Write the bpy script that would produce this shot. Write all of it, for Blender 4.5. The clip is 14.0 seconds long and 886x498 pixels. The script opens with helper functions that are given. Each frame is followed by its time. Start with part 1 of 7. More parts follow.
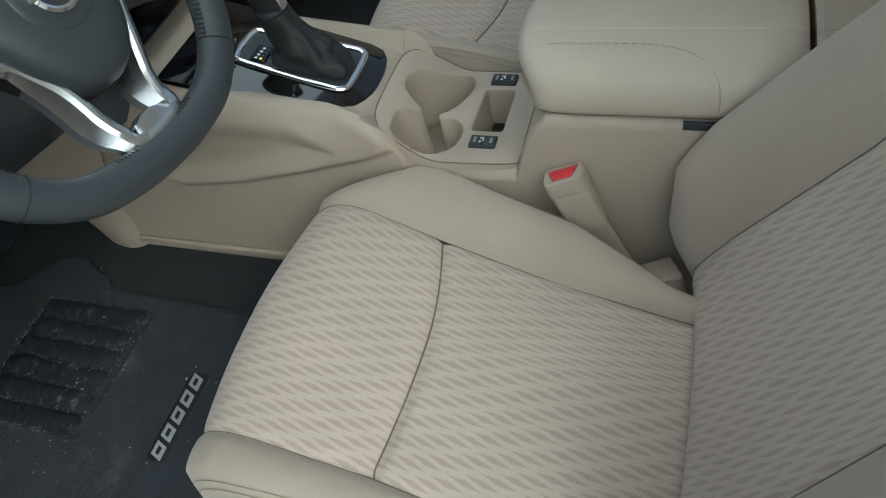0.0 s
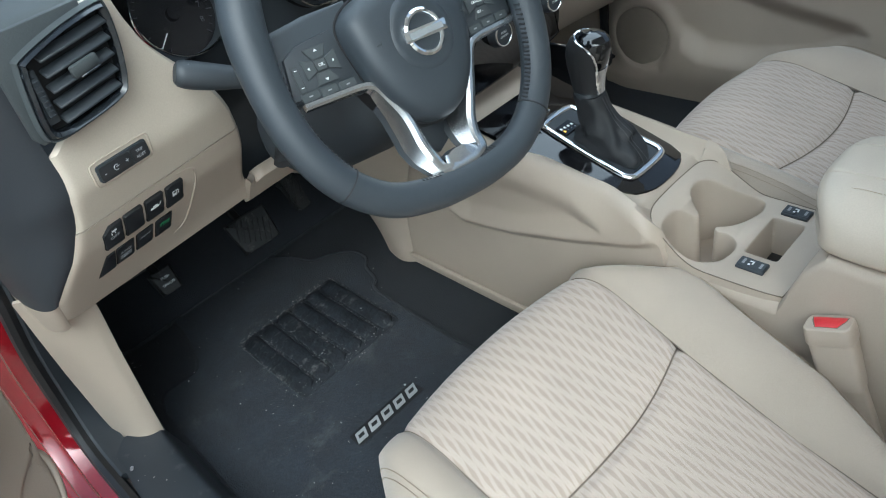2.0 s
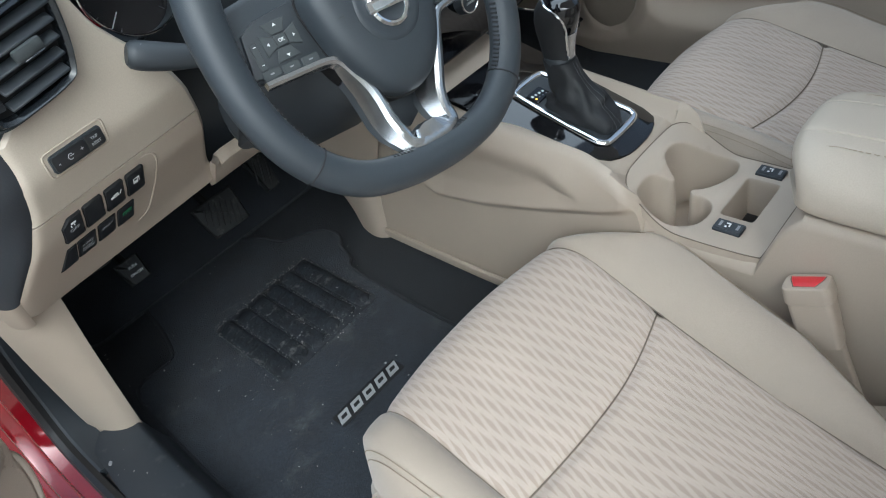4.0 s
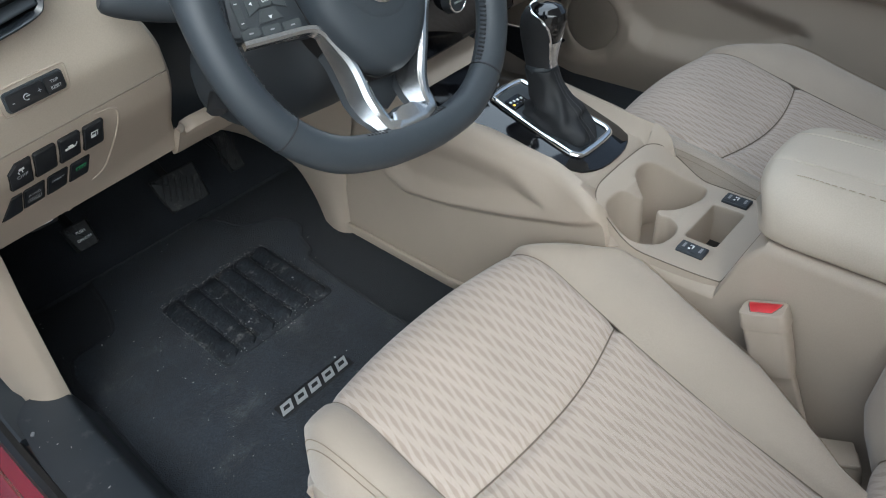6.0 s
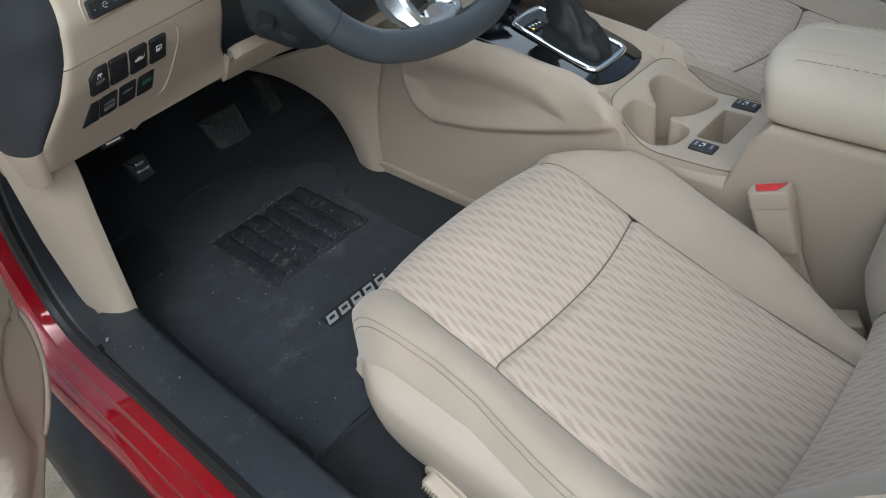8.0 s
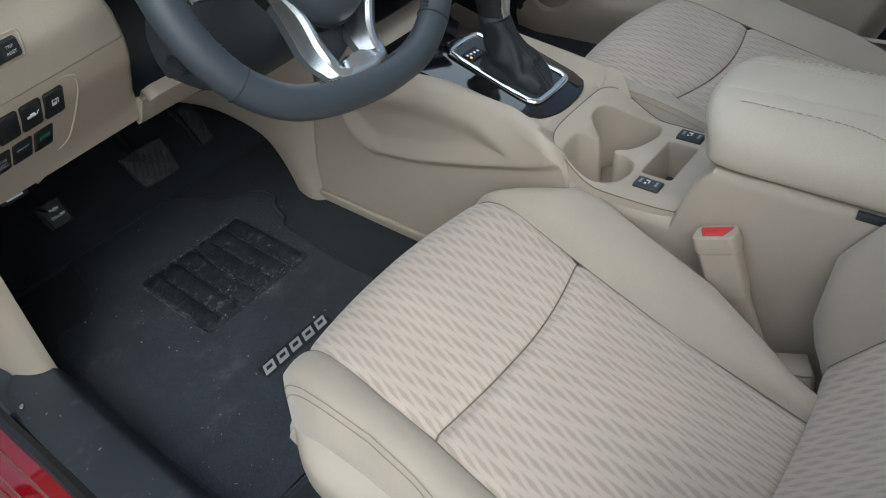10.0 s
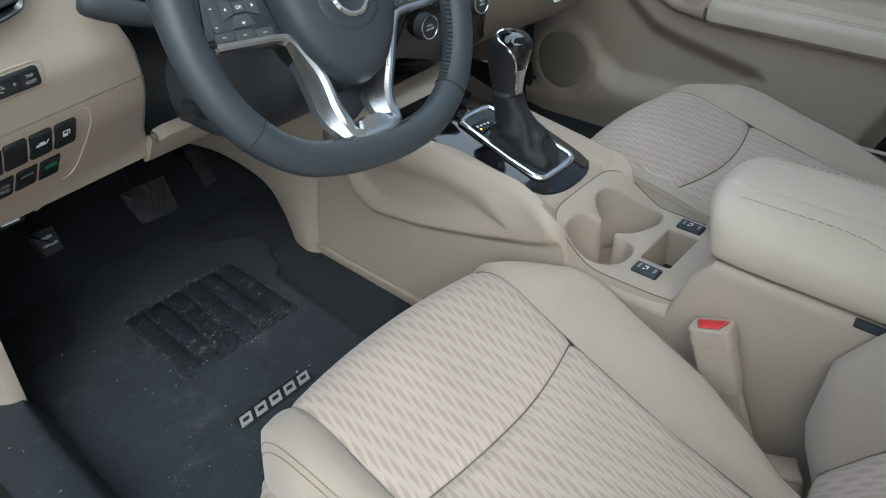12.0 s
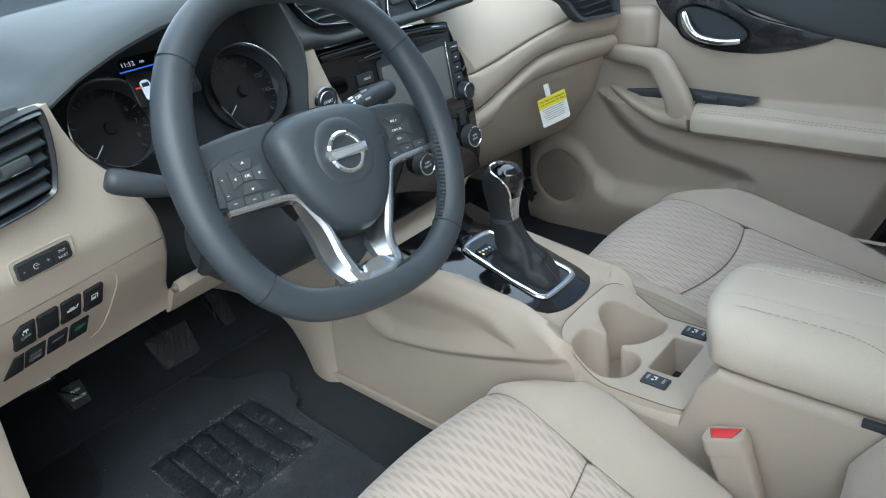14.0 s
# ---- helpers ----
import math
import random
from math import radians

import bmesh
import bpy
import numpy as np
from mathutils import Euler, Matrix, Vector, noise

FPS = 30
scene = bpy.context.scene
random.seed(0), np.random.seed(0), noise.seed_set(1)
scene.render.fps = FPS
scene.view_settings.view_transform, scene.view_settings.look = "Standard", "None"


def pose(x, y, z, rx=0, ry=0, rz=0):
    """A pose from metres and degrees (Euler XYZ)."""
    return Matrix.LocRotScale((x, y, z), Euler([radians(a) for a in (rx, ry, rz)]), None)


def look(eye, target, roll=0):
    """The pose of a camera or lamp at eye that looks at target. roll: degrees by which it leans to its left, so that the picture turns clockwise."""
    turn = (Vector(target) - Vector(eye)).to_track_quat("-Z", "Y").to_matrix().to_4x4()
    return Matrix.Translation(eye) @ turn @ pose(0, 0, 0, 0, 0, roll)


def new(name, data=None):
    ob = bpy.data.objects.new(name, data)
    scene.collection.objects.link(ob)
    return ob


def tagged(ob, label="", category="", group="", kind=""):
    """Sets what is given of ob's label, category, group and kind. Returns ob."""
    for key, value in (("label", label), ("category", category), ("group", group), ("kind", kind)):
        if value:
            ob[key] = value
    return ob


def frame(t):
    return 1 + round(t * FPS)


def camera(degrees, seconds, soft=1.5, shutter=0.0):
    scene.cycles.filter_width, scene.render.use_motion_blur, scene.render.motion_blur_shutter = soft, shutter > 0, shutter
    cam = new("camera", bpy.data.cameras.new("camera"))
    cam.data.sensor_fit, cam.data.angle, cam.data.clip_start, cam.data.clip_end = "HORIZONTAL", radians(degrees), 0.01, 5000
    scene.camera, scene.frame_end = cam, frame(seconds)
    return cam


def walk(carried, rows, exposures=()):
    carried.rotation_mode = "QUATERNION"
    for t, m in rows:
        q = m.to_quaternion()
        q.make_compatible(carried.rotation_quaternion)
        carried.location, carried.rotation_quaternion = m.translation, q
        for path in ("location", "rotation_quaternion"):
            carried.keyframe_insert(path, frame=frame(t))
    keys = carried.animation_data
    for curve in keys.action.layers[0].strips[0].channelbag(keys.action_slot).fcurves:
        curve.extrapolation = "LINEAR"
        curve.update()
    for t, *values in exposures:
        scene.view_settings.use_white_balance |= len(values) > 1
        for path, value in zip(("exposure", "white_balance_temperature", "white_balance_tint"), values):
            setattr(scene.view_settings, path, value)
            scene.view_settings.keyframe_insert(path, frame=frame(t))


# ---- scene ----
cam = camera(65.6, 14.0, soft=1.1)
PATH = [
    (0, (-0.729, -0.293, 1.279), (0.414, 0.345, -0.233), -16.9),
    (0.5, (-0.732, -0.284, 1.308), (0.41, 0.48, -0.145), -14.2),
    (1, (-0.758, -0.323, 1.316), (0.334, 0.871, 0.14), -12.7),
    (1.5, (-0.775, -0.329, 1.304), (0.16, 0.994, 0.131), -12.4),
    (2, (-0.77, -0.326, 1.3), (0.176, 0.96, 0.095), -14.3),
    (2.5, (-0.766, -0.317, 1.292), (0.172, 0.921, 0.032), -14.7),
    (3, (-0.758, -0.318, 1.294), (0.185, 0.888, 0.007), -15.8),
    (3.2, (-0.754, -0.315, 1.295), (0.196, 0.885, 0.007), -16.6),
    (5.5, (-0.77, -0.309, 1.274), (0.247, 0.864, 0.014), -9.8),
    (6, (-0.77, -0.307, 1.263), (0.283, 0.828, -0.003), -7.1),
    (6.5, (-0.785, -0.317, 1.272), (0.229, 0.875, 0.026), -7.9),
    (7, (-0.86, -0.368, 1.24), (0.054, 0.846, -0.06), -11.8),
    (7.5, (-0.911, -0.398, 1.223), (0.022, 0.819, -0.061), -11.6),
    (8, (-0.882, -0.395, 1.223), (0.105, 0.786, -0.054), -10.9),
    (8.2, (-0.866, -0.396, 1.23), (0.151, 0.788, -0.02), -10.9),
    (10.3, (-0.782, -0.349, 1.245), (0.273, 0.729, -0.069), -9.7),
    (10.5, (-0.779, -0.342, 1.245), (0.311, 0.733, -0.042), -7.5),
    (11, (-0.779, -0.339, 1.245), (0.357, 0.729, -0.008), -5.3),
    (11.5, (-0.79, -0.336, 1.255), (0.38, 0.717, 0.02), -2.5),
    (12, (-0.79, -0.346, 1.248), (0.37, 0.78, 0.069), -3.5),
    (12.5, (-0.79, -0.366, 1.274), (0.353, 0.799, 0.117), -8.4),
    (13, (-0.802, -0.373, 1.283), (0.359, 0.834, 0.189), -8.2),
    (13.5, (-0.796, -0.375, 1.289), (0.412, 0.856, 0.277), -8.5),
    (14, (-0.789, -0.378, 1.291), (0.47, 0.885, 0.384), -8.5),
]
walk(cam, [(t, look(eye, target, roll)) for t, eye, target, roll in PATH], [(0.0, -0.02, 5600, -6), (0.9, 0.36, 5250, -5), (1.5, 0.66, 5270, -4), (3.0, 0.52, 5400, -1), (5.5, 0.44, 5450, 1), (7.5, 0.28, 5550, 1), (10.5, 0.27, 5450, -1), (12.0, 0.38, 5400, -1), (14.0, 0.70, 5270, -2)])

# ---- light ----
world = bpy.data.worlds.new("overcast_sky")
scene.world = world
world.use_nodes = True
wn = world.node_tree.nodes
sky = wn.new("ShaderNodeTexSky")
sky.sky_type, sky.sun_disc = "NISHITA", False
sky.sun_elevation, sky.sun_rotation = radians(47), radians(219)
sky.air_density, sky.dust_density, sky.ozone_density = 1.0, 7.0, 0.3
haze = wn.new("ShaderNodeHueSaturation")
haze.inputs["Saturation"].default_value = 0.55
world.node_tree.links.new(sky.outputs[0], haze.inputs["Color"])
world.node_tree.links.new(haze.outputs[0], wn["Background"].inputs[0])
wn["Background"].inputs[1].default_value = 0.15
sun = new("sun", bpy.data.lights.new("sun", "SUN"))
sun.data.energy, sun.data.angle, sun.data.color = 0.68, radians(70), (1.0, 0.967, 0.905)
sun.matrix_world = look((-3.1, -3.9, 5.4), (0, 0, 0.0))

# sky light that falls in through the windscreen
glass_light = new("windscreen_light", bpy.data.lights.new("windscreen_light", "AREA"))
glass_light.data.shape, glass_light.data.size, glass_light.data.size_y = "RECTANGLE", 1.05, 0.85
glass_light.data.energy, glass_light.data.color = 4.9, (0.985, 0.99, 1.0)
glass_light.matrix_world = look((0.0, 0.56, 1.36), (0.0, 0.10, 0.60))


# ---- materials ----
def material(name, color, rough=0.6, metal=0.0, grain=0.0, grain_size=400.0, mottle=0.06, mottle_size=9.0,
             coat=0.0, spec=0.5, sheen=0.0, bump=0.15, dust=0.0, dust_size=22.0, speck=0.04):
    """A node material with colour mottling at a large scale and a fine grain that also lifts the surface."""
    m = bpy.data.materials.new(name)
    m.use_nodes = True
    n, l = m.node_tree.nodes, m.node_tree.links
    b = n["Principled BSDF"]
    b.inputs["Roughness"].default_value, b.inputs["Metallic"].default_value = rough, metal
    b.inputs["Coat Weight"].default_value, b.inputs["Specular IOR Level"].default_value = coat, spec
    b.inputs["Sheen Weight"].default_value = sheen
    geo = n.new("ShaderNodeTexCoord")
    big = n.new("ShaderNodeTexNoise")
    big.inputs["Scale"].default_value, big.inputs["Detail"].default_value = mottle_size, 4
    l.new(geo.outputs["Object"], big.inputs["Vector"])
    fine = n.new("ShaderNodeTexNoise")
    fine.inputs["Scale"].default_value, fine.inputs["Detail"].default_value = grain_size, 3
    l.new(geo.outputs["Object"], fine.inputs["Vector"])
    mix = n.new("ShaderNodeMix")
    mix.data_type, mix.blend_type = "RGBA", "MULTIPLY"
    mix.inputs["Factor"].default_value = 1.0
    ramp = n.new("ShaderNodeMapRange")
    ramp.inputs["From Min"].default_value, ramp.inputs["From Max"].default_value = 0.3, 0.7
    ramp.inputs["To Min"].default_value, ramp.inputs["To Max"].default_value = 1 - mottle, 1 + mottle
    l.new(big.outputs["Fac"], ramp.inputs["Value"])
    mix.inputs[6].default_value = (*color, 1)
    tiny = n.new("ShaderNodeMapRange")
    tiny.inputs["From Min"].default_value, tiny.inputs["From Max"].default_value = 0.3, 0.7
    tiny.inputs["To Min"].default_value, tiny.inputs["To Max"].default_value = 1 - speck, 1 + speck
    l.new(fine.outputs["Fac"], tiny.inputs["Value"])
    both = n.new("ShaderNodeMath")
    both.operation = "MULTIPLY"
    l.new(ramp.outputs[0], both.inputs[0])
    l.new(tiny.outputs[0], both.inputs[1])
    l.new(both.outputs[0], mix.inputs[7])
    l.new(mix.outputs[2], b.inputs["Base Color"])
    if dust:
        film = n.new("ShaderNodeTexNoise")
        film.inputs["Scale"].default_value, film.inputs["Detail"].default_value, film.inputs["Roughness"].default_value = dust_size, 9, 0.72
        l.new(geo.outputs["Object"], film.inputs["Vector"])
        cut = n.new("ShaderNodeMapRange")
        cut.inputs["From Min"].default_value, cut.inputs["From Max"].default_value = 0.56, 0.78
        cut.inputs["To Min"].default_value, cut.inputs["To Max"].default_value = 0.0, dust
        l.new(film.outputs["Fac"], cut.inputs["Value"])
        pale = n.new("ShaderNodeMix")
        pale.data_type = "RGBA"
        l.new(cut.outputs[0], pale.inputs["Factor"])
        l.new(mix.outputs[2], pale.inputs[6])
        pale.inputs[7].default_value = (0.30, 0.29, 0.27, 1)
        l.new(pale.outputs[2], b.inputs["Base Color"])
    rr = n.new("ShaderNodeMapRange")
    rr.inputs["To Min"].default_value, rr.inputs["To Max"].default_value = max(0, rough - 0.06), min(1, rough + 0.06)
    l.new(big.outputs["Fac"], rr.inputs["Value"])
    l.new(rr.outputs[0], b.inputs["Roughness"])
    if grain:
        bp = n.new("ShaderNodeBump")
        bp.inputs["Strength"].default_value, bp.inputs["Distance"].default_value = bump, grain
        l.new(fine.outputs["Fac"], bp.inputs["Height"])
        l.new(bp.outputs[0], b.inputs["Normal"])
    return m


BEIGE = material("beige_plastic", (0.395, 0.334, 0.270), 0.55, grain=0.0006, grain_size=900, mottle=0.03)
BEIGE_SOFT = material("beige_soft_vinyl", (0.46, 0.400, 0.325), 0.5, grain=0.0006, grain_size=700, mottle=0.04)
BEIGE_SHELL = material("pale_beige_shell", (0.425, 0.368, 0.305), 0.5, grain=0.0006, grain_size=900, mottle=0.03)
BEIGE_CLOTH = material("beige_knit_cloth", (0.370, 0.311, 0.252), 0.85, grain=0.0008, grain_size=1200, mottle=0.05, sheen=0.3, bump=0.5, speck=0.14)
BLACK = material("black_plastic", (0.031, 0.036, 0.042), 0.5, grain=0.0005, grain_size=900)
SOFT_BLACK = material("dark_soft_pad", (0.049, 0.056, 0.059), 0.7, grain=0.0008, grain_size=500, bump=0.3)
LEATHER = material("dark_grey_leather", (0.036, 0.043, 0.051), 0.46, grain=0.0006, grain_size=1100, bump=0.30, mottle=0.07, speck=0.10)
CAP_BLACK = material("grained_black_cap", (0.020, 0.023, 0.028), 0.55, grain=0.0006, grain_size=500, bump=0.3)
FRAME_BLACK = material("glossy_black_frame", (0.012, 0.014, 0.017), 0.18, coat=0.3)
PEDAL = material("worn_pedal_rubber", (0.007, 0.008, 0.009), 0.75, grain=0.001, grain_size=200, dust=0.3, dust_size=60)
KEY = material("black_key", (0.016, 0.017, 0.019), 0.4, grain=0.0003, grain_size=900)
BOOT = material("black_boot_leather", (0.014, 0.015, 0.017), 0.62, grain=0.001, grain_size=300, bump=0.35)
BOOT_THREAD = material("boot_thread", (0.10, 0.10, 0.105), 0.8)
DIM_INK = material("dim_ink", (0.05, 0.05, 0.055), 0.6)
DIM_RED = material("dim_red_ink", (0.12, 0.012, 0.012), 0.6)
DEEP_BLACK = material("deep_black", (0.006, 0.006, 0.007), 0.7)
SATIN_DARK = material("satin_dark_grey", (0.03, 0.035, 0.04), 0.28, grain=0.0003, grain_size=900)
GLOSS = material("gloss_black", (0.004, 0.004, 0.005), 0.06, coat=0.5, mottle=0.0)
CHROME = material("chrome", (0.85, 0.86, 0.87), 0.07, 1.0, mottle=0.0)
SILVER = material("satin_silver", (0.62, 0.63, 0.64), 0.25, 1.0, grain=0.0002, grain_size=2500, mottle=0.03)
CARPET = material("charcoal_carpet", (0.0115, 0.0145, 0.0195), 0.95, grain=0.003, grain_size=600, mottle=0.25, sheen=0.05, bump=1.0, speck=0.5)
MAT_CARPET = material("mat_carpet", (0.016, 0.021, 0.030), 0.95, grain=0.003, grain_size=520, mottle=0.25, mottle_size=14, sheen=0.06, bump=1.0, dust=0.20, dust_size=11, speck=0.75)
RUBBER = material("black_rubber", (0.015, 0.015, 0.016), 0.42, grain=0.0008, grain_size=200)
HEEL = material("dusty_rubber", (0.014, 0.017, 0.022), 0.55, grain=0.003, grain_size=150, mottle=0.5, mottle_size=60, bump=0.6, dust=0.75, dust_size=38)
SCUFF = material("dusty_black_plastic", (0.028, 0.033, 0.040), 0.40, grain=0.0008, grain_size=700, mottle=0.15, dust=0.35, dust_size=14)
SILVER_THREAD = material("silver_thread", (0.40, 0.41, 0.42), 0.45, 0.3, grain=0.001, grain_size=1500, bump=0.5)
DUST = material("pale_grit", (0.30, 0.292, 0.28), 0.9, mottle=0.4, mottle_size=200)
GRILLE = material("speaker_mesh", (0.30, 0.255, 0.205), 0.75, grain=0.003, grain_size=900, bump=0.9, speck=0.3)
PIANO = material("dark_glossy_grain", (0.02, 0.02, 0.022), 0.2, coat=0.6, mottle=0.3, mottle_size=40)
# red's dust gives dried splashes and pale sky reflections put into the colour
RED = material("red_car_paint", (0.235, 0.004, 0.011), 0.10, 0.1, coat=1.0, mottle=0.04, dust=0.16, dust_size=15)
RED_BUTTON = material("red_button", (0.62, 0.03, 0.04), 0.35)
WHITE_INK = material("white_ink", (0.7, 0.72, 0.72), 0.6)
PALE_INK = material("pale_ink", (0.36, 0.37, 0.38), 0.6)
GREY_INK = material("grey_ink", (0.25, 0.26, 0.27), 0.6)
GREEN_INK = material("green_ink", (0.03, 0.22, 0.08), 0.5)
DIAL = material("dial_face", (0.006, 0.006, 0.008), 0.25, mottle=0.0)
SCREEN = material("unlit_screen", (0.16, 0.17, 0.165), 0.22, mottle=0.02)
AMBER = material("amber_lamp", (0.9, 0.45, 0.02), 0.4)
AMBER.node_tree.nodes["Principled BSDF"].inputs["Emission Color"].default_value = (1.0, 0.5, 0.05, 1)
AMBER.node_tree.nodes["Principled BSDF"].inputs["Emission Strength"].default_value = 1.5
SCREEN_WHITE = material("screen_white", (0.6, 0.6, 0.65), 0.5)
SCREEN_BLUE = material("screen_blue", (0.05, 0.15, 0.7), 0.5)
SCREEN_RED = material("screen_red", (0.6, 0.05, 0.04), 0.5)
for lit, shade in ((SCREEN_WHITE, (0.75, 0.75, 0.85)), (SCREEN_BLUE, (0.1, 0.25, 1.0)), (SCREEN_RED, (1.0, 0.1, 0.05))):
    lit.node_tree.nodes["Principled BSDF"].inputs["Emission Color"].default_value = (*shade, 1)
    lit.node_tree.nodes["Principled BSDF"].inputs["Emission Strength"].default_value = 0.35
YELLOW = material("yellow_card", (0.8, 0.72, 0.03), 0.6)
WHITE = material("white_card", (0.8, 0.8, 0.78), 0.6)
CONCRETE = material("wet_concrete", (0.22, 0.185, 0.14), 0.6, grain=0.004, grain_size=120, mottle=0.35, mottle_size=14, bump=0.7)
HEADLINER = material("pale_headliner", (0.55, 0.53, 0.5), 0.9, grain=0.001)
THREAD = material("tan_thread", (0.33, 0.27, 0.2), 0.8)
SEAM_DARK = material("seam_shadow_thread", (0.16, 0.13, 0.10), 0.9)
DARK_THREAD = material("dark_thread", (0.02, 0.02, 0.022), 0.8)


# ---- building blocks ----
def part(name, bm, mat, parent=None, label="", smooth=True):
    bmesh.ops.recalc_face_normals(bm, faces=bm.faces)
    me = bpy.data.meshes.new(name)
    bm.to_mesh(me)
    bm.free()
    for p in me.polygons:
        p.use_smooth = smooth
    if smooth:
        me.set_sharp_from_angle(angle=radians(38))
    me.materials.append(mat)
    ob = new(name, me)
    if parent is not None:
        ob.parent = parent
    if label:
        ob["label"] = label
    return ob


def empty(name, at=(0, 0, 0), label="", category="", group="", kind=""):
    ob = new(name)
    ob.matrix_world = at if isinstance(at, Matrix) else Matrix.Translation(at)
    return tagged(ob, label, category, group, kind)


def axes(o, x, y):
    """A pose with its origin at o, its x axis along x and its y axis near y."""
    x = Vector(x).normalized()
    z = x.cross(Vector(y)).normalized()
    y = z.cross(x)
    m = Matrix((x, y, z)).transposed().to_4x4()
    m.translation = Vector(o)
    return m


def box(sx, sy, sz, at=(0, 0, 0), r=0.004, seg=2, m=None):
    bm = bmesh.new()
    bmesh.ops.create_cube(bm, size=1)
    bmesh.ops.scale(bm, vec=(sx, sy, sz), verts=bm.verts)
    if r > 0:
        bmesh.ops.bevel(bm, geom=bm.edges[:], offset=min(r, 0.49 * min(sx, sy, sz)), segments=seg, affect="EDGES", profile=0.5)
    bmesh.ops.transform(bm, matrix=(m or Matrix()) @ Matrix.Translation(at), verts=bm.verts)
    return bm


def join(*bms):
    """Several pieces of one part in one mesh."""
    out = bmesh.new()
    for b in bms:
        me = bpy.data.meshes.new("piece")
        b.to_mesh(me)
        b.free()
        out.from_mesh(me)
        bpy.data.meshes.remove(me)
    return out


def prism(outline, h, r=0.002, seg=2, m=None, z0=0.0):
    """A flat outline in x and y, h thick along z, its upper rim rounded by r."""
    bm = bmesh.new()
    rings = [(0.0, 0.0)] + [(r * (1 - math.cos(a)) if r else 0, h - r + r * math.sin(a)) for a in [i * math.pi / 2 / max(1, seg) for i in range(seg + 1)]]
    n = len(outline)
    turn = 1 if sum(outline[i - 1][0] * outline[i][1] - outline[i][0] * outline[i - 1][1] for i in range(n)) > 0 else -1
    rows = []
    for inset, z in rings:
        row = []
        for i, (x, y) in enumerate(outline):
            (ax, ay), (bx, by) = outline[i - 1], outline[(i + 1) % n]
            tx, ty = bx - ax, by - ay
            d = math.hypot(tx, ty) or 1
            nx, ny = -ty / d * turn, tx / d * turn
            row.append(bm.verts.new((x + nx * inset, y + ny * inset, z0 + z)))
        rows.append(row)
    for a, b in zip(rows, rows[1:]):
        for i in range(n):
            bm.faces.new((a[i - 1], a[i], b[i], b[i - 1]))
    bm.faces.new(rows[-1])
    bm.faces.new(rows[0][::-1])
    if m is not None:
        bmesh.ops.transform(bm, matrix=m, verts=bm.verts)
    return bm


def rounded(w, h, r, n=4, cx=0.0, cy=0.0):
    """The outline of a rectangle w by h with round corners."""
    pts = []
    for qx, qy, a0 in ((1, 1, 0), (-1, 1, 90), (-1, -1, 180), (1, -1, 270)):
        for i in range(n + 1):
            a = radians(a0 + 90 * i / n)
            pts.append((cx + qx * (w / 2 - r) + r * math.cos(a), cy + qy * (h / 2 - r) + r * math.sin(a)))
    return pts


def smooth_path(pts, n=8, closed=False):
    """A Catmull-Rom curve through points."""
    pts = [Vector(p) for p in pts]
    out = []
    k = len(pts)
    for i in range(k if closed else k - 1):
        p0 = pts[i - 1] if closed or i else pts[0]
        p1, p2 = pts[i], pts[(i + 1) % k]
        p3 = pts[(i + 2) % k] if closed or i + 2 < k else pts[-1]
        for j in range(n):
            t = j / n
            out.append(0.5 * (2 * p1 + (p2 - p0) * t + (2 * p0 - 5 * p1 + 4 * p2 - p3) * t * t + (3 * p1 - p0 - 3 * p2 + p3) * t ** 3))
    if not closed:
        out.append(pts[-1])
    return out


def loft(rings, caps=True, closed=True, m=None, bm=None, loop=False):
    bm = bm or bmesh.new()
    rows = [[bm.verts.new(p) for p in r] for r in rings]
    pairs = list(zip(rows, rows[1:])) + ([(rows[-1], rows[0])] if loop else [])
    for a, b in pairs:
        n = len(a)
        for i in range(0 if closed else 1, n):
            bm.faces.new((a[i - 1], a[i], b[i], b[i - 1]))
    if caps and closed and not loop:
        bm.faces.new(rows[0][::-1])
        bm.faces.new(rows[-1])
    if m is not None:
        bmesh.ops.transform(bm, matrix=m, verts=[v for r in rows for v in r])
    return bm


def tube(path, r, n=10, closed=False, up=(0, 0, 1), flat=1.0, bm=None, m=None):
    """A round bar along a path; r may be a list; flat squeezes it along the second cross axis."""
    path = [Vector(p) for p in path]
    rings = []
    k = len(path)
    for i, p in enumerate(path):
        a = path[i - 1] if (i or closed) else p
        b = path[(i + 1) % k] if (i + 1 < k or closed) else p
        d = (b - a).normalized()
        s = d.cross(Vector(up))
        s = s.normalized() if s.length > 1e-5 else Vector((1, 0, 0))
        u = s.cross(d)
        rad = r[i] if isinstance(r, (list, tuple)) else r
        rings.append([p + s * (rad * math.cos(2 * math.pi * j / n)) + u * (rad * flat * math.sin(2 * math.pi * j / n)) for j in range(n)])
    return loft(rings, caps=not closed, m=m, bm=bm, loop=closed)


def revolve(profile, n=32, m=None):
    """Turns (radius, z) points about z."""
    bm = bmesh.new()
    rows = []
    for r, z in profile:
        if r < 1e-6:
            rows.append([bm.verts.new((0, 0, z))])
        else:
            rows.append([bm.verts.new((r * math.cos(2 * math.pi * i / n), r * math.sin(2 * math.pi * i / n), z)) for i in range(n)])
    for a, b in zip(rows, rows[1:]):
        for i in range(n):
            f = [a[i - 1], a[i]] if len(a) > 1 else [a[0]]
            f += [b[i], b[i - 1]] if len(b) > 1 else [b[0]]
            if len(f) > 2:
                bm.faces.new(f)
    if m is not None:
        bmesh.ops.transform(bm, matrix=m, verts=bm.verts)
    return bm


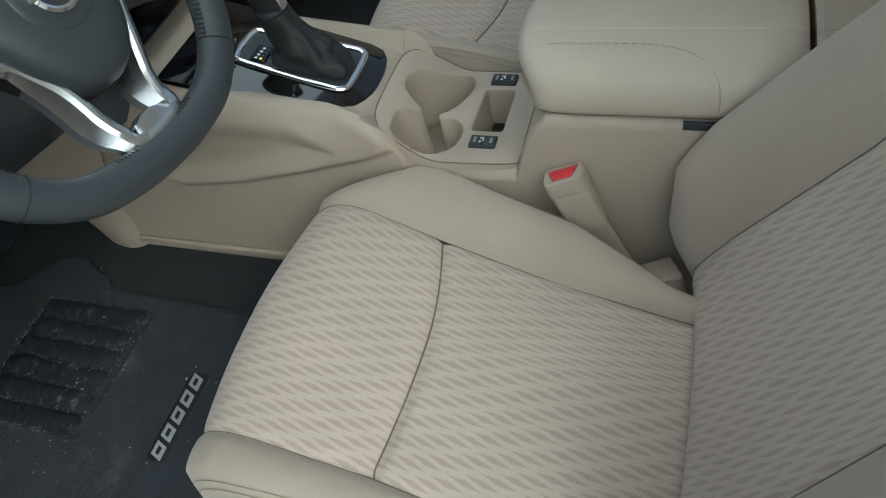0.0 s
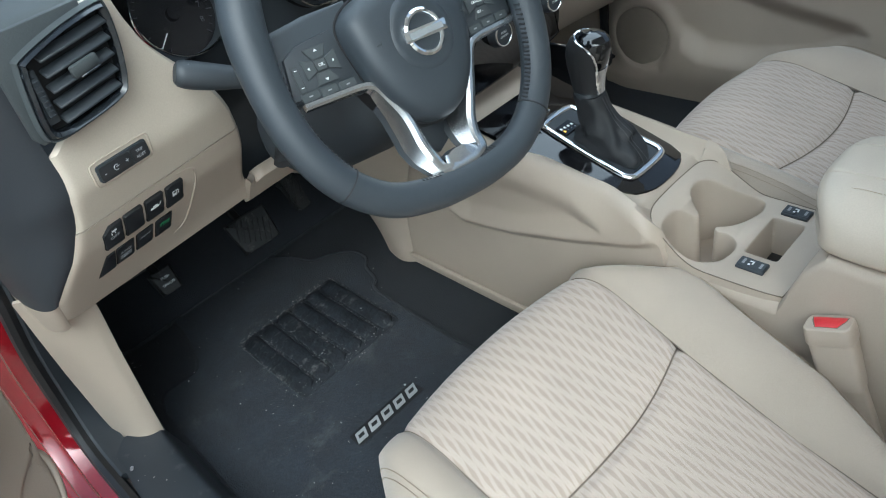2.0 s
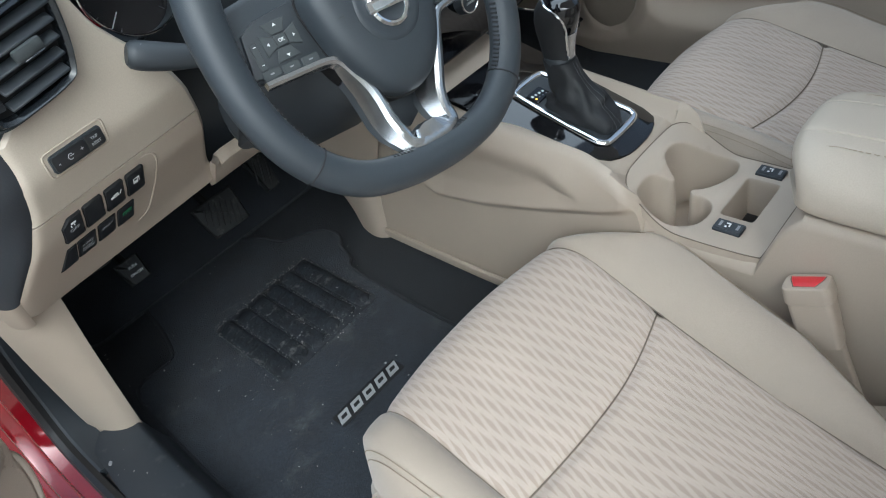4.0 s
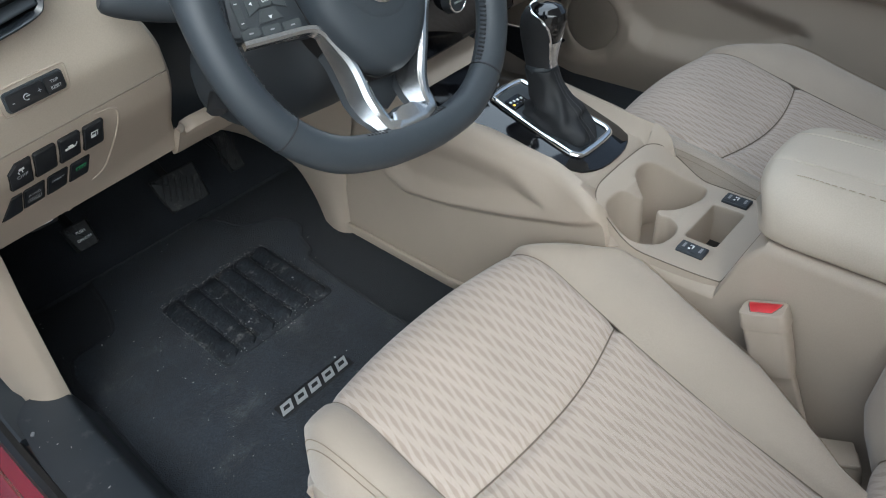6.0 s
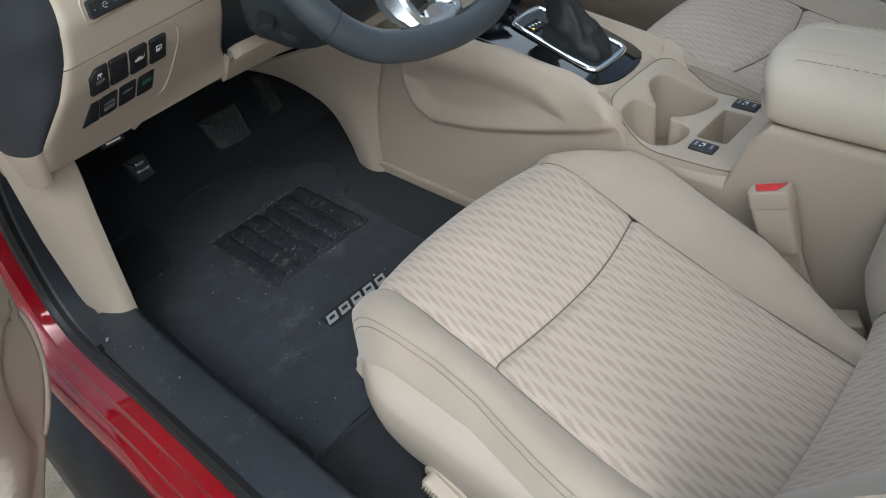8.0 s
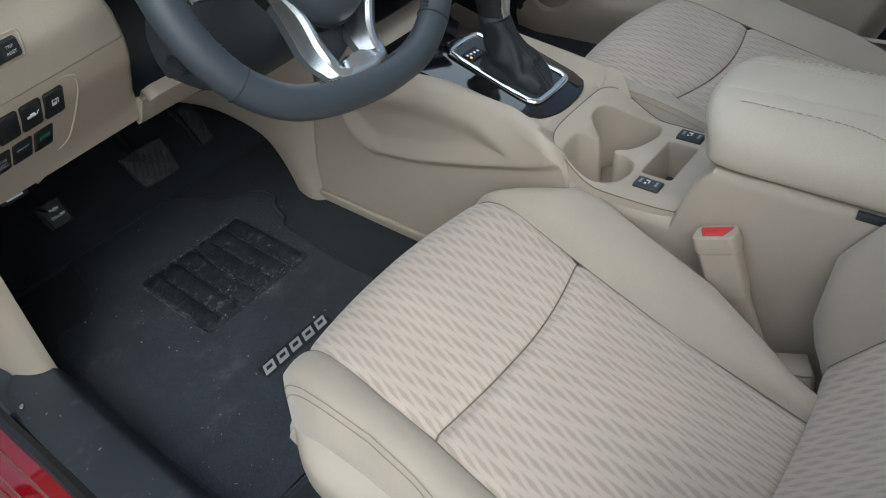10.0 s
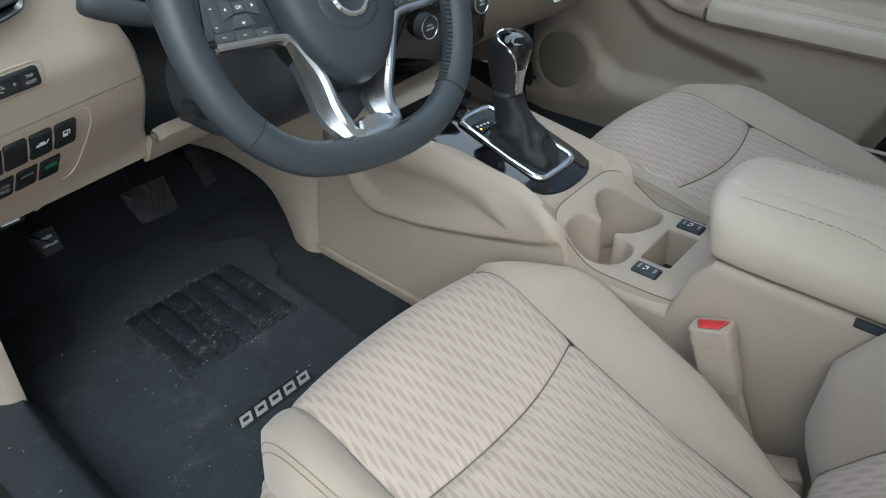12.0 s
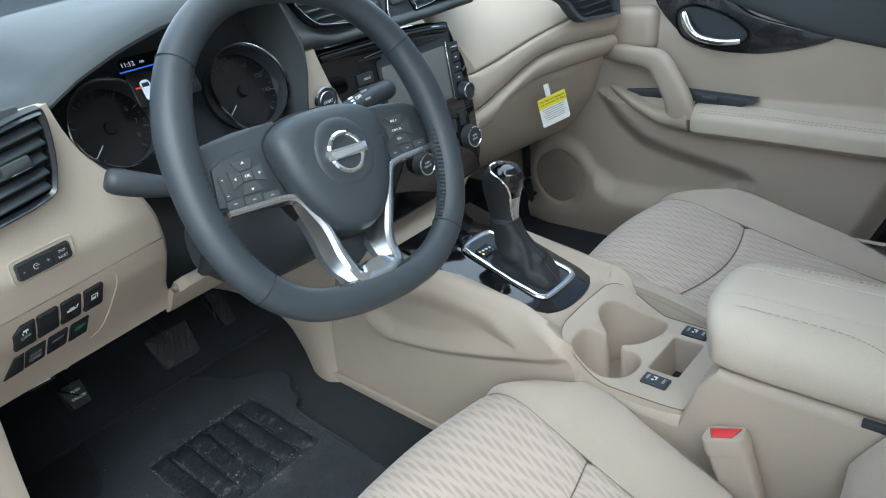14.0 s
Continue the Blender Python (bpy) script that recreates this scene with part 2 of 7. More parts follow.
def sheet(f, us, vs, thick=0.004, uv=None, front=None):
    """A curved panel f(u, v) with a thickness; uv(u, v) gives its cloth coordinates in metres."""
    bm = bmesh.new()
    g = [[bm.verts.new(f(u, v)) for u in us] for v in vs]
    lay = bm.loops.layers.uv.new("cloth") if uv else None
    for j in range(len(vs) - 1):
        for i in range(len(us) - 1):
            fc = bm.faces.new((g[j][i], g[j][i + 1], g[j + 1][i + 1], g[j + 1][i]))
            if uv:
                for lp, (a, b) in zip(fc.loops, ((i, j), (i + 1, j), (i + 1, j + 1), (i, j + 1))):
                    lp[lay].uv = uv(us[a], vs[b])
    bmesh.ops.recalc_face_normals(bm, faces=bm.faces)
    if front is not None:
        bm.normal_update()
        if sum(fc.normal.dot(front) for fc in bm.faces) < 0:
            bmesh.ops.reverse_faces(bm, faces=bm.faces[:])
    if thick:
        bm.normal_update()
        back = [[bm.verts.new(v.co - v.normal * thick) for v in row] for row in g]
        n, k = len(vs), len(us)
        for j in range(n - 1):
            for i in range(k - 1):
                fc = bm.faces.new((back[j][i], back[j + 1][i], back[j + 1][i + 1], back[j][i + 1]))
                if uv:
                    for lp, (a, b) in zip(fc.loops, ((i, j), (i, j + 1), (i + 1, j + 1), (i + 1, j))):
                        lp[lay].uv = uv(us[a], vs[b])
        for j in range(n - 1):
            for i in (0, k - 1):
                bm.faces.new((g[j][i], g[j + 1][i], back[j + 1][i], back[j][i]))
        for i in range(k - 1):
            for j in (0, n - 1):
                bm.faces.new((g[j][i], g[j][i + 1], back[j][i + 1], back[j][i]))
    return bm


def span(a, b, n):
    return [a + (b - a) * i / n for i in range(n + 1)]


def mixv(a, b, t):
    return a + (b - a) * t


def ease(t):
    t = max(0.0, min(1.0, t))
    return t * t * (3 - 2 * t)


def curve_at(table, t):
    """A smooth value from rows of (place, value)."""
    if t <= table[0][0]:
        return table[0][1]
    for (a, va), (b, vb) in zip(table, table[1:]):
        if t <= b:
            return mixv(va, vb, (t - a) / (b - a))
    return table[-1][1]


def text_part(words, size, m, mat, parent, name="lettering", label="", align="CENTER"):
    """Words in the built-in font as a thin raised mesh; m: x along the line, y up, z out."""
    cu = bpy.data.curves.new("words", "FONT")
    cu.body, cu.size, cu.extrude, cu.align_x, cu.align_y = words, size, 0.0002, align, "CENTER"
    cu.resolution_u = 3
    tmp = bpy.data.objects.new("words", cu)
    me = bpy.data.meshes.new_from_object(tmp)
    bpy.data.objects.remove(tmp)
    bpy.data.curves.remove(cu)
    me.transform(m)
    me.name = name
    me.materials.clear()
    me.materials.append(mat)
    ob = new(name, me)
    ob.parent = parent
    if label:
        ob["label"] = label
    return ob


def stitches(pts, n_vec=(0, 0, 0.0009), duty=0.62, r=0.0006):
    """Short threads along a fine path of points."""
    bm = bmesh.new()
    for p, q in zip(pts, pts[1:]):
        p, q = Vector(p), Vector(q)
        o = Vector(n_vec)
        tube([p + o, p + (q - p) * duty + o], r, 4, bm=bm)
    return bm


# ---- ground and car body ----
def ground():
    bm = bmesh.new()
    n = 24
    vs = [[bm.verts.new((x, y, 0.004 * noise.noise(Vector((x * 2, y * 2, 0))))) for x in [s * abs(s) * 400 for s in span(-1, 1, n)]] for y in [s * abs(s) * 400 for s in span(-1, 1, n)]]
    for j in range(n):
        for i in range(n):
            bm.faces.new((vs[j][i], vs[j][i + 1], vs[j + 1][i + 1], vs[j + 1][i]))
    tagged(part("ground", bm, CONCRETE), "wet stained concrete yard beside the car", "ground", kind="structure")


ground()


def floor_pan():
    """Carpet from under the seats up the toe board to the firewall."""
    rows = [(-1.6, 0.40), (0.86, 0.40), (0.95, 0.43), (1.12, 0.60), (1.22, 0.80), (1.24, 1.05)]
    path = smooth_path([(0, y, z) for y, z in rows], 5)

    def f(x, v):
        p = path[v]
        side = ease((abs(x) - 0.69) / 0.05) * 0.05
        return (x, p.y, p.z + side)
    return part("floor", sheet(f, span(-0.76, 0.76, 30), list(range(len(path))), 0.01), CARPET)


tagged(floor_pan(), "dark charcoal carpet of the footwells", "carpet", kind="structure")

SEAL = smooth_path([(-0.792, -0.75, 0.505), (-0.792, 0.0, 0.502), (-0.800, 0.35, 0.500), (-0.810, 0.54, 0.502), (-0.813, 0.63, 0.525), (-0.808, 0.672, 0.59), (-0.797, 0.665, 0.715),
                    (-0.777, 0.648, 0.85), (-0.77, 0.63, 1.0), (-0.765, 0.59, 1.15), (-0.75, 0.50, 1.28)], 6)



def sill():
    body = empty("car_body", (0, 0, 0), "deep red painted car body around the open front door, splashed and dirty, with reflection blotches in its colour", "car body", kind="structure")
    # red sill and front door pillar, swept along the seal: ring of (outward, along the opening's normal)
    rings = []
    k = len(SEAL)
    for i, p in enumerate(SEAL):
        d = (SEAL[min(i + 1, k - 1)] - SEAL[max(i - 1, 0)]).normalized()
        out = Vector((-1, 0, 0))
        nrm = d.cross(out).normalized()
        if nrm.z < 0 and abs(d.y) > 0.5:
            nrm = -nrm
        low = -nrm
        prof = [(0.0, 0.01), (0.0, -0.004), (0.012, -0.008), (0.028, -0.013), (0.031, -0.0185), (0.034, -0.0215), (0.050, -0.026), (0.0525, -0.0315), (0.055, -0.0335), (0.066, -0.042), (0.074, -0.06),
                (0.076, -0.10), (0.03, -0.12), (-0.02, -0.05)]
        rings.append([p + out * a - low * b for a, b in prof])
    part("sill_panel", loft(rings), RED, body, "glossy red painted sill and door pillar")
    clad = []
    for y in span(-1.2, 1.6, 12):
        clad.append([(-0.868, y, 0.43), (-0.895, y, 0.424), (-0.940, y, 0.37), (-0.955, y, 0.30), (-0.940, y, 0.22), (-0.80, y, 0.20), (-0.80, y, 0.43)])
    part("sill_cladding", loft(clad), RUBBER, body, "dull black plastic lower cladding, dusty")
    part("sill_plug", revolve([(0.0, 0.003), (0.007, 0.003), (0.009, 0.0015), (0.0125, 0.0035), (0.0145, 0.0)], 28, axes((-0.818, 0.143, 0.4795), (1, 0, 0.3), (0, 1, 0))), RED, body, "round painted plug")
    part("door_seal", tube(SEAL, 0.011, 8, up=(1, 0, 0)), RUBBER, body, "black rubber door seal")
    # black flange trim between the seal and the cabin panels, on the upright of the opening
    rise = [p for p in SEAL if p.y > 0.56 or p.z > 0.6]
    flange = []
    for i, p in enumerate(rise):
        d = (rise[min(i + 1, len(rise) - 1)] - rise[max(i - 1, 0)]).normalized()
        inw = Vector((1, 0, 0))
        nr = d.cross(inw).normalized()
        if nr.y > 0:
            nr = -nr
        flange.append([p + inw * a + nr * b for a, b in ((0.004, 0.006), (0.012, 0.009), (0.026, 0.004), (0.045, -0.004), (0.046, -0.012), (0.004, -0.006))])
    part("opening_trim", loft(flange), BLACK, body, "dull black trim inside the door seal")
    # outer skin and shell that close the car round the cabin
    def wall(name, pts, mat=HEADLINER, t=0.02):
        bm = bmesh.new()
        bm.faces.new([bm.verts.new(p) for p in pts])
        bmesh.ops.solidify(bm, geom=bm.faces[:], thickness=t)
        part(name, bm, mat, body, smooth=False)
    wall("roof", [(-0.56, 0.14, 1.60), (0.56, 0.14, 1.60), (0.60, -2.6, 1.62), (-0.60, -2.6, 1.62)])
    wall("rear_panel", [(-0.70, -2.7, 0.4), (0.70, -2.7, 0.4), (0.62, -2.6, 1.6), (-0.62, -2.6, 1.6)])
    wall("rear_side_panel", [(-0.76, -0.95, 0.4), (-0.76, -2.7, 0.4), (-0.74, -2.7, 1.08), (-0.74, -0.95, 1.08)])
    wall("rear_side_panel", [(0.76, -0.40, 0.4), (0.76, -2.7, 0.4), (0.74, -2.7, 1.08), (0.74, -0.40, 1.08)])
    wall("pillar_trim", [(0.725, -0.105, 0.40), (0.725, -0.42, 0.40), (0.725, -0.56, 0.95), (0.725, -0.32, 0.95)], BEIGE)
    wall("pillar_upper_trim", [(0.725, -0.32, 0.952), (0.725, -0.50, 0.952), (0.60, -0.70, 1.6), (0.60, -0.56, 1.6)])
    wall("pillar_trim", [(-0.78, -0.80, 0.42), (-0.78, -0.95, 0.42), (-0.62, -1.0, 1.6), (-0.62, -0.85, 1.6)])
    wall("windscreen_pillar", [(0.73, 0.95, 1.10), (0.73, 0.82, 1.10), (0.56, 0.10, 1.6), (0.56, 0.20, 1.6)])
    wall("windscreen_pillar", [(-0.73, 0.95, 1.10), (-0.73, 0.82, 1.10), (-0.56, 0.10, 1.6), (-0.56, 0.20, 1.6)])
    wall("firewall", [(-0.76, 1.26, 0.3), (0.76, 1.26, 0.3), (0.76, 1.26, 1.10), (-0.76, 1.26, 1.10)], BLACK)
    wall("bonnet", [(-0.80, 1.28, 1.02), (0.80, 1.28, 1.02), (0.74, 2.3, 0.88), (-0.74, 2.3, 0.88)], RED)
    wall("front_wing", [(-0.86, 0.80, 0.45), (-0.88, 2.2, 0.45), (-0.84, 2.2, 0.92), (-0.82, 0.80, 1.02)], RED)


sill()


def scuff_plate():
    """Black sill cover that runs from the seat to the kick panel, with a low inner flange down to the carpet."""
    def f(u, v):
        y = v
        end = ease((v - 0.50) / 0.13)
        x = mixv(-0.789, -0.688, u) - 0.010 * ease((y - 0.1) / 0.5)
        z = 0.507 - 0.020 * u - 0.070 * ease((u - 0.74) / 0.26) + 0.004 * math.sin(u * math.pi * 0.8)
        x += end * 0.010 * (1 - u)
        z += end * 0.012
        y2 = y - 0.02 * end * u * u
        return (x, y2, z)
    ob = part("scuff_plate", sheet(f, span(0, 1, 26), span(-0.75, 0.625, 24), 0.006), SCUFF)
    tagged(ob, "black plastic sill scuff plate with dried dirt", "sill trim", kind="structure")
    clip = part("clip", prism(rounded(0.008, 0.005, 0.002), 0.002, 0.0008, m=axes((-0.785, 0.556, 0.514), (0.5, 0.86, 0), (-0.86, 0.5, 0))), GREY_INK, ob, "small pale clip")


scuff_plate()


def kick_panel():
    left = [(0.478, -0.764, 0.632), (0.55, -0.770, 0.648), (0.675, -0.772, 0.625), (0.80, -0.772, 0.575), (0.86, -0.772, 0.55)]
    right = [(0.478, -0.722, 0.607), (0.60, -0.715, 0.585), (0.709, -0.709, 0.560), (0.785, -0.703, 0.545), (0.86, -0.700, 0.54)]

    def f(u, z):
        xl, yl = (curve_at([(q[0], q[k]) for q in left], z) for k in (1, 2))
        xr, yr = (curve_at([(q[0], q[k]) for q in right], z) for k in (1, 2))
        if u > 1:
            return (xr + 0.010 * (1 - math.cos((u - 1) * 2.0)) - 0.004, yr + (u - 1) * 0.10, z)
        return (mixv(xl, xr, u), mixv(yl, yr, u) - 0.012 * math.sin(u * math.pi), z)
    tagged(part("kick_panel", sheet(f, span(0, 1, 12) + [1.03, 1.08, 1.15, 1.3], span(0.478, 0.85, 24), 0.005), BEIGE), "beige plastic kick panel below the dashboard end", "trim panel", kind="structure")
    def g(u, v):
        return (mixv(-0.718, -0.66, u * u * 0.5), mixv(0.62, 1.2, u), mixv(0.40, 0.85, v))
    tagged(part("footwell_side", sheet(g, span(0, 1, 8), span(0, 1, 6), 0.006), CARPET), "dark carpeted side of the driver footwell", "carpet", kind="structure")


kick_panel()


def passenger_footwell():
    def side(u, v):
        return (0.722 + 0.004 * math.sin(u * math.pi), mixv(0.735, 1.22, u), mixv(0.50, 0.95, v))
    tagged(part("passenger_kick_panel", sheet(side, span(0, 1, 10), span(0, 1, 8), 0.008), BEIGE), "beige kick panel of the passenger footwell", "trim panel", kind="structure")

    def low(u, v):
        return (0.716, mixv(0.70, 1.22, u), mixv(0.40, 0.498, v))
    tagged(part("passenger_footwell_side", sheet(low, span(0, 1, 6), span(0, 1, 4), 0.008), CARPET), "dark carpeted side of the passenger footwell", "carpet", kind="structure")


passenger_footwell()


# ---- dashboard ----
def face_y(x, z):
    """Depth of the driver's fascia at a place."""
    if z > 1.0:
        y = 0.405 - 0.10 * (z - 1.0)
    elif z > 0.92:
        y = 0.405 + 0.5 * (1.0 - z)
    else:
        y = 0.445 + 0.80 * (0.92 - z)
    return y - 0.19 * (-0.566 - x)


def on_face(x, z, lift=0.0, e=0.006):
    """A pose on the driver's fascia: x along it, y up it, z out of it."""
    p = Vector((x, face_y(x, z), z))
    dx = Vector((2 * e, face_y(x + e, z) - face_y(x - e, z), 0))
    dz = Vector((0, face_y(x, z + e) - face_y(x, z - e), 2 * e))
    m = axes(p, dx, dz)
    m.translation = p + m.to_3x3() @ Vector((0, 0, lift))
    return m


DASH = empty("dashboard", Matrix(), "two-tone dashboard with dark upper pad and beige lower fascia", "dashboard")
EDGE = [(0.80, -0.735), (0.865, -0.735), (0.886, -0.722), (0.924, -0.698), (0.965, -0.679), (1.02, -0.669), (1.13, -0.672), (1.2, -0.674)]


def brow(x):
    """Height of the hood's lip over the dials; its right end drops steeply beside the cluster."""
    return curve_at([(-0.74, 0.0), (-0.60, 0.002), (-0.55, 0.008), (-0.51, 0.029), (-0.46, 0.047), (-0.41, 0.060), (-0.36, 0.067), (-0.30, 0.072), (-0.25, 0.068), (-0.215, 0.058), (-0.18, 0.048), (-0.14, 0.040), (0.0, 0.034), (0.14, 0.020), (0.25, 0.0), (0.7, 0.0)], x)


def dashboard():
    # dark upper pad with the hood over the dials
    rows = []
    for x in span(-0.74, 0.70, 120):
        h = brow(x)
        right = ease((x - 0.14) / 0.06)
        drop = ease((x - 0.42) / 0.22)
        yf = 0.398 + 0.030 * ease((x + 0.33) / 0.11) + 0.040 * ease((x + 0.215) / 0.02) + 0.032 * right - 0.04 * ease((x - 0.35) / 0.3)
        lip = [(yf + 0.036, 1.1655 + h), (yf + 0.010, 1.158 + h), (yf + 0.002, 1.141 + h * 0.97), (yf + 0.04, 1.140 + 0.96 * h), (yf + 0.08, 1.140 + 0.92 * h), (yf + 0.13, 1.135 + 0.86 * h)]
        end = [(yf + 0.045, 1.166), (yf + 0.026, 1.158), (yf + 0.018, 1.146), (yf + 0.020, 1.138), (yf + 0.03, 1.132), (yf + 0.05, 1.128)]
        low = [(mixv(p[0], e[0], right), mixv(p[1], e[1], right) - 0.068 * drop) for p, e in zip(lip, end)]
        prof = [(1.22, 1.240), (1.0, 1.222), (0.76, 1.200 + 0.4 * h), (0.60, 1.178 + 0.75 * h - 0.03 * drop), (yf + 0.09, 1.168 + 0.98 * h - 0.055 * drop)] + low
        rows.append(smooth_path([(x, a, b) for a, b in prof], 4))
    bm = loft(rows, closed=False)
    bmesh.ops.recalc_face_normals(bm, faces=bm.faces)
    bmesh.ops.solidify(bm, geom=bm.faces[:], thickness=0.004)
    part("upper_pad", bm, SOFT_BLACK, DASH, "dark grey soft-touch upper pad")
    # swelling panel that carries the centre vents, with a ledge under them
    rows = []
    for x in [-0.2035, -0.203, -0.201, -0.197, -0.19] + span(-0.18, 0.19, 40) + [0.20, 0.206, 0.209]:
        e = 0.024 * ((1 - ease((x + 0.2035) / 0.016)) + (1 - ease((0.209 - x) / 0.016)))
        y0 = 0.449 - 0.012 * ease((x + 0.17) / 0.13) * ease((0.20 - x) / 0.15) + e
        sink = 0.012 * ease((x + 0.18) / 0.05)
        prof = [(y0 + 0.07, 1.168 + 0.9 * brow(x)), (y0 + 0.030, 1.160 + 0.9 * brow(x)), (y0 + 0.014, 1.150 + 0.8 * brow(x)), (y0 + 0.006, 1.153 - sink), (y0 - 0.010, 1.144 - sink), (y0 - 0.013, 1.134 - 0.8 * sink), (y0 - 0.005, 1.124 - 0.5 * sink), (y0 + 0.02, 1.114)]
        rows.append(smooth_path([(x, a, b) for a, b in prof], 5))
    bm = loft(rows, closed=False)
    bmesh.ops.recalc_face_normals(bm, faces=bm.faces)
    bmesh.ops.solidify(bm, geom=bm.faces[:], thickness=0.004)
    part("vent_panel", bm, SOFT_BLACK, DASH, "dark grey panel round the centre vents")

    # inner cheek of the hood beside the beige trim
    def cheek(v, z):
        return (curve_at([(0.98, -0.222), (1.056, -0.2165), (1.0965, -0.206), (1.134, -0.2025), (1.175, -0.209), (1.22, -0.228)], z) - 0.020 * ease(v), 0.424 + 0.012 * ease((z - 1.12) / 0.06) + 0.11 * v, z)
    part("hood_cheek", sheet(cheek, span(0, 1, 10), span(1.0, 1.212, 26), 0.004, front=Vector((-1, -0.2, 0))), SOFT_BLACK, DASH, "dark inner cheek of the hood")
    # beige fascia beside the column, split by a fine joint
    def fascia(z0, z1, n):
        def f(u, z):
            xl = curve_at(EDGE, z) - 0.004 + 0.034 * ease((z - 1.045) / 0.022)
            xr = curve_at([(0.80, -0.4488), (0.862, -0.4488), (0.945, -0.4545), (0.985, -0.464), (1.02, -0.478), (1.06, -0.505), (1.08, -0.52), (1.10, -0.533), (1.13, -0.543), (1.16, -0.549)], z)
            x = mixv(xl, xr, u)
            round_l = 0.006 * (1 - min(1, u / 0.05)) ** 2
            round_r = 0.010 * ease((u - 0.965) / 0.035) * ease((z - 0.842) / 0.012)
            zz = z + (0.0 if z > 0.83 else (x + 0.66) * -0.25 * (0.83 - z) / 0.03 * 0.35)
            return (x, face_y(x, z) + round_l + round_r, zz)
        return sheet(f, [0, 0.012, 0.025, 0.04, 0.06] + span(0.10, 0.92, 26) + [0.94, 0.955, 0.97, 0.985, 1.0], span(z0, z1, n), 0.012)
    part("driver_fascia", fascia(0.9535, 1.158, 20), BEIGE_SOFT, DASH, "grained beige fascia beside the column")
    part("lower_fascia", fascia(0.815, 0.9515, 16), BEIGE, DASH, "smooth beige lower fascia")
    # rounded dark cap on the dashboard end
    def cap(u, z):
        x0 = curve_at(EDGE, z) - 0.003
        y0 = face_y(x0, z) + 0.005
        x1, y1 = -0.768, 0.60 + 0.05 * ease((0.86 - z) / 0.06)
        b = math.sin(u * math.pi / 2)
        c = 1 - math.cos(u * math.pi / 2)
        return (mixv(x0, x1, b), mixv(y0, y1, c), z - 0.02 * u)
    part("end_cap", sheet(cap, span(0.0, 1, 22), span(0.862, 1.17, 22), 0.006), CAP_BLACK, DASH, "dark grained cap on the dashboard end")
    part("cap_foot", sheet(cap, span(0, 1, 16), span(0.80, 0.8615, 5), 0.008), BEIGE, DASH, "beige foot of the dashboard end")
    # knee panel under the column, with its notched upper edge
    KNEE_TOP = [(-0.4487, 0.847), (-0.446, 0.841), (-0.438, 0.8345), (-0.430, 0.834), (-0.418, 0.8365), (-0.389, 0.833), (-0.356, 0.828), (-0.14, 0.800)]

    def knee(x, v):
        zb = 0.8025 - 0.15 * (x + 0.4487) - 0.10 * max(0, x + 0.32) - 0.001 * ease((-0.39 - x) / 0.058)
        zt = curve_at(KNEE_TOP, x)
        z = mixv(zb, zt, v)
        return (x, face_y(x, z) + 0.010 * ease((v - 0.88) / 0.12) * ease((x + 0.447) / 0.01) + 0.012 * ease((0.1 - v) / 0.1) * 0.5, z)
    part("knee_panel", sheet(knee, span(-0.4487, -0.40, 24) + span(-0.39, -0.14, 18), span(0, 1, 14), 0.010), BEIGE, DASH, "beige knee panel under the column")
    part("column_recess", box(0.30, 0.06, 0.34, (-0.31, 0.62, 0.96), 0.01), BLACK, DASH)
    part("recess_side", box(0.008, 0.16, 0.15, (-0.458, 0.60, 0.955), 0.003), BLACK, DASH)
    part("under_tray", sheet(lambda x, y: (x, y, 0.785 + 0.02 * ease((-x - 0.4) / 0.2)), span(-0.72, 0.66, 8), span(0.60, 1.18, 8), 0.01), BLACK, DASH)
    part("tray_lip", tube(smooth_path([(-0.572, 0.532, 0.824), (-0.590, 0.545, 0.812), (-0.607, 0.552, 0.797)], 4), [0.010, 0.0095, 0.009, 0.008, 0.007, 0.006, 0.005, 0.004, 0.003], 8), BEIGE, DASH, "beige cable guide under the fascia")
    handle = part("bonnet_release", box(0.036, 0.012, 0.010, (-0.637, 0.566, 0.789), 0.003, 2), DEEP_BLACK, DASH, "black bonnet release handle with a white mark")
    part("release_mark", box(0.022, 0.0006, 0.003, (-0.637, 0.5587, 0.791), 0.0002, 1), WHITE_INK, handle)
    # trim between dials and centre stack
    def strip(u, z):
        xl = curve_at([(0.78, -0.200), (1.0, -0.212), (1.054, -0.2130), (1.09, -0.206), (1.12, -0.1965)], z)
        xr = curve_at([(0.78, -0.112), (0.803, -0.097), (0.842, -0.068), (0.881, -0.063), (0.95, -0.088), (1.03, -0.133), (1.07, -0.152), (1.12, -0.170)], z)
        return (mixv(xl, xr, u), 0.438 + 0.010 * ease((u - 0.88) / 0.12) + 0.012 * (1 - ease(u / 0.1)) + 0.06 * ease((0.90 - z) / 0.1), z)
    part("column_side_trim", sheet(strip, span(0, 1, 24), span(0.79, 1.122, 40), 0.012), BEIGE_SOFT, DASH, "beige trim beside the centre stack")
    # passenger pad in two swells, split by a stitched seam
    def pas_y(x):
        return 0.462 - 0.03 * ease((x - 0.35) / 0.33)

    # heights of the seam, of the crease under it and of the tuck above the glovebox
    SEAM_Z = [(0.15, 0.986), (0.19, 0.990), (0.25, 0.9935), (0.365, 1.006), (0.525, 1.026), (0.69, 1.036)]
    CREASE_Z = [(0.15, 0.912), (0.196, 0.918), (0.29, 0.938), (0.41, 0.966), (0.50, 0.971), (0.60, 0.965), (0.69, 0.955)]
    TUCK_Z = [(0.15, 0.86), (0.228, 0.870), (0.272, 0.893), (0.415, 0.915), (0.55, 0.914), (0.69, 0.905)]

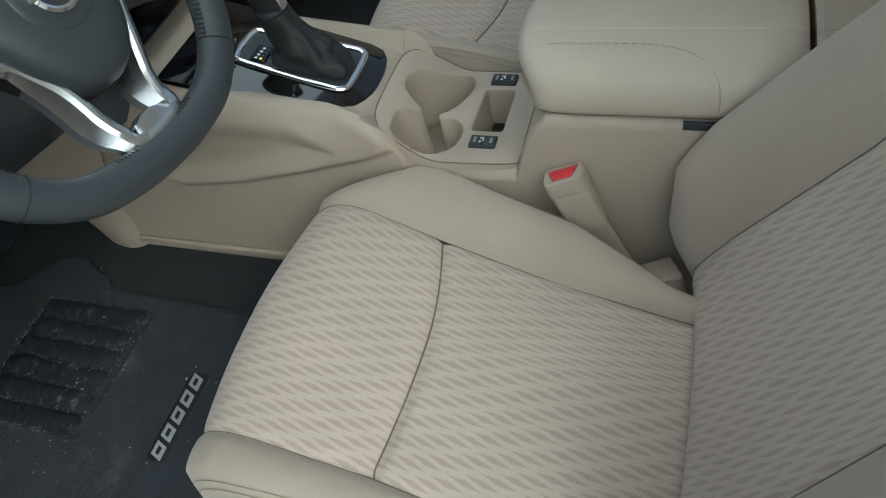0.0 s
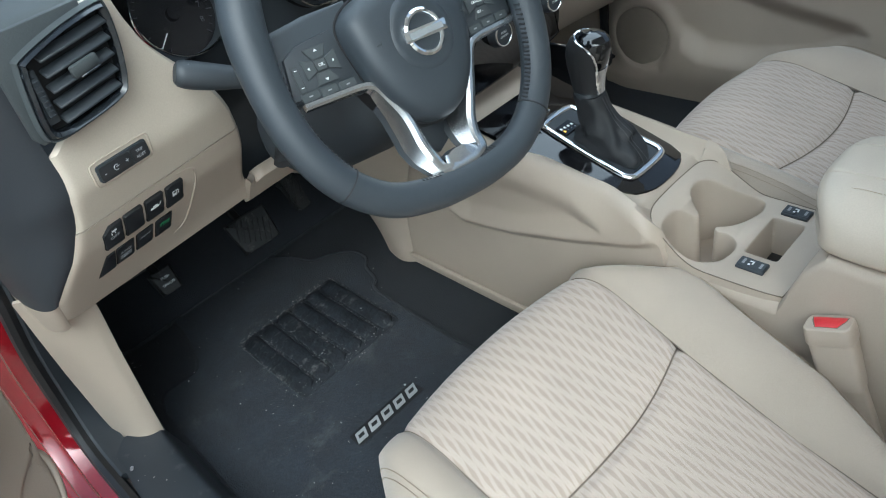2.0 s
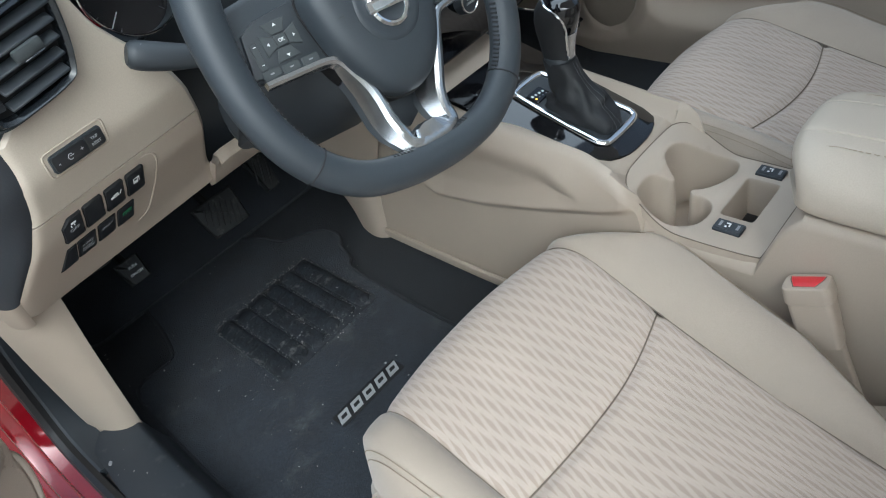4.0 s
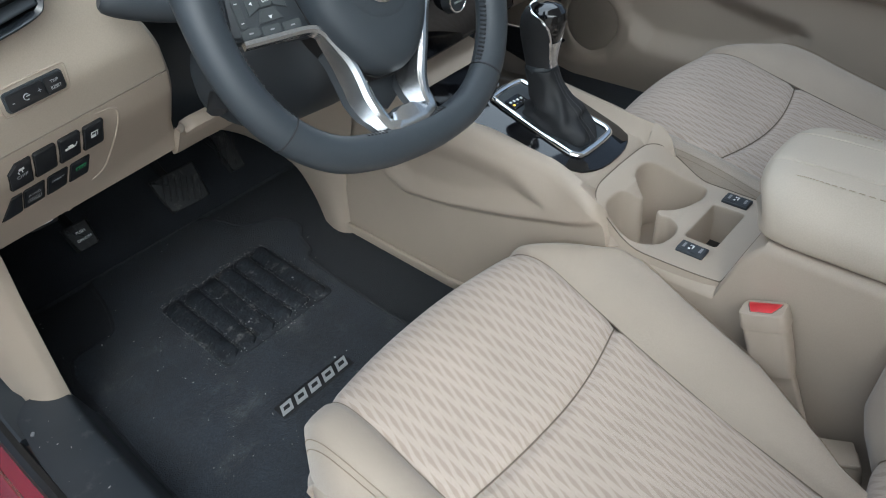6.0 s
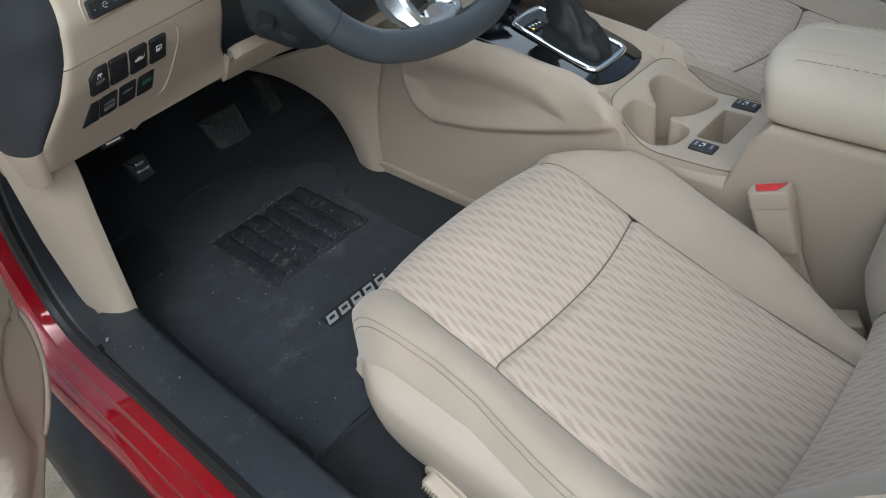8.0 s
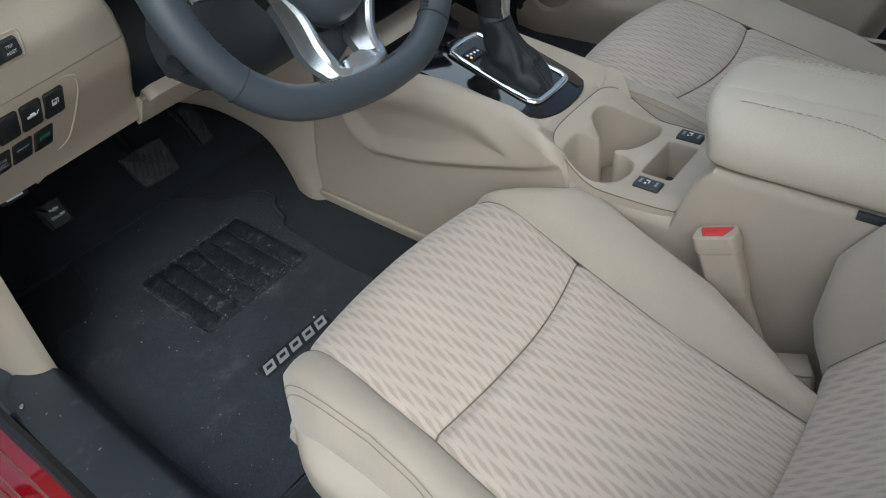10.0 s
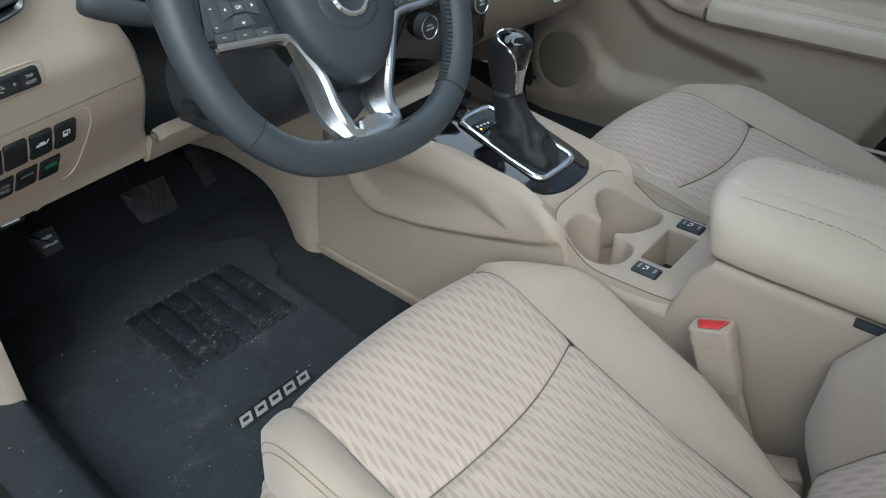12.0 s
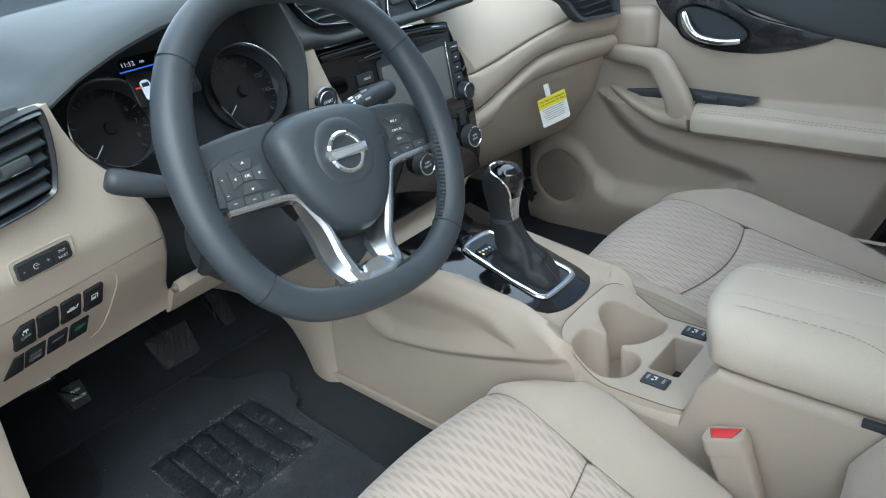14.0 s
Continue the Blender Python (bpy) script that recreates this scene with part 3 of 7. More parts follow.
    def top_z(x):
        return 1.137 - 0.070 * ease((x - 0.42) / 0.22)

    def pad(lo, hi, profile, n=34):
        """A swelling panel between two height lines; profile: share of the height, depth."""
        rows = []
        for x in span(0.15, 0.688, n):
            e = ease((x - 0.15) / 0.022)
            z0, z1 = lo(x), hi(x)
            rows.append(smooth_path([(x + 0.012 * (1 - b) * (1 - e) + 0.036 * ease((1.10 - mixv(z0, z1, b)) / 0.11) * (1 - ease((x - 0.15) / 0.25)), pas_y(x) + a + 0.014 * (1 - e), mixv(z0, z1, b)) for b, a in profile], 5))
        bm = loft(rows, closed=False)
        bmesh.ops.recalc_face_normals(bm, faces=bm.faces)
        bmesh.ops.solidify(bm, geom=bm.faces[:], thickness=0.006)
        return bm
    seam_z, crease_z, tuck_z = (lambda x: curve_at(SEAM_Z, x)), (lambda x: curve_at(CREASE_Z, x)), (lambda x: curve_at(TUCK_Z, x))
    up = part("passenger_pad", pad(lambda x: seam_z(x) + 0.0008, top_z, [(1.0, 0.100), (0.90, 0.078), (0.62, 0.042), (0.32, 0.014), (0.08, 0.0), (0.025, 0.0005), (0.0, 0.005)]), BEIGE_SOFT, DASH, "beige padded upper panel")
    part("passenger_lower_pad", pad(crease_z, lambda x: seam_z(x) - 0.0008, [(1.0, 0.003), (0.965, -0.003), (0.85, -0.0065), (0.55, -0.007), (0.25, -0.001), (0.06, 0.009), (0.0, 0.014)]), BEIGE_SOFT, DASH, "beige padded lower panel")
    part("passenger_lower_swell", pad(tuck_z, lambda x: crease_z(x) - 0.001, [(1.0, 0.012), (0.94, 0.004), (0.70, -0.002), (0.38, 0.004), (0.12, 0.018), (0.0, 0.034)]), BEIGE_SOFT, DASH, "beige swell over the glovebox")
    seam = [(x + 0.034 * (1 - ease((x - 0.15) / 0.25)), pas_y(x) - 0.0045, seam_z(x) + 0.006) for x in span(0.158, 0.60, 76)]
    part("stitching", stitches(seam, (0, -0.001, 0.0)), THREAD, up, "tan stitching")

    def glove(x, v):
        yy, zt = pas_y(x) + 0.035, curve_at(TUCK_Z, x)
        return (x, *[(yy, zt + 0.004), (yy + 0.010, zt - 0.03), (yy + 0.045, 0.80), (yy + 0.11, 0.73), (yy + 0.2, 0.69)][v])
    rows = [smooth_path([glove(x, v) for v in range(5)], 5) for x in span(0.20, 0.67, 20)]
    bm = loft(rows, closed=False)
    bmesh.ops.recalc_face_normals(bm, faces=bm.faces)
    bmesh.ops.solidify(bm, geom=bm.faces[:], thickness=0.008)
    part("glovebox_door", bm, BEIGE, DASH, "beige glovebox door")
    # beige flank that runs from the passenger pad down the stack to the console
    def flank(u, v):
        z = mixv(0.70, 0.905, v)
        x = mixv(0.135 + 0.035 * v, 0.20 + 0.01 * v, u)
        return (x, 0.455 + 0.06 * u + 0.10 * (1 - v) ** 2 - 0.004, z)
    part("stack_flank", sheet(flank, span(0, 1, 6), span(0, 1, 12), 0.010), BEIGE_SOFT, DASH, "beige flank beside the stack")


dashboard()


def air_vent():
    v = empty("side_air_vent", on_face(-0.612, 1.104), "black side air vent with gloss frame and thumb wheel", "air vent")
    out = [(-0.045, 0.038), (-0.005, 0.049), (0.038, 0.055), (0.047, 0.049), (0.045, 0.013), (0.036, -0.022), (0.024, -0.033), (-0.016, -0.039), (-0.050, -0.040), (-0.058, -0.028), (-0.055, 0.006), (-0.050, 0.031)]
    out = [(p.x, p.y) for p in smooth_path([(a, b, 0) for a, b in out], 4, closed=True)]
    inn = [(-0.005 + (x + 0.005) * 0.87, 0.007 + (y - 0.007) * 0.87) for x, y in out]
    big = [(-0.005 + (x + 0.005) * 1.045, 0.007 + (y - 0.007) * 1.05) for x, y in out]

    def collar(a, b, z0, z1, z2):
        mid = [((p[0] + q[0]) / 2, (p[1] + q[1]) / 2) for p, q in zip(a, b)]
        return loft([[(x, y, z0) for x, y in a], [(x, y, z1) for x, y in mid], [(x, y, z2) for x, y in b], [(x * 0.98, y * 0.98, 0.002) for x, y in b]], caps=False)
    part("surround", collar(big, out, 0.002, 0.014, 0.013), SOFT_BLACK, v, "dark soft surround")
    field = [(-0.066, -0.034), (-0.060, -0.043), (-0.046, -0.044), (0.0, -0.030), (0.030, 0.0), (0.030, 0.062), (-0.066, 0.062)]
    part("surround_field", prism(field, 0.005, 0.002, 2, z0=-0.001), SOFT_BLACK, v, "dark soft pad round the vent")
    part("frame", collar(out, inn, 0.012, 0.0195, 0.016), FRAME_BLACK, v, "satin dark frame")
    part("vent_back", prism(inn, 0.002, 0, 1, z0=0.004), DEEP_BLACK, v)
    for i in range(5):
        y = 0.036 - 0.0145 * i
        part("slat", box(0.074 - 0.002 * i, 0.0035, 0.012, (0.004 - 0.002 * i, 0, 0), 0.0012, 1, m=Matrix.Translation((0, y, 0.012)) @ pose(0, 0, 0, 28, 0, 6)), BLACK, v)
    part("direction_tab", box(0.030, 0.012, 0.007, (0.003, 0.012, 0.0185), 0.003, 2, m=pose(0, 0, 0, 0, 0, 6)), SOFT_BLACK, v, "adjuster tab with chrome edge")
    part("tab_edge", box(0.022, 0.0018, 0.0018, (0.005, 0.0055, 0.0215), 0.0006, 1, m=pose(0, 0, 0, 0, 0, 6)), SATIN_DARK, v)
    part("wheel_strip", box(0.012, 0.052, 0.004, (-0.0455, 0.001, 0.0125), 0.0015, 2), BLACK, v)
    wheel = part("thumb_wheel", prism(rounded(0.007, 0.040, 0.003, 3, -0.0455, 0.001), 0.004, 0.002, 2, z0=0.0135), BLACK, v, "ribbed thumb wheel")
    for i in range(8):
        part("wheel_rib", box(0.006, 0.0012, 0.0012, (-0.0455, -0.016 + 0.0048 * i, 0.0178), 0.0003, 1), BLACK, wheel)


air_vent()


def trip_switch():
    s = empty("trip_switch", on_face(-0.612, 1.0055), "black trip and dimmer switch strip", "switch")
    part("bezel", prism(rounded(0.062, 0.0205, 0.004), 0.003, 0.001, m=Matrix.Translation((0, 0, -0.001))), BLACK, s)
    part("dimmer_key", prism(rounded(0.038, 0.0165, 0.0025, cx=-0.0105), 0.0028, 0.001, z0=0.001), KEY, s)
    part("reset_key", prism(rounded(0.0195, 0.0165, 0.0025, cx=0.0195), 0.0028, 0.001, z0=0.001), KEY, s)
    m = Matrix.Translation((0, 0, 0.0039))
    text_part("TRIP", 0.0043, m @ Matrix.Translation((0.0195, 0.003, 0)), PALE_INK, s)
    text_part("RESET", 0.0043, m @ Matrix.Translation((0.0195, -0.0032, 0)), PALE_INK, s)
    text_part("-", 0.009, m @ Matrix.Translation((-0.024, 0, 0)), PALE_INK, s)
    text_part("+", 0.008, m @ Matrix.Translation((0.003, 0, 0)), PALE_INK, s)
    part("dial_symbol", join(tube([(-0.0105 + 0.003 * math.cos(t), 0.003 * math.sin(t), 0.004) for t in span(0.8, 5.2, 10)], 0.0005, 4), box(0.004, 0.0008, 0.0004, (-0.009, 0.0005, 0.004), 0, 1)), PALE_INK, s)


trip_switch()


def switch_bank():
    """Two rows of square keys let into the lower fascia."""
    for x, z, name in ((-0.568, 0.921, "fuel"), (-0.597, 0.922, "tail"), (-0.6255, 0.9225, ""), (-0.6535, 0.922, "off"), (-0.590, 0.879, "eco"), (-0.618, 0.880, "sport"), (-0.646, 0.880, "awd"), (-0.6725, 0.8795, "blank")):
        k = empty("fascia_switch", on_face(x, z, 0.0016, 0.014), "black square fascia switch", "switch", "fascia switches")
        w, h = 0.0242, 0.0375
        out = rounded(w, h, 0.003, 3)
        if name == "off":
            out = [(-w / 2 + 0.002, -h / 2), (w / 2, -h / 2), (w / 2, h / 2), (-w / 2 + 0.009, h / 2), (-w / 2, h / 2 - 0.010), (-w / 2, -h / 2 + 0.003)]
        if name == "blank":
            out = [(-w / 2 + 0.001, -h / 2), (w / 2, -h / 2), (w / 2, h / 2), (-w / 2 + 0.013, h / 2)]
        part("well", prism([(a * 1.06, b * 1.04) for a, b in out], 0.006, 0, 1, z0=-0.007), DEEP_BLACK, k)
        key = part("key", prism(out, 0.0060, 0.0014, 2, z0=-0.006), KEY, k)
        m = Matrix.Translation((0, 0, 0.0001))
        if name == "fuel":
            part("pump_symbol", join(box(0.0062, 0.009, 0.0005, (-0.001, 0.003, 0.0001), 0, 1), box(0.001, 0.007, 0.0005, (0.0042, 0.003, 0.0001), 0, 1), box(0.003, 0.001, 0.0005, (0.003, 0.0068, 0.0001), 0, 1)), WHITE_INK, key, "white fuel pump symbol")
            part("pump_window", box(0.004, 0.003, 0.0005, (-0.001, 0.0052, 0.0004), 0, 1), BLACK, key)
        elif name == "tail":
            part("tailgate_symbol", join(box(0.011, 0.0032, 0.0005, (-0.001, 0.001, 0.0001), 0.0, 1), box(0.006, 0.0025, 0.0005, (0.0, 0.0035, 0.0001), 0, 1), box(0.001, 0.006, 0.0005, (0.0055, 0.005, 0.0001), 0, 1, m=pose(0, 0, 0, 0, 0, -20))), WHITE_INK, key, "white tailgate symbol")
        elif name == "off":
            text_part("OFF", 0.0072, m @ Matrix.Translation((0.001, -0.001, 0)), GREY_INK, key)
            part("skid_symbol", join(box(0.006, 0.003, 0.0005, (0.001, 0.0105, 0.0001), 0, 1), box(0.001, 0.004, 0.0005, (-0.001, 0.0065, 0.0001), 0, 1, m=pose(0, 0, 0, 0, 0, 12)), box(0.001, 0.004, 0.0005, (0.003, 0.0065, 0.0001), 0, 1, m=pose(0, 0, 0, 0, 0, 12))), WHITE_INK, key)
        elif name == "eco":
            part("eco_lamp", box(0.0135, 0.0072, 0.0005, (0.001, 0.004, 0.0001), 0, 1), GREEN_INK, key, "green lit field")
            text_part("ECO", 0.006, m @ Matrix.Translation((0.001, 0.004, 0.0005)), BLACK, key)
        elif name == "sport":
            text_part("SPORT", 0.0052, m @ Matrix.Translation((0, 0.006, 0)), GREY_INK, key)
        elif name == "awd":
            text_part("AWD", 0.0062, m @ Matrix.Translation((0, 0.0045, 0)), GREY_INK, key)
            text_part("LOCK", 0.0045, m @ Matrix.Translation((0, -0.005, 0)), GREY_INK, key)
            part("lock_frame", tube([(a, b - 0.005, 0.0001) for a, b in rounded(0.0155, 0.0062, 0.0008, 1)], 0.0003, 4, closed=True), GREY_INK, key)


switch_bank()


def moulded_lips():
    """Rolled beige edges in the fascia: a lip at the trip switch, an added one at the keys."""
    def lip(name, pts, r, closed):
        path = smooth_path([on_face(x, z, 0.0002).translation for x, z in pts], 4, closed=closed)
        n = len(path)
        rad = r if closed else [r * (0.15 + 0.85 * ease(min(i, n - 1 - i) / 6)) for i in range(n)]
        part(name, tube(path, rad, 8, closed=closed, up=(0, -1, 0)), BEIGE, DASH)
    # raised tube added to draw the shading at the key recess's right edge
    lip("recess_shade_edge", [(-0.560, 0.9460), (-0.541, 0.9430), (-0.534, 0.933), (-0.538, 0.908), (-0.546, 0.880), (-0.554, 0.860), (-0.562, 0.849), (-0.575, 0.8435)], 0.0015, False)
    lip("trip_lip", [(-0.577, 1.017), (-0.5775, 1.0055), (-0.579, 0.9945), (-0.585, 0.992), (-0.612, 0.9915), (-0.640, 0.992), (-0.6465, 0.995), (-0.647, 1.0055), (-0.646, 1.0165), (-0.640, 1.0195), (-0.612, 1.0198), (-0.584, 1.0195)], 0.0011, True)


moulded_lips()


def instrument_cluster():
    c = empty("instrument_cluster", Matrix(), "dark instrument cluster with two chrome-rimmed dials and a lit display", "instrument cluster")
    part("binnacle", loft([[(x, y, z) for x, z in ((-0.56, 1.02), (-0.56, 1.15), (-0.50, 1.175), (-0.44, 1.2), (-0.37, 1.216), (-0.30, 1.215), (-0.24, 1.20), (-0.21, 1.15), (-0.21, 1.0), (-0.40, 0.985))] for y in (0.515, 0.54)]), BLACK, c, "black binnacle floor")
    base = axes((0, 0, 0), (1, 0, 0), (0, 0.38, 0.925))
    for x, z, r, needle, marks in ((-0.4635, 1.1015, 0.0540, 222, (("6", 30), ("7", -2), ("8", -32))), (-0.272, 1.0945, 0.0580, 218, (("80", 105), ("100", 62), ("120", 22), ("140", -14)))):
        m = Matrix.Translation((x, 0.468, z)) @ base.to_3x3().to_4x4()
        part("dial_rim", revolve([(r * 0.955, -0.002), (r * 0.965, 0.006), (r * 1.0, 0.009), (r * 1.03, 0.004), (r * 1.035, -0.012)], 64, m), CHROME, c, "thin chrome rim")
        part("dial_wall", revolve([(r * 0.96, 0.004), (r * 0.93, -0.006), (r * 0.91, -0.022)], 48, m), BLACK, c)
        m = m @ Matrix.Translation((0, 0, -0.022))
        dial = part("dial", revolve([(0, 0), (r * 0.94, 0), (r * 0.94, -0.01), (0, -0.01)], 48, m), DIAL, c, "black dial face")
        def at(a, f):
            return m @ Matrix.Translation((r * f * math.cos(radians(a)), r * f * math.sin(radians(a)), 0.0012))
        for q in range(25):
            a = 235 - q * 11.8
            part("tick", box(r * (0.13 if q % 3 == 0 else 0.07), 0.0011 if q % 3 == 0 else 0.0006, 0.0003, (0, 0, 0), 0, 1, m=at(a, 0.80) @ pose(0, 0, 0, 0, 0, a)), DIM_INK, dial)
        for word, a in marks:
            text_part(word, 0.0095, at(a, 0.62) @ pose(0, 0, 0, 0, 0, 0), DIM_INK, dial)
        if needle == 215:
            part("red_band", tube([at(a, 0.72).translation for a in span(5, -32, 12)], 0.0005, 5), DIM_RED, dial, "dim red band")
        part("needle_hub", revolve([(0, 0.006), (r * 0.13, 0.006), (r * 0.15, 0.002), (r * 0.15, 0)], 24, m), DIAL, dial)
        part("needle", box(r * 0.40, 0.0013, 0.0012, (r * 0.66, 0, 0.004), 0.0004, 1, m=m @ pose(0, 0, 0, 0, 0, needle)), WHITE_INK, dial, "white needle")
        if needle == 215:
            for sx, word in ((0.2, ""),):
                part("small_needle", box(r * 0.22, 0.0011, 0.0008, (r * 0.1, 0, 0.003), 0.0003, 1, m=m @ Matrix.Translation((r * 0.18, -r * 0.55, 0)) @ pose(0, 0, 0, 0, 0, 220)), WHITE_INK, dial)
    m = Matrix.Translation((-0.4085, 0.475, 1.1445)) @ base.to_3x3().to_4x4()
    d = part("display", prism(rounded(0.086, 0.064, 0.006), 0.004, 0.001, m=m @ Matrix.Translation((0.022, -0.006, -0.004))), DIAL, c, "small colour display")
    text_part("11:12", 0.0080, m @ Matrix.Translation((-0.012, 0.017, 0.0006)), SCREEN_WHITE, d)
    text_part("AM", 0.0042, m @ Matrix.Translation((0.006, 0.0165, 0.0006)), SCREEN_WHITE, d)
    part("blue_line", box(0.075, 0.0014, 0.0004, (0.012, 0.0095, 0.0006), 0, 1, m=m), SCREEN_BLUE, d, "blue rule")
    part("car_picture", prism([(a - 0.003, b - 0.018) for a, b in rounded(0.013, 0.026, 0.005, 4)], 0.0006, 0, 1, m=m), SCREEN_WHITE, d, "white car picture")
    part("car_picture_glass", box(0.009, 0.005, 0.0004, (-0.003, -0.011, 0.0008), 0, 1, m=m), BLACK, d)
    part("car_picture_door", box(0.008, 0.0018, 0.0004, (-0.0125, -0.013, 0.0008), 0, 1, m=m @ pose(0, 0, 0, 0, 0, 0)), SCREEN_RED, d, "red open-door mark")


instrument_cluster()


def centre_stack():
    c = empty("centre_stack", Matrix(), "gloss black centre stack with touch screen and climate knobs", "centre stack")
    lean = axes((0.012, 0.448, 0.98), (1, 0.0, 0), (0, 0.06, 1))
    half_top, half_bot = 0.150, 0.135
    out = [(p.x, p.y) for p in smooth_path([(-0.178, 0.130, 0), (-0.10, 0.1325, 0), (0.0, 0.130, 0), (0.112, 0.120, 0), (0.126, 0.108, 0), (0.138, 0.075, 0), (0.156, 0.03, 0), (0.160, -0.10, 0), (0.150, -0.145, 0), (0.125, -0.165, 0), (-0.10, -0.175, 0), (-0.125, -0.15, 0), (-0.142, 0.0, 0), (-0.158, 0.05, 0), (-0.172, 0.09, 0)], 5, closed=True)]
    face = part("stack_face", prism(out, 0.05, 0.006, 3, m=lean @ Matrix.Translation((0, 0, -0.05))), GLOSS, c, "gloss black panel")
    part("screen_bezel", prism(rounded(0.176, 0.112, 0.005, cx=0.028, cy=0.038), 0.003, 0.0012, m=lean), BLACK, c, "dark screen bezel")
    part("screen", prism(rounded(0.152, 0.092, 0.003, cx=0.022, cy=0.036), 0.0015, 0.0005, m=lean @ Matrix.Translation((0, 0, 0.003))), SCREEN, c, "grey switched-off touch screen")
    part("screen_trim", box(0.003, 0.10, 0.002, (0.1035, 0.036, 0.004), 0.0006, 1, m=lean), SILVER, c, "silver edge strip")
    part("disc_slot", box(0.20, 0.004, 0.002, (0.0, 0.0985, 0.0005), 0.001, 1, m=lean @ pose(0, 0, 0, 0, 0, -1.6)), BLACK, c)
    part("upper_lip", tube(smooth_path([(-0.168, 0.122, 0.003), (-0.06, 0.121, 0.004), (0.05, 0.115, 0.004), (0.112, 0.107, 0.002)], 6), 0.006, 10, up=(0, 0, 1), flat=0.6, m=lean), GLOSS, c)
    part("slot_trim", tube([(-0.082, 0.1045, 0.001), (-0.05, 0.1065, 0.002), (0.01, 0.1045, 0.002), (0.09, 0.0985, 0.001)], 0.0012, 6, m=lean), CHROME, c, "thin bright line beside the disc slot")
    part("eject_key", prism(rounded(0.016, 0.008, 0.001, 2, -0.040, 0.0965), 0.003, 0.0008, m=lean), BLACK, c)
    for i, word in enumerate(("CAMERA", "", "", "")):
        b = part("screen_key", prism(rounded(0.022, 0.0155, 0.0015, 2, 0.124, 0.074 - 0.018 * i), 0.004, 0.001, m=lean), BLACK, c)
        if word:
            text_part(word, 0.0045, lean @ Matrix.Translation((0.124, 0.074, 0.0042)), WHITE_INK, b)
        else:
            part("key_mark", box(0.005, 0.0018, 0.0004, (0.124, 0.074 - 0.018 * i, 0.0042), 0, 1, m=lean), WHITE_INK, b)
    for i, word in enumerate(("MENU", "")):
        b = part("screen_key", prism(rounded(0.033, 0.0175, 0.0015, 2, -0.090, 0.074 - 0.0195 * i), 0.004, 0.001, m=lean), BLACK, c)
        if word:
            text_part(word, 0.0052, lean @ Matrix.Translation((-0.087, 0.0735, 0.0042)), WHITE_INK, b)
        else:
            part("key_mark", box(0.004, 0.004, 0.0004, (-0.090, 0.0545, 0.0042), 0.001, 1, m=lean), WHITE_INK, b)
    def knob(x, y, r, words=()):
        m = lean @ Matrix.Translation((x, y, 0))
        k = part("knob", revolve([(0, 0.016), (r * 0.72, 0.016), (r * 0.78, 0.0145)], 32, m), BLACK, c, "black knob with chrome ring")
        part("knob_ring", revolve([(r * 0.76, 0.0150), (r * 0.80, 0.0168), (r * 0.88, 0.0165), (r * 0.92, 0.014)], 40, m), CHROME, k, "chrome ring")
        part("knob_skirt", revolve([(r * 0.92, 0.015), (r * 0.98, 0.010), (r, 0.004), (r * 1.05, 0.0)], 40, m), BLACK, k)
        for i, w in enumerate(words):
            text_part(w, 0.0052, m @ Matrix.Translation((0, 0.003 - 0.006 * i, 0.0161)), WHITE_INK, k)
    knob(0.134, -0.008, 0.0165)
    knob(-0.085, -0.008, 0.0165)
    knob(0.128, -0.092, 0.0215, ("PUSH", "DUAL"))
    knob(-0.005, -0.098, 0.0215, ("PUSH", "ON/OFF"))
    part("climate_window", prism(rounded(0.075, 0.026, 0.003, cx=0.062, cy=-0.062), 0.002, 0.0008, m=lean), BLACK, c)
    for i in range(2):
        b = part("climate_key", prism(rounded(0.020, 0.014, 0.002, 2, 0.088, -0.094 - 0.017 * i), 0.004, 0.001, m=lean), BLACK, c)
        if i == 0:
            text_part("A/C", 0.0055, lean @ Matrix.Translation((0.088, -0.094, 0.0042)), WHITE_INK, b)
        else:
            part("key_mark", box(0.006, 0.003, 0.0004, (0.088, -0.111, 0.0042), 0.001, 1, m=lean), WHITE_INK, b)
    part("climate_key", prism(rounded(0.015, 0.026, 0.002, 2, 0.118, -0.053), 0.003, 0.001, m=lean), BLACK, c)
    part("seam_line", box(0.29, 0.0016, 0.002, (0.012, -0.040, 0.0), 0.0003, 1, m=lean), BLACK, c)
    # lower socket panel
    low = axes((0.01, 0.492, 0.765), (1, 0, 0), (0, -0.35, 0.94))
    s = part("socket_panel", prism(rounded(0.20, 0.12, 0.012), 0.03, 0.004, 2, m=low @ Matrix.Translation((0, 0, -0.03))), BLACK, c, "black socket panel")
    part("usb_port", prism(rounded(0.017, 0.011, 0.001, 2, -0.030, 0.004), 0.001, 0.0003, m=low), GREY_INK, s, "pale outlined usb port")
    part("usb_slot", prism(rounded(0.014, 0.008, 0.001, 2, -0.030, 0.004), 0.0016, 0.0003, m=low), BLACK, s)
    part("audio_jack", revolve([(0.0018, 0.0012), (0.0045, 0.0015), (0.0052, 0.0)], 20, low @ Matrix.Translation((-0.050, 0.0, 0))), GREY_INK, s)
    part("socket_cap", prism(rounded(0.03, 0.028, 0.006, 3, 0.012, 0.012), 0.004, 0.001, m=low), SOFT_BLACK, s)
    # start button on the beige trim
    m = axes((-0.1735, 0.4365, 1.048), (1, 0.0, 0), (0, 0.0, 1)) @ Matrix.Diagonal((1.3, 1.3, 1.2, 1))
    b = part("start_button", revolve([(0, 0.0055), (0.0098, 0.0055), (0.0105, 0.0040), (0.0125, 0.0036), (0.0142, 0.002)], 32, m), BLACK, c, "black start button with chrome ring")
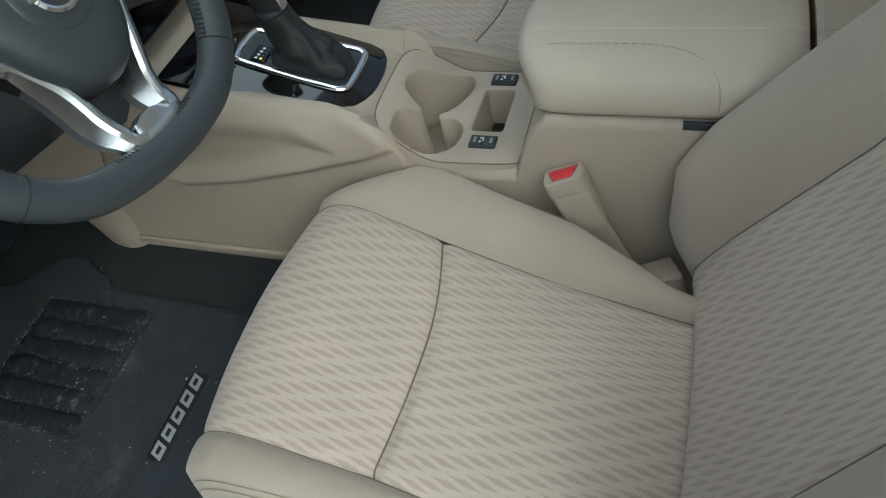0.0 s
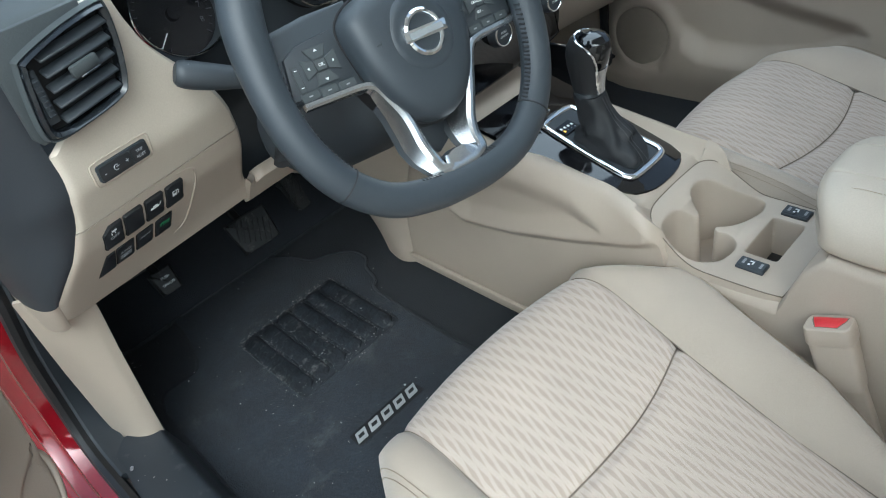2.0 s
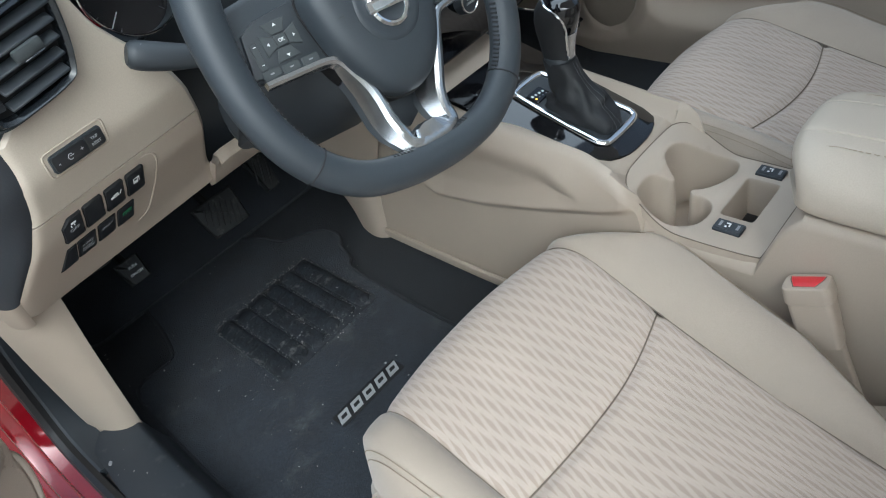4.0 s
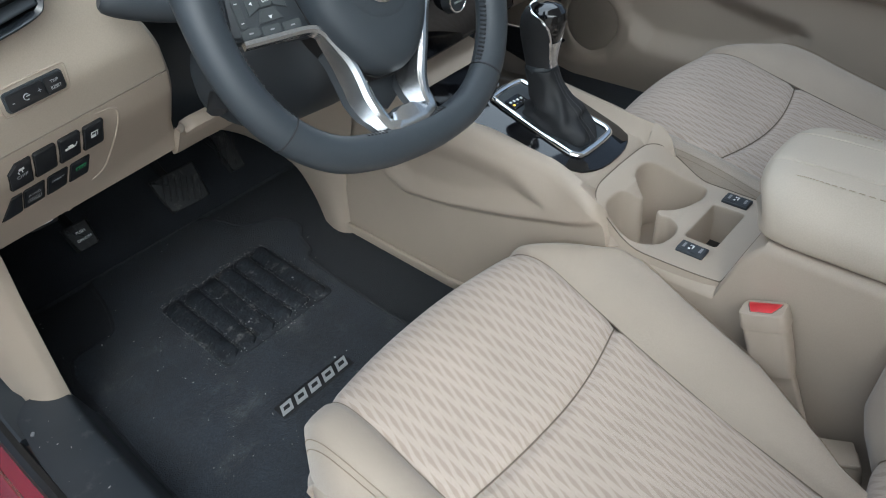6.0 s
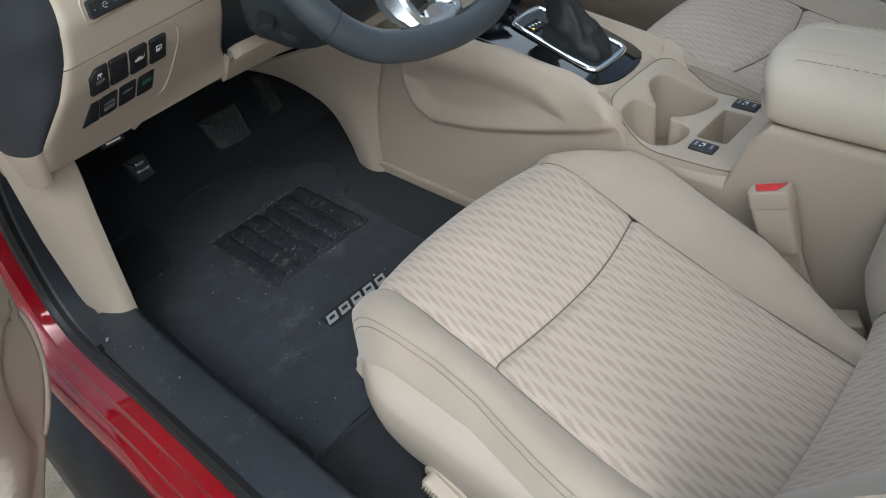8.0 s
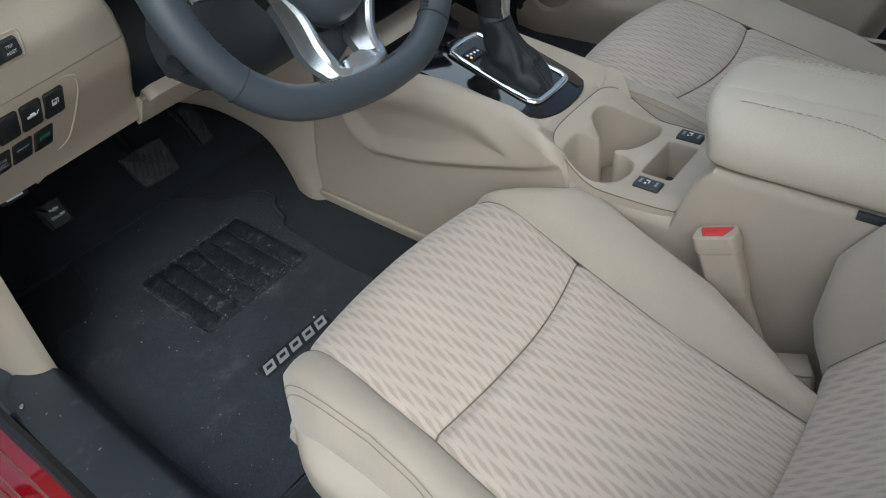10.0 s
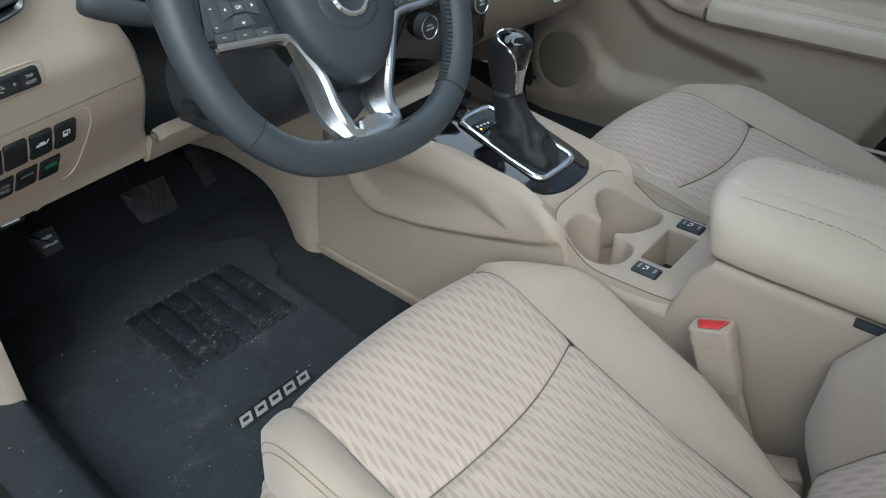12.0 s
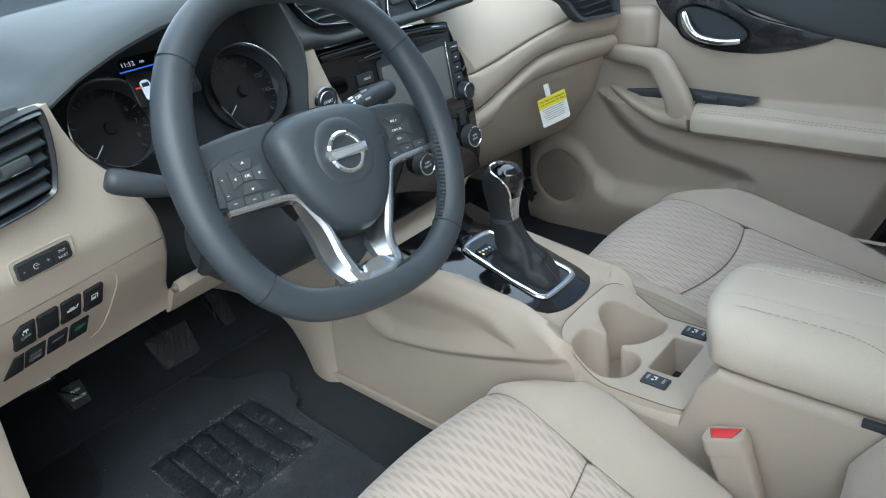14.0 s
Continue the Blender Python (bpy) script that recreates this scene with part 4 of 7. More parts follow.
    part("start_inner_ring", revolve([(0.0098, 0.0052), (0.0102, 0.0058), (0.0107, 0.0050)], 32, m), SILVER, b, "thin silver ring")
    part("start_ring", revolve([(0.0135, 0.002), (0.0145, 0.005), (0.0165, 0.0045), (0.0175, 0.0)], 40, m), CHROME, b, "chrome ring")
    text_part("START", 0.0048, m @ Matrix.Translation((0, -0.001, 0.0062)), WHITE_INK, b)


centre_stack()


def centre_vents():
    v = empty("centre_air_vents", Matrix(), "pair of dark centre air vents with hazard switch between", "air vent")
    lean = axes((0.008, 0.446, 1.165), (1, 0, 0), (0, 0.30, 1))
    for sg in (-1, 1):
        # slanting outer end, bowed lower edge
        o = [(p.x * sg, p.y) for p in smooth_path([(0.030, 0.028, 0), (0.188, 0.036, 0), (0.196, 0.030, 0), (0.184, 0.004, 0), (0.168, -0.013, 0), (0.150, -0.0185, 0), (0.11, -0.0245, 0), (0.036, -0.033, 0), (0.029, -0.027, 0)], 5, closed=True)]
        if sg < 0:
            o = o[::-1]
        ox, oy = sum(a for a, b in o) / len(o), sum(b for a, b in o) / len(o)
        def inset(f, z):
            return [(ox + (a - ox) * (1 - 0.35 * (1 - f)), oy + (b - oy) * f, z) for a, b in o]
        part("vent_frame", loft([inset(1.04, -0.004), inset(1.04, 0.006), inset(0.92, 0.007), inset(0.88, -0.022)], caps=False, m=lean), GLOSS, v, "gloss black frame")
        part("vent_trim", tube(inset(0.93, 0.0072), 0.0007, 6, closed=True, m=lean), CHROME, v, "thin chrome line")
        part("vent_back", prism([(a, b) for a, b, z in inset(0.9, 0)], 0.002, 0, 1, z0=-0.022, m=lean), BLACK, v)
        for i in range(4):
            hy = 0.019 - 0.0125 * i
            wide = sg * (0.178, 0.172, 0.160, 0.135)[i]
            part("slat", box(abs(wide) - 0.040, 0.0035, 0.018, ((wide + sg * 0.040) / 2, hy, -0.007), 0.0012, 1, m=lean), SOFT_BLACK, v)
    m = axes((0.008, 0.447, 1.160), (1, 0, 0), (0, 0.30, 1))
    part("hazard_surround", prism(rounded(0.068, 0.066, 0.004), 0.008, 0.002, m=m @ Matrix.Translation((0, 0.002, -0.004))), BLACK, v, "black surround of the hazard switch")
    k = part("hazard_switch", prism(rounded(0.034, 0.034, 0.003, cy=0.006), 0.009, 0.002, m=m), SOFT_BLACK, v, "dark hazard switch")
    part("hazard_mark", prism([(-0.005, -0.004), (0.005, -0.004), (0, 0.005)], 0.0006, 0, 1, m=m @ Matrix.Translation((0, 0.010, 0.009))), RED_BUTTON, k, "red triangle")
    pv = empty("passenger_air_vent", axes((0.585, 0.424, 1.050), (1, -0.05, 0), (0, 0.1, 1)), "black air vent at the passenger end of the dashboard", "air vent")
    o = [(p.x, p.y) for p in smooth_path([(-0.148, 0.040, 0), (-0.128, 0.014, 0), (-0.104, -0.014, 0), (-0.080, -0.030, 0), (-0.05, -0.036, 0), (0.060, -0.046, 0), (0.070, -0.040, 0), (0.073, 0.0, 0), (0.073, 0.034, 0), (0.06, 0.042, 0)], 5, closed=True)]
    part("vent_frame", loft([[(a, b, -0.006) for a, b in o], [(a * 0.97, b * 0.97, 0.012) for a, b in o], [(a * 0.84, b * 0.80, 0.010) for a, b in o], [(a * 0.82, b * 0.78, -0.01) for a, b in o]], caps=False), SOFT_BLACK, pv)
    part("vent_back", prism([(a * 0.85, b * 0.8) for a, b in o], 0.002, 0, 1, z0=-0.008), BLACK, pv)
    for i in range(4):
        part("slat", box((0.155, 0.135, 0.118, 0.105)[i], 0.003, 0.014, ((-0.022, -0.014, -0.007, -0.002)[i], 0.022 - 0.0145 * i, -0.001), 0.001, 1), BLACK, pv)


centre_vents()


def hang_tag():
    m = axes((0.432, 0.448, 0.858), (0.86, -0.48, 0.20), (-0.18, 0.06, 0.97)) @ Matrix.Diagonal((1.35, 1.15, 1.15, 1))
    t = empty("airbag_notice_tag", m, "yellow and white paper notice tag hanging from the glovebox", "tag")
    part("card", prism(rounded(0.050, 0.056, 0.003, 3, 0, -0.005), 0.0008, 0.0003, 1), WHITE, t, "white card")
    part("header", prism(rounded(0.050, 0.020, 0.002, 2, 0, 0.0132), 0.0006, 0.0002, 1, z0=0.0006), YELLOW, t, "yellow header")
    part("strap", box(0.009, 0.026, 0.0008, (-0.004, 0.034, 0.0), 0.0003, 1), WHITE, t, "white paper strap")
    text_part("This Vehicle is Equipped", 0.0046, Matrix.Translation((0, 0.0165, 0.0014)), BLACK, t)
    text_part("with Advanced Air Bags", 0.0046, Matrix.Translation((0, 0.0105, 0.0014)), BLACK, t)
    for i in range(6):
        part("print_line", box(0.040 - 0.004 * (i % 3), 0.0011, 0.0002, (0, 0.000 - 0.0042 * i, 0.001), 0, 1), GREY_INK, t)


hang_tag()


# ---- seats ----
def seat_cloth():
    """Pale cloth with staggered long darker flecks, in cloth metres."""
    m = material("patterned_seat_cloth", (0.452, 0.378, 0.318), 0.8, grain=0.0008, grain_size=1500, sheen=0.3, bump=0.5, speck=0.16)
    n, l = m.node_tree.nodes, m.node_tree.links
    b = n["Principled BSDF"]

    def op(kind, a, c=None):
        nd = n.new("ShaderNodeMath")
        nd.operation = kind
        for i, v in enumerate((a, c)):
            if v is None:
                continue
            if isinstance(v, (int, float)):
                nd.inputs[i].default_value = v
            else:
                l.new(v, nd.inputs[i])
        return nd.outputs[0]
    uv = n.new("ShaderNodeUVMap")
    uv.uv_map = "cloth"
    sep = n.new("ShaderNodeSeparateXYZ")
    l.new(uv.outputs[0], sep.inputs[0])
    x, y = sep.outputs[0], sep.outputs[1]
    wob = n.new("ShaderNodeTexNoise")
    wob.inputs["Scale"].default_value = 30
    l.new(uv.outputs[0], wob.inputs["Vector"])
    xs = op("ADD", op("MULTIPLY", op("ADD", x, op("MULTIPLY", y, -0.16)), 1 / 0.0084), op("MULTIPLY", wob.outputs["Fac"], 0.30))
    col = op("FLOOR", xs)
    fx = op("ABSOLUTE", op("SUBTRACT", op("FRACT", xs), 0.5))
    ys = op("ADD", op("MULTIPLY", y, 1 / 0.045), op("MULTIPLY", col, 0.38))
    fy = op("ABSOLUTE", op("SUBTRACT", op("FRACT", ys), 0.5))
    dia = op("ADD", op("MULTIPLY", fx, 1.25), op("MULTIPLY", fy, 1.0))
    mk = n.new("ShaderNodeMapRange")
    mk.inputs["From Min"].default_value, mk.inputs["From Max"].default_value = 0.475, 0.435
    l.new(dia, mk.inputs["Value"])
    thread = n.new("ShaderNodeTexWave")
    thread.inputs["Scale"].default_value, thread.inputs["Distortion"].default_value = 260, 3
    l.new(uv.outputs[0], thread.inputs["Vector"])
    base = b.inputs["Base Color"].links[0].from_socket
    dark = n.new("ShaderNodeMix")
    dark.data_type, dark.blend_type = "RGBA", "MULTIPLY"
    l.new(op("MULTIPLY", mk.outputs[0], op("ADD", op("MULTIPLY", thread.outputs["Fac"], 0.5), 0.5)), dark.inputs["Factor"])
    l.new(base, dark.inputs[6])
    dark.inputs[7].default_value = (0.74, 0.70, 0.66, 1)
    l.new(dark.outputs[2], b.inputs["Base Color"])
    return m


SEAT_CLOTH = seat_cloth()
SEAT_THREAD = material("brown_thread", (0.25, 0.20, 0.145), 0.8)
Z0 = 0.40


OUTER_SEAM = [(-0.4, 0.178), (-0.26, 0.184), (-0.17, 0.182), (-0.10, 0.175), (-0.013, 0.166), (0.06, 0.163), (0.133, 0.158), (0.3, 0.155)]
INNER_SEAM = [(-0.4, 0.09), (-0.30, 0.102), (-0.17, 0.118), (0.0, 0.152), (0.145, 0.183), (0.3, 0.19)]
OUTER = [(-0.4, 0.246), (-0.2, 0.243), (-0.127, 0.234), (-0.034, 0.217), (0.04, 0.212), (0.12, 0.214), (0.2, 0.214), (0.3, 0.21)]
INNER = [(-0.4, 0.11), (-0.29, 0.138), (-0.236, 0.166), (-0.17, 0.202), (-0.08, 0.228), (0.0, 0.250), (0.06, 0.262), (0.12, 0.258), (0.18, 0.245), (0.3, 0.225)]


def cushion_point(a, s, inner=1):
    """a: -1..1 across (0.62: the seam, 0.84: the piping), s: metres from the back crease along the cushion and down its front.
    The side towards the console (inner) tapers at the back."""
    y = -0.36 + s
    top, r = 0.155, 0.07
    drop = 0.0
    if y > top:
        th = (y - top) / r
        if th < math.pi / 2:
            drop, yy = r * (1 - math.cos(th)), top + r * math.sin(th)
        else:
            d = y - top - r * math.pi / 2
            drop, yy = r + d, top + r - 0.25 * d
    else:
        yy = y
    A = abs(a)
    sg = 1 if a >= 0 else -1
    wi = curve_at(INNER_SEAM if sg == inner else OUTER_SEAM, yy)
    wo = max(curve_at(INNER if sg == inner else OUTER, yy), wi + 0.012)
    zc = 0.212 + 0.14 * min(yy, 0.0) + 0.14 * min(max(yy, 0), 0.12)
    up = (0.020 if sg == inner else 0.011) * ease((wo - wi) / 0.06) * (1 - 0.8 * ease((y - 0.0) / 0.20))
    if A <= 0.62:
        x = A / 0.62 * wi
        z = zc - 0.005 * (1 - (A / 0.62) ** 2) * ease((0.1 - yy) / 0.2) + 0.006 * (1 - (A / 0.62) ** 2) * ease((yy - 0.0) / 0.12)
    elif A <= 0.84:
        t = (A - 0.62) / 0.22
        x = mixv(wi, wo, t)
        z = zc + up * math.sin(t * math.pi / 2) + 0.006 * math.sin(t * math.pi)
    else:
        t = (A - 0.84) / 0.16
        side = 0.026 if sg != inner else 0.010
        x = wo + side * math.sin(min(1, t / 0.6) * math.pi / 2) - (0.056 if sg != inner else 0.016) * ease((t - 0.40) / 0.60)
        z = zc + up - 0.010 * t ** 0.5 - (0.080 if sg != inner else 0.10) * t
    yy -= 0.45 * x * x * ease((yy + 0.1) / 0.25) + 1.2 * max(0, x - 0.20) * ease((yy - 0.06) / 0.12)
    if A > 0.62 and z - drop < 0.132:
        low = 0.132 - (z - drop)
        return sg * (x - 0.7 * low), yy - 1.3 * low, 0.132 - 0.15 * low
    return sg * x, yy, z - drop


def groove(d, w=0.007, h=0.0045):
    return h * math.exp(-(d / w) ** 2)


def seam_y(x, inner=1):
    """The cross seam bows backwards; on the driver seat its door end lies further back."""
    wi = 0.157
    return -0.027 * max(0, 1 - (x / wi) ** 2) - (0.016 * max(0.0, -x / wi) ** 2 if inner > 0 else 0.0)


def seat(name, at, label, inner):
    s = empty(name, at, label, "car seat", "front seats")

    def cloth(front):
        def place(a, v):
            x0 = cushion_point(a, 0.36)[0]
            sy = 0.36 + seam_y(x0, inner)
            return sy, (mixv(sy, 0.635, v) if front else mixv(-0.02, sy, v))

        def f(a, v):
            sy, sv = place(a, v)
            x, y, z = cushion_point(a, sv, 1)
            soft = 0.0018 * noise.noise(Vector((x * 9, y * 9, 3)))
            z -= groove((0.62 - abs(a)) * 0.25) + groove(sv - sy, 0.009, 0.006)
            return x, y, z + soft
        return sheet(f, [0.62 * math.sin(t * math.pi / 2) for t in span(-1, 1, 44)], [0.5 - 0.5 * math.cos(t * math.pi) for t in span(0, 1, 40)], 0.012,
                     lambda a, v: (a / 0.62 * 0.16, place(a, v)[1]), front=Vector((0, 0, 1)))
    part("front_cushion_insert", cloth(True), SEAT_CLOTH, s, "pale patterned cloth thigh panel")
    part("cushion_insert", cloth(False), SEAT_CLOTH, s, "pale patterned cloth sitting panel")
    # sunk seams
    line = []
    for a in span(-0.62, 0.62, 40):
        x0 = cushion_point(a, 0.36)[0]
        x, y, z = cushion_point(a, 0.36 + seam_y(x0, inner), 1)
        line.append((x, y, z - 0.0052 - groove((0.62 - abs(a)) * 0.25) * 0.8))
    part("cross_seam", tube(line, 0.0011, 5), SEAM_DARK, s, "sunk cross seam")
    for sg in (-1, 1):
        line = [Vector(cushion_point(sg * 0.62, v, 1)) - Vector((0, 0, 0.0042)) for v in span(0.0, 0.58, 50)]
        part("side_seam", tube(line, 0.0008, 5), SEAM_DARK, s, "sunk side seam")

        def f(a, sv):
            x, y, z = cushion_point(sg * a, sv, 1)
            return x, y, z - groove((a - 0.62) * 0.3) - groove((a - 0.84) * 0.35, 0.004, 0.003) + 0.0015 * noise.noise(Vector((x * 8, y * 8, 9)))
        part("cushion_bolster", sheet(f, span(0.62, 1.0, 34), span(-0.02, 0.655, 58), 0.012, front=Vector((0, 0, 1))), BEIGE_CLOTH, s, "plain beige cloth side bolster")
        for off in (0.833, 0.848):
            pts = [cushion_point(sg * off, v, 1) for v in span(0.05, 0.60, 110)]
            part("stitching", stitches(pts, duty=0.74), SEAT_THREAD, s, "brown stitching")
    # backrest: it leans back, in its own frame
    bx = axes((0, -0.312, 0.155), (-1, 0, 0), (0, -0.46, 0.887))

    def back_point(a, v):
        A, sg = abs(a), (1 if a >= 0 else -1)
        wi = curve_at([(-0.05, 0.175), (0.1, 0.165), (0.3, 0.13), (0.62, 0.13)], v)
        wo = curve_at([(-0.05, 0.20), (0.03, 0.225), (0.12, 0.243), (0.3, 0.24), (0.62, 0.215)], v)
        pr = curve_at([(-0.05, 0.0), (0.02, 0.045), (0.10, 0.083), (0.17, 0.082), (0.28, 0.062), (0.42, 0.036), (0.62, 0.025)], v)
        roll = 0.06 * ease((0.03 - v) / 0.08)
        if A <= 0.62:
            t = A / 0.62
            x, z = t * wi, 0.012 * t ** 3
        elif A <= 0.84:
            t = (A - 0.62) / 0.22
            x, z = mixv(wi, wo, t ** 1.1), 0.012 + (pr * (0.8 if sg == inner else 1.0) - 0.012) * math.sin(t * math.pi / 2) ** 1.2
        else:
            t = (A - 0.84) / 0.16
            x, z = wo + 0.014 * math.sin(t * math.pi * 0.6), pr - 0.16 * t ** 1.3
        return bx @ Vector((sg * x, v, z - roll))
    vs = span(-0.045, 0.62, 46)
    back_n = bx.to_3x3() @ Vector((0, 0, 1))
    part("backrest_insert", sheet(lambda a, v: back_point(a, v) - back_n * groove((0.62 - abs(a)) * 0.25), [0.62 * math.sin(t * math.pi / 2) for t in span(-1, 1, 36)], vs, 0.012,
                                  lambda a, v: (a / 0.62 * 0.16, v + 0.02), front=back_n), SEAT_CLOTH, s, "pale patterned cloth back panel")
    for sg in (-1, 1):
        part("backrest_bolster", sheet(lambda a, v: back_point(sg * a, v) - back_n * groove((a - 0.62) * 0.3), span(0.62, 1.0, 30), vs, 0.012, front=back_n), BEIGE_CLOTH, s, "plain beige cloth back bolster")
        part("backrest_seam", tube([back_point(sg * 0.62, v) - back_n * 0.0042 for v in vs], 0.0008, 5), SEAM_DARK, s, "sunk back seam")
    part("back_shell", box(0.40, 0.60, 0.05, (0, 0.31, -0.085), 0.02, 3, m=bx), BEIGE, s)
    part("seat_pan", box(0.40, 0.44, 0.06, (0, -0.08, 0.10), 0.02, 3), BLACK, s)
    for sg in (-1, 1):
        part("seat_rail", box(0.03, 0.52, 0.03, (sg * 0.20, -0.04, 0.018), 0.005), BLACK, s, "black steel seat rail")
        part("rail_riser", box(0.02, 0.36, 0.07, (sg * 0.20, -0.08, 0.06), 0.005), BLACK, s)
    # side cover with the height lever on the door side
    out = -inner

    def cover(u, v):
        y = mixv(0.196 + 0.026 * math.sin(v * 2.2), -0.46, u)
        bulge = math.sin(min(1, u * 5) * math.pi / 2)
        x = 0.192 + 0.064 * bulge + (0.014 * math.sin(min(1, v * 2.5) * math.pi / 2) - 0.03 * v * v) * bulge
        x -= 0.026 * max(0.0, 1 - v / 0.14) ** 2 * bulge
        return (out * x, y, mixv(0.188, 0.012, v))
    part("side_cover", sheet(cover, [(k / 40) ** 1.7 for k in range(41)], span(0, 1, 16), 0.006), BEIGE_SHELL, s, "pale beige plastic seat side cover")
    if inner > 0:
        lm = axes((out * 0.258, -0.012, 0.036), (0, -0.9, -0.36), (0, -0.36, 0.9))
        lev = part("height_lever", prism(rounded(0.092, 0.026, 0.011), 0.018, 0.006, 3, m=lm), BEIGE, s, "beige height lever with ribbed grip")
        for i in range(5):
            part("grip_rib", box(0.0022, 0.018, 0.003, (-0.040 + i * 0.0045, 0, 0.0185), 0.0008, 1, m=lm), BEIGE, lev)
        part("lever_recess", prism(rounded(0.15, 0.05, 0.02), 0.004, 0.002, 2, m=lm @ Matrix.Translation((0.02, 0, -0.004))), BEIGE, s)
        # rail end and slide bar under the front edge
        rail = part("rail_end", box(0.014, 0.085, 0.012, (-0.228, 0.120, 0.016), 0.003, 2), BLACK, s, "black rail end with a pale mark")
        part("rail_mark", box(0.005, 0.004, 0.0005, (-0.228, 0.150, 0.0223), 0, 1), WHITE_INK, rail)
        part("slide_handle", tube(smooth_path([(0.12, 0.06, 0.045), (0.11, 0.18, 0.045), (0.07, 0.205, 0.045), (-0.15, 0.205, 0.045), (-0.185, 0.185, 0.045), (-0.19, 0.06, 0.045)], 5), 0.006, 8), BLACK, s, "black slide handle")
    return s


driver = seat("driver_seat", (-0.36, 0, Z0), "beige cloth driver seat with pale patterned centre panels", 1)
passenger = seat("front_passenger_seat", (0.338, 0.052, Z0 + 0.026), "beige cloth passenger seat with pale patterned centre panels", -1)
passenger.scale.x = 0.94


# ---- steering wheel ----
WHEEL_M = axes((-0.333, 0.225, 1.042), (1, 0, 0), (0, 0.407, 0.914)) @ pose(0, 0, 0, 0, 0, -5.2)


RIM_HALF = [(0.0, 0.2045), (0.077, 0.1885), (0.1355, 0.138), (0.1645, 0.070), (0.170, 0.0), (0.160, -0.058), (0.134, -0.106), (0.093, -0.139), (0.045, -0.152), (0.0, -0.155)]
RIM_LINE = smooth_path([(x, y, 0) for x, y in RIM_HALF[::-1]] + [(-x, y, 0) for x, y in RIM_HALF[1:-1]], 16, closed=True)


def rim_point(t):
    """A place on the flat-bottomed rim at a turn of t from its right side."""
    a = (t + math.pi / 2) % (2 * math.pi)
    k = a / (2 * math.pi) * len(RIM_LINE)
    i = int(k) % len(RIM_LINE)
    p = RIM_LINE[i].lerp(RIM_LINE[(i + 1) % len(RIM_LINE)], k - int(k))
    return pose(-0.005, 0, 0, 0, 0, -3.0) @ p


def mirrored(half):
    """A closed outline from its right half, given from top to bottom."""
    return half + [(-x, y) for x, y in half[::-1] if abs(x) > 1e-6]


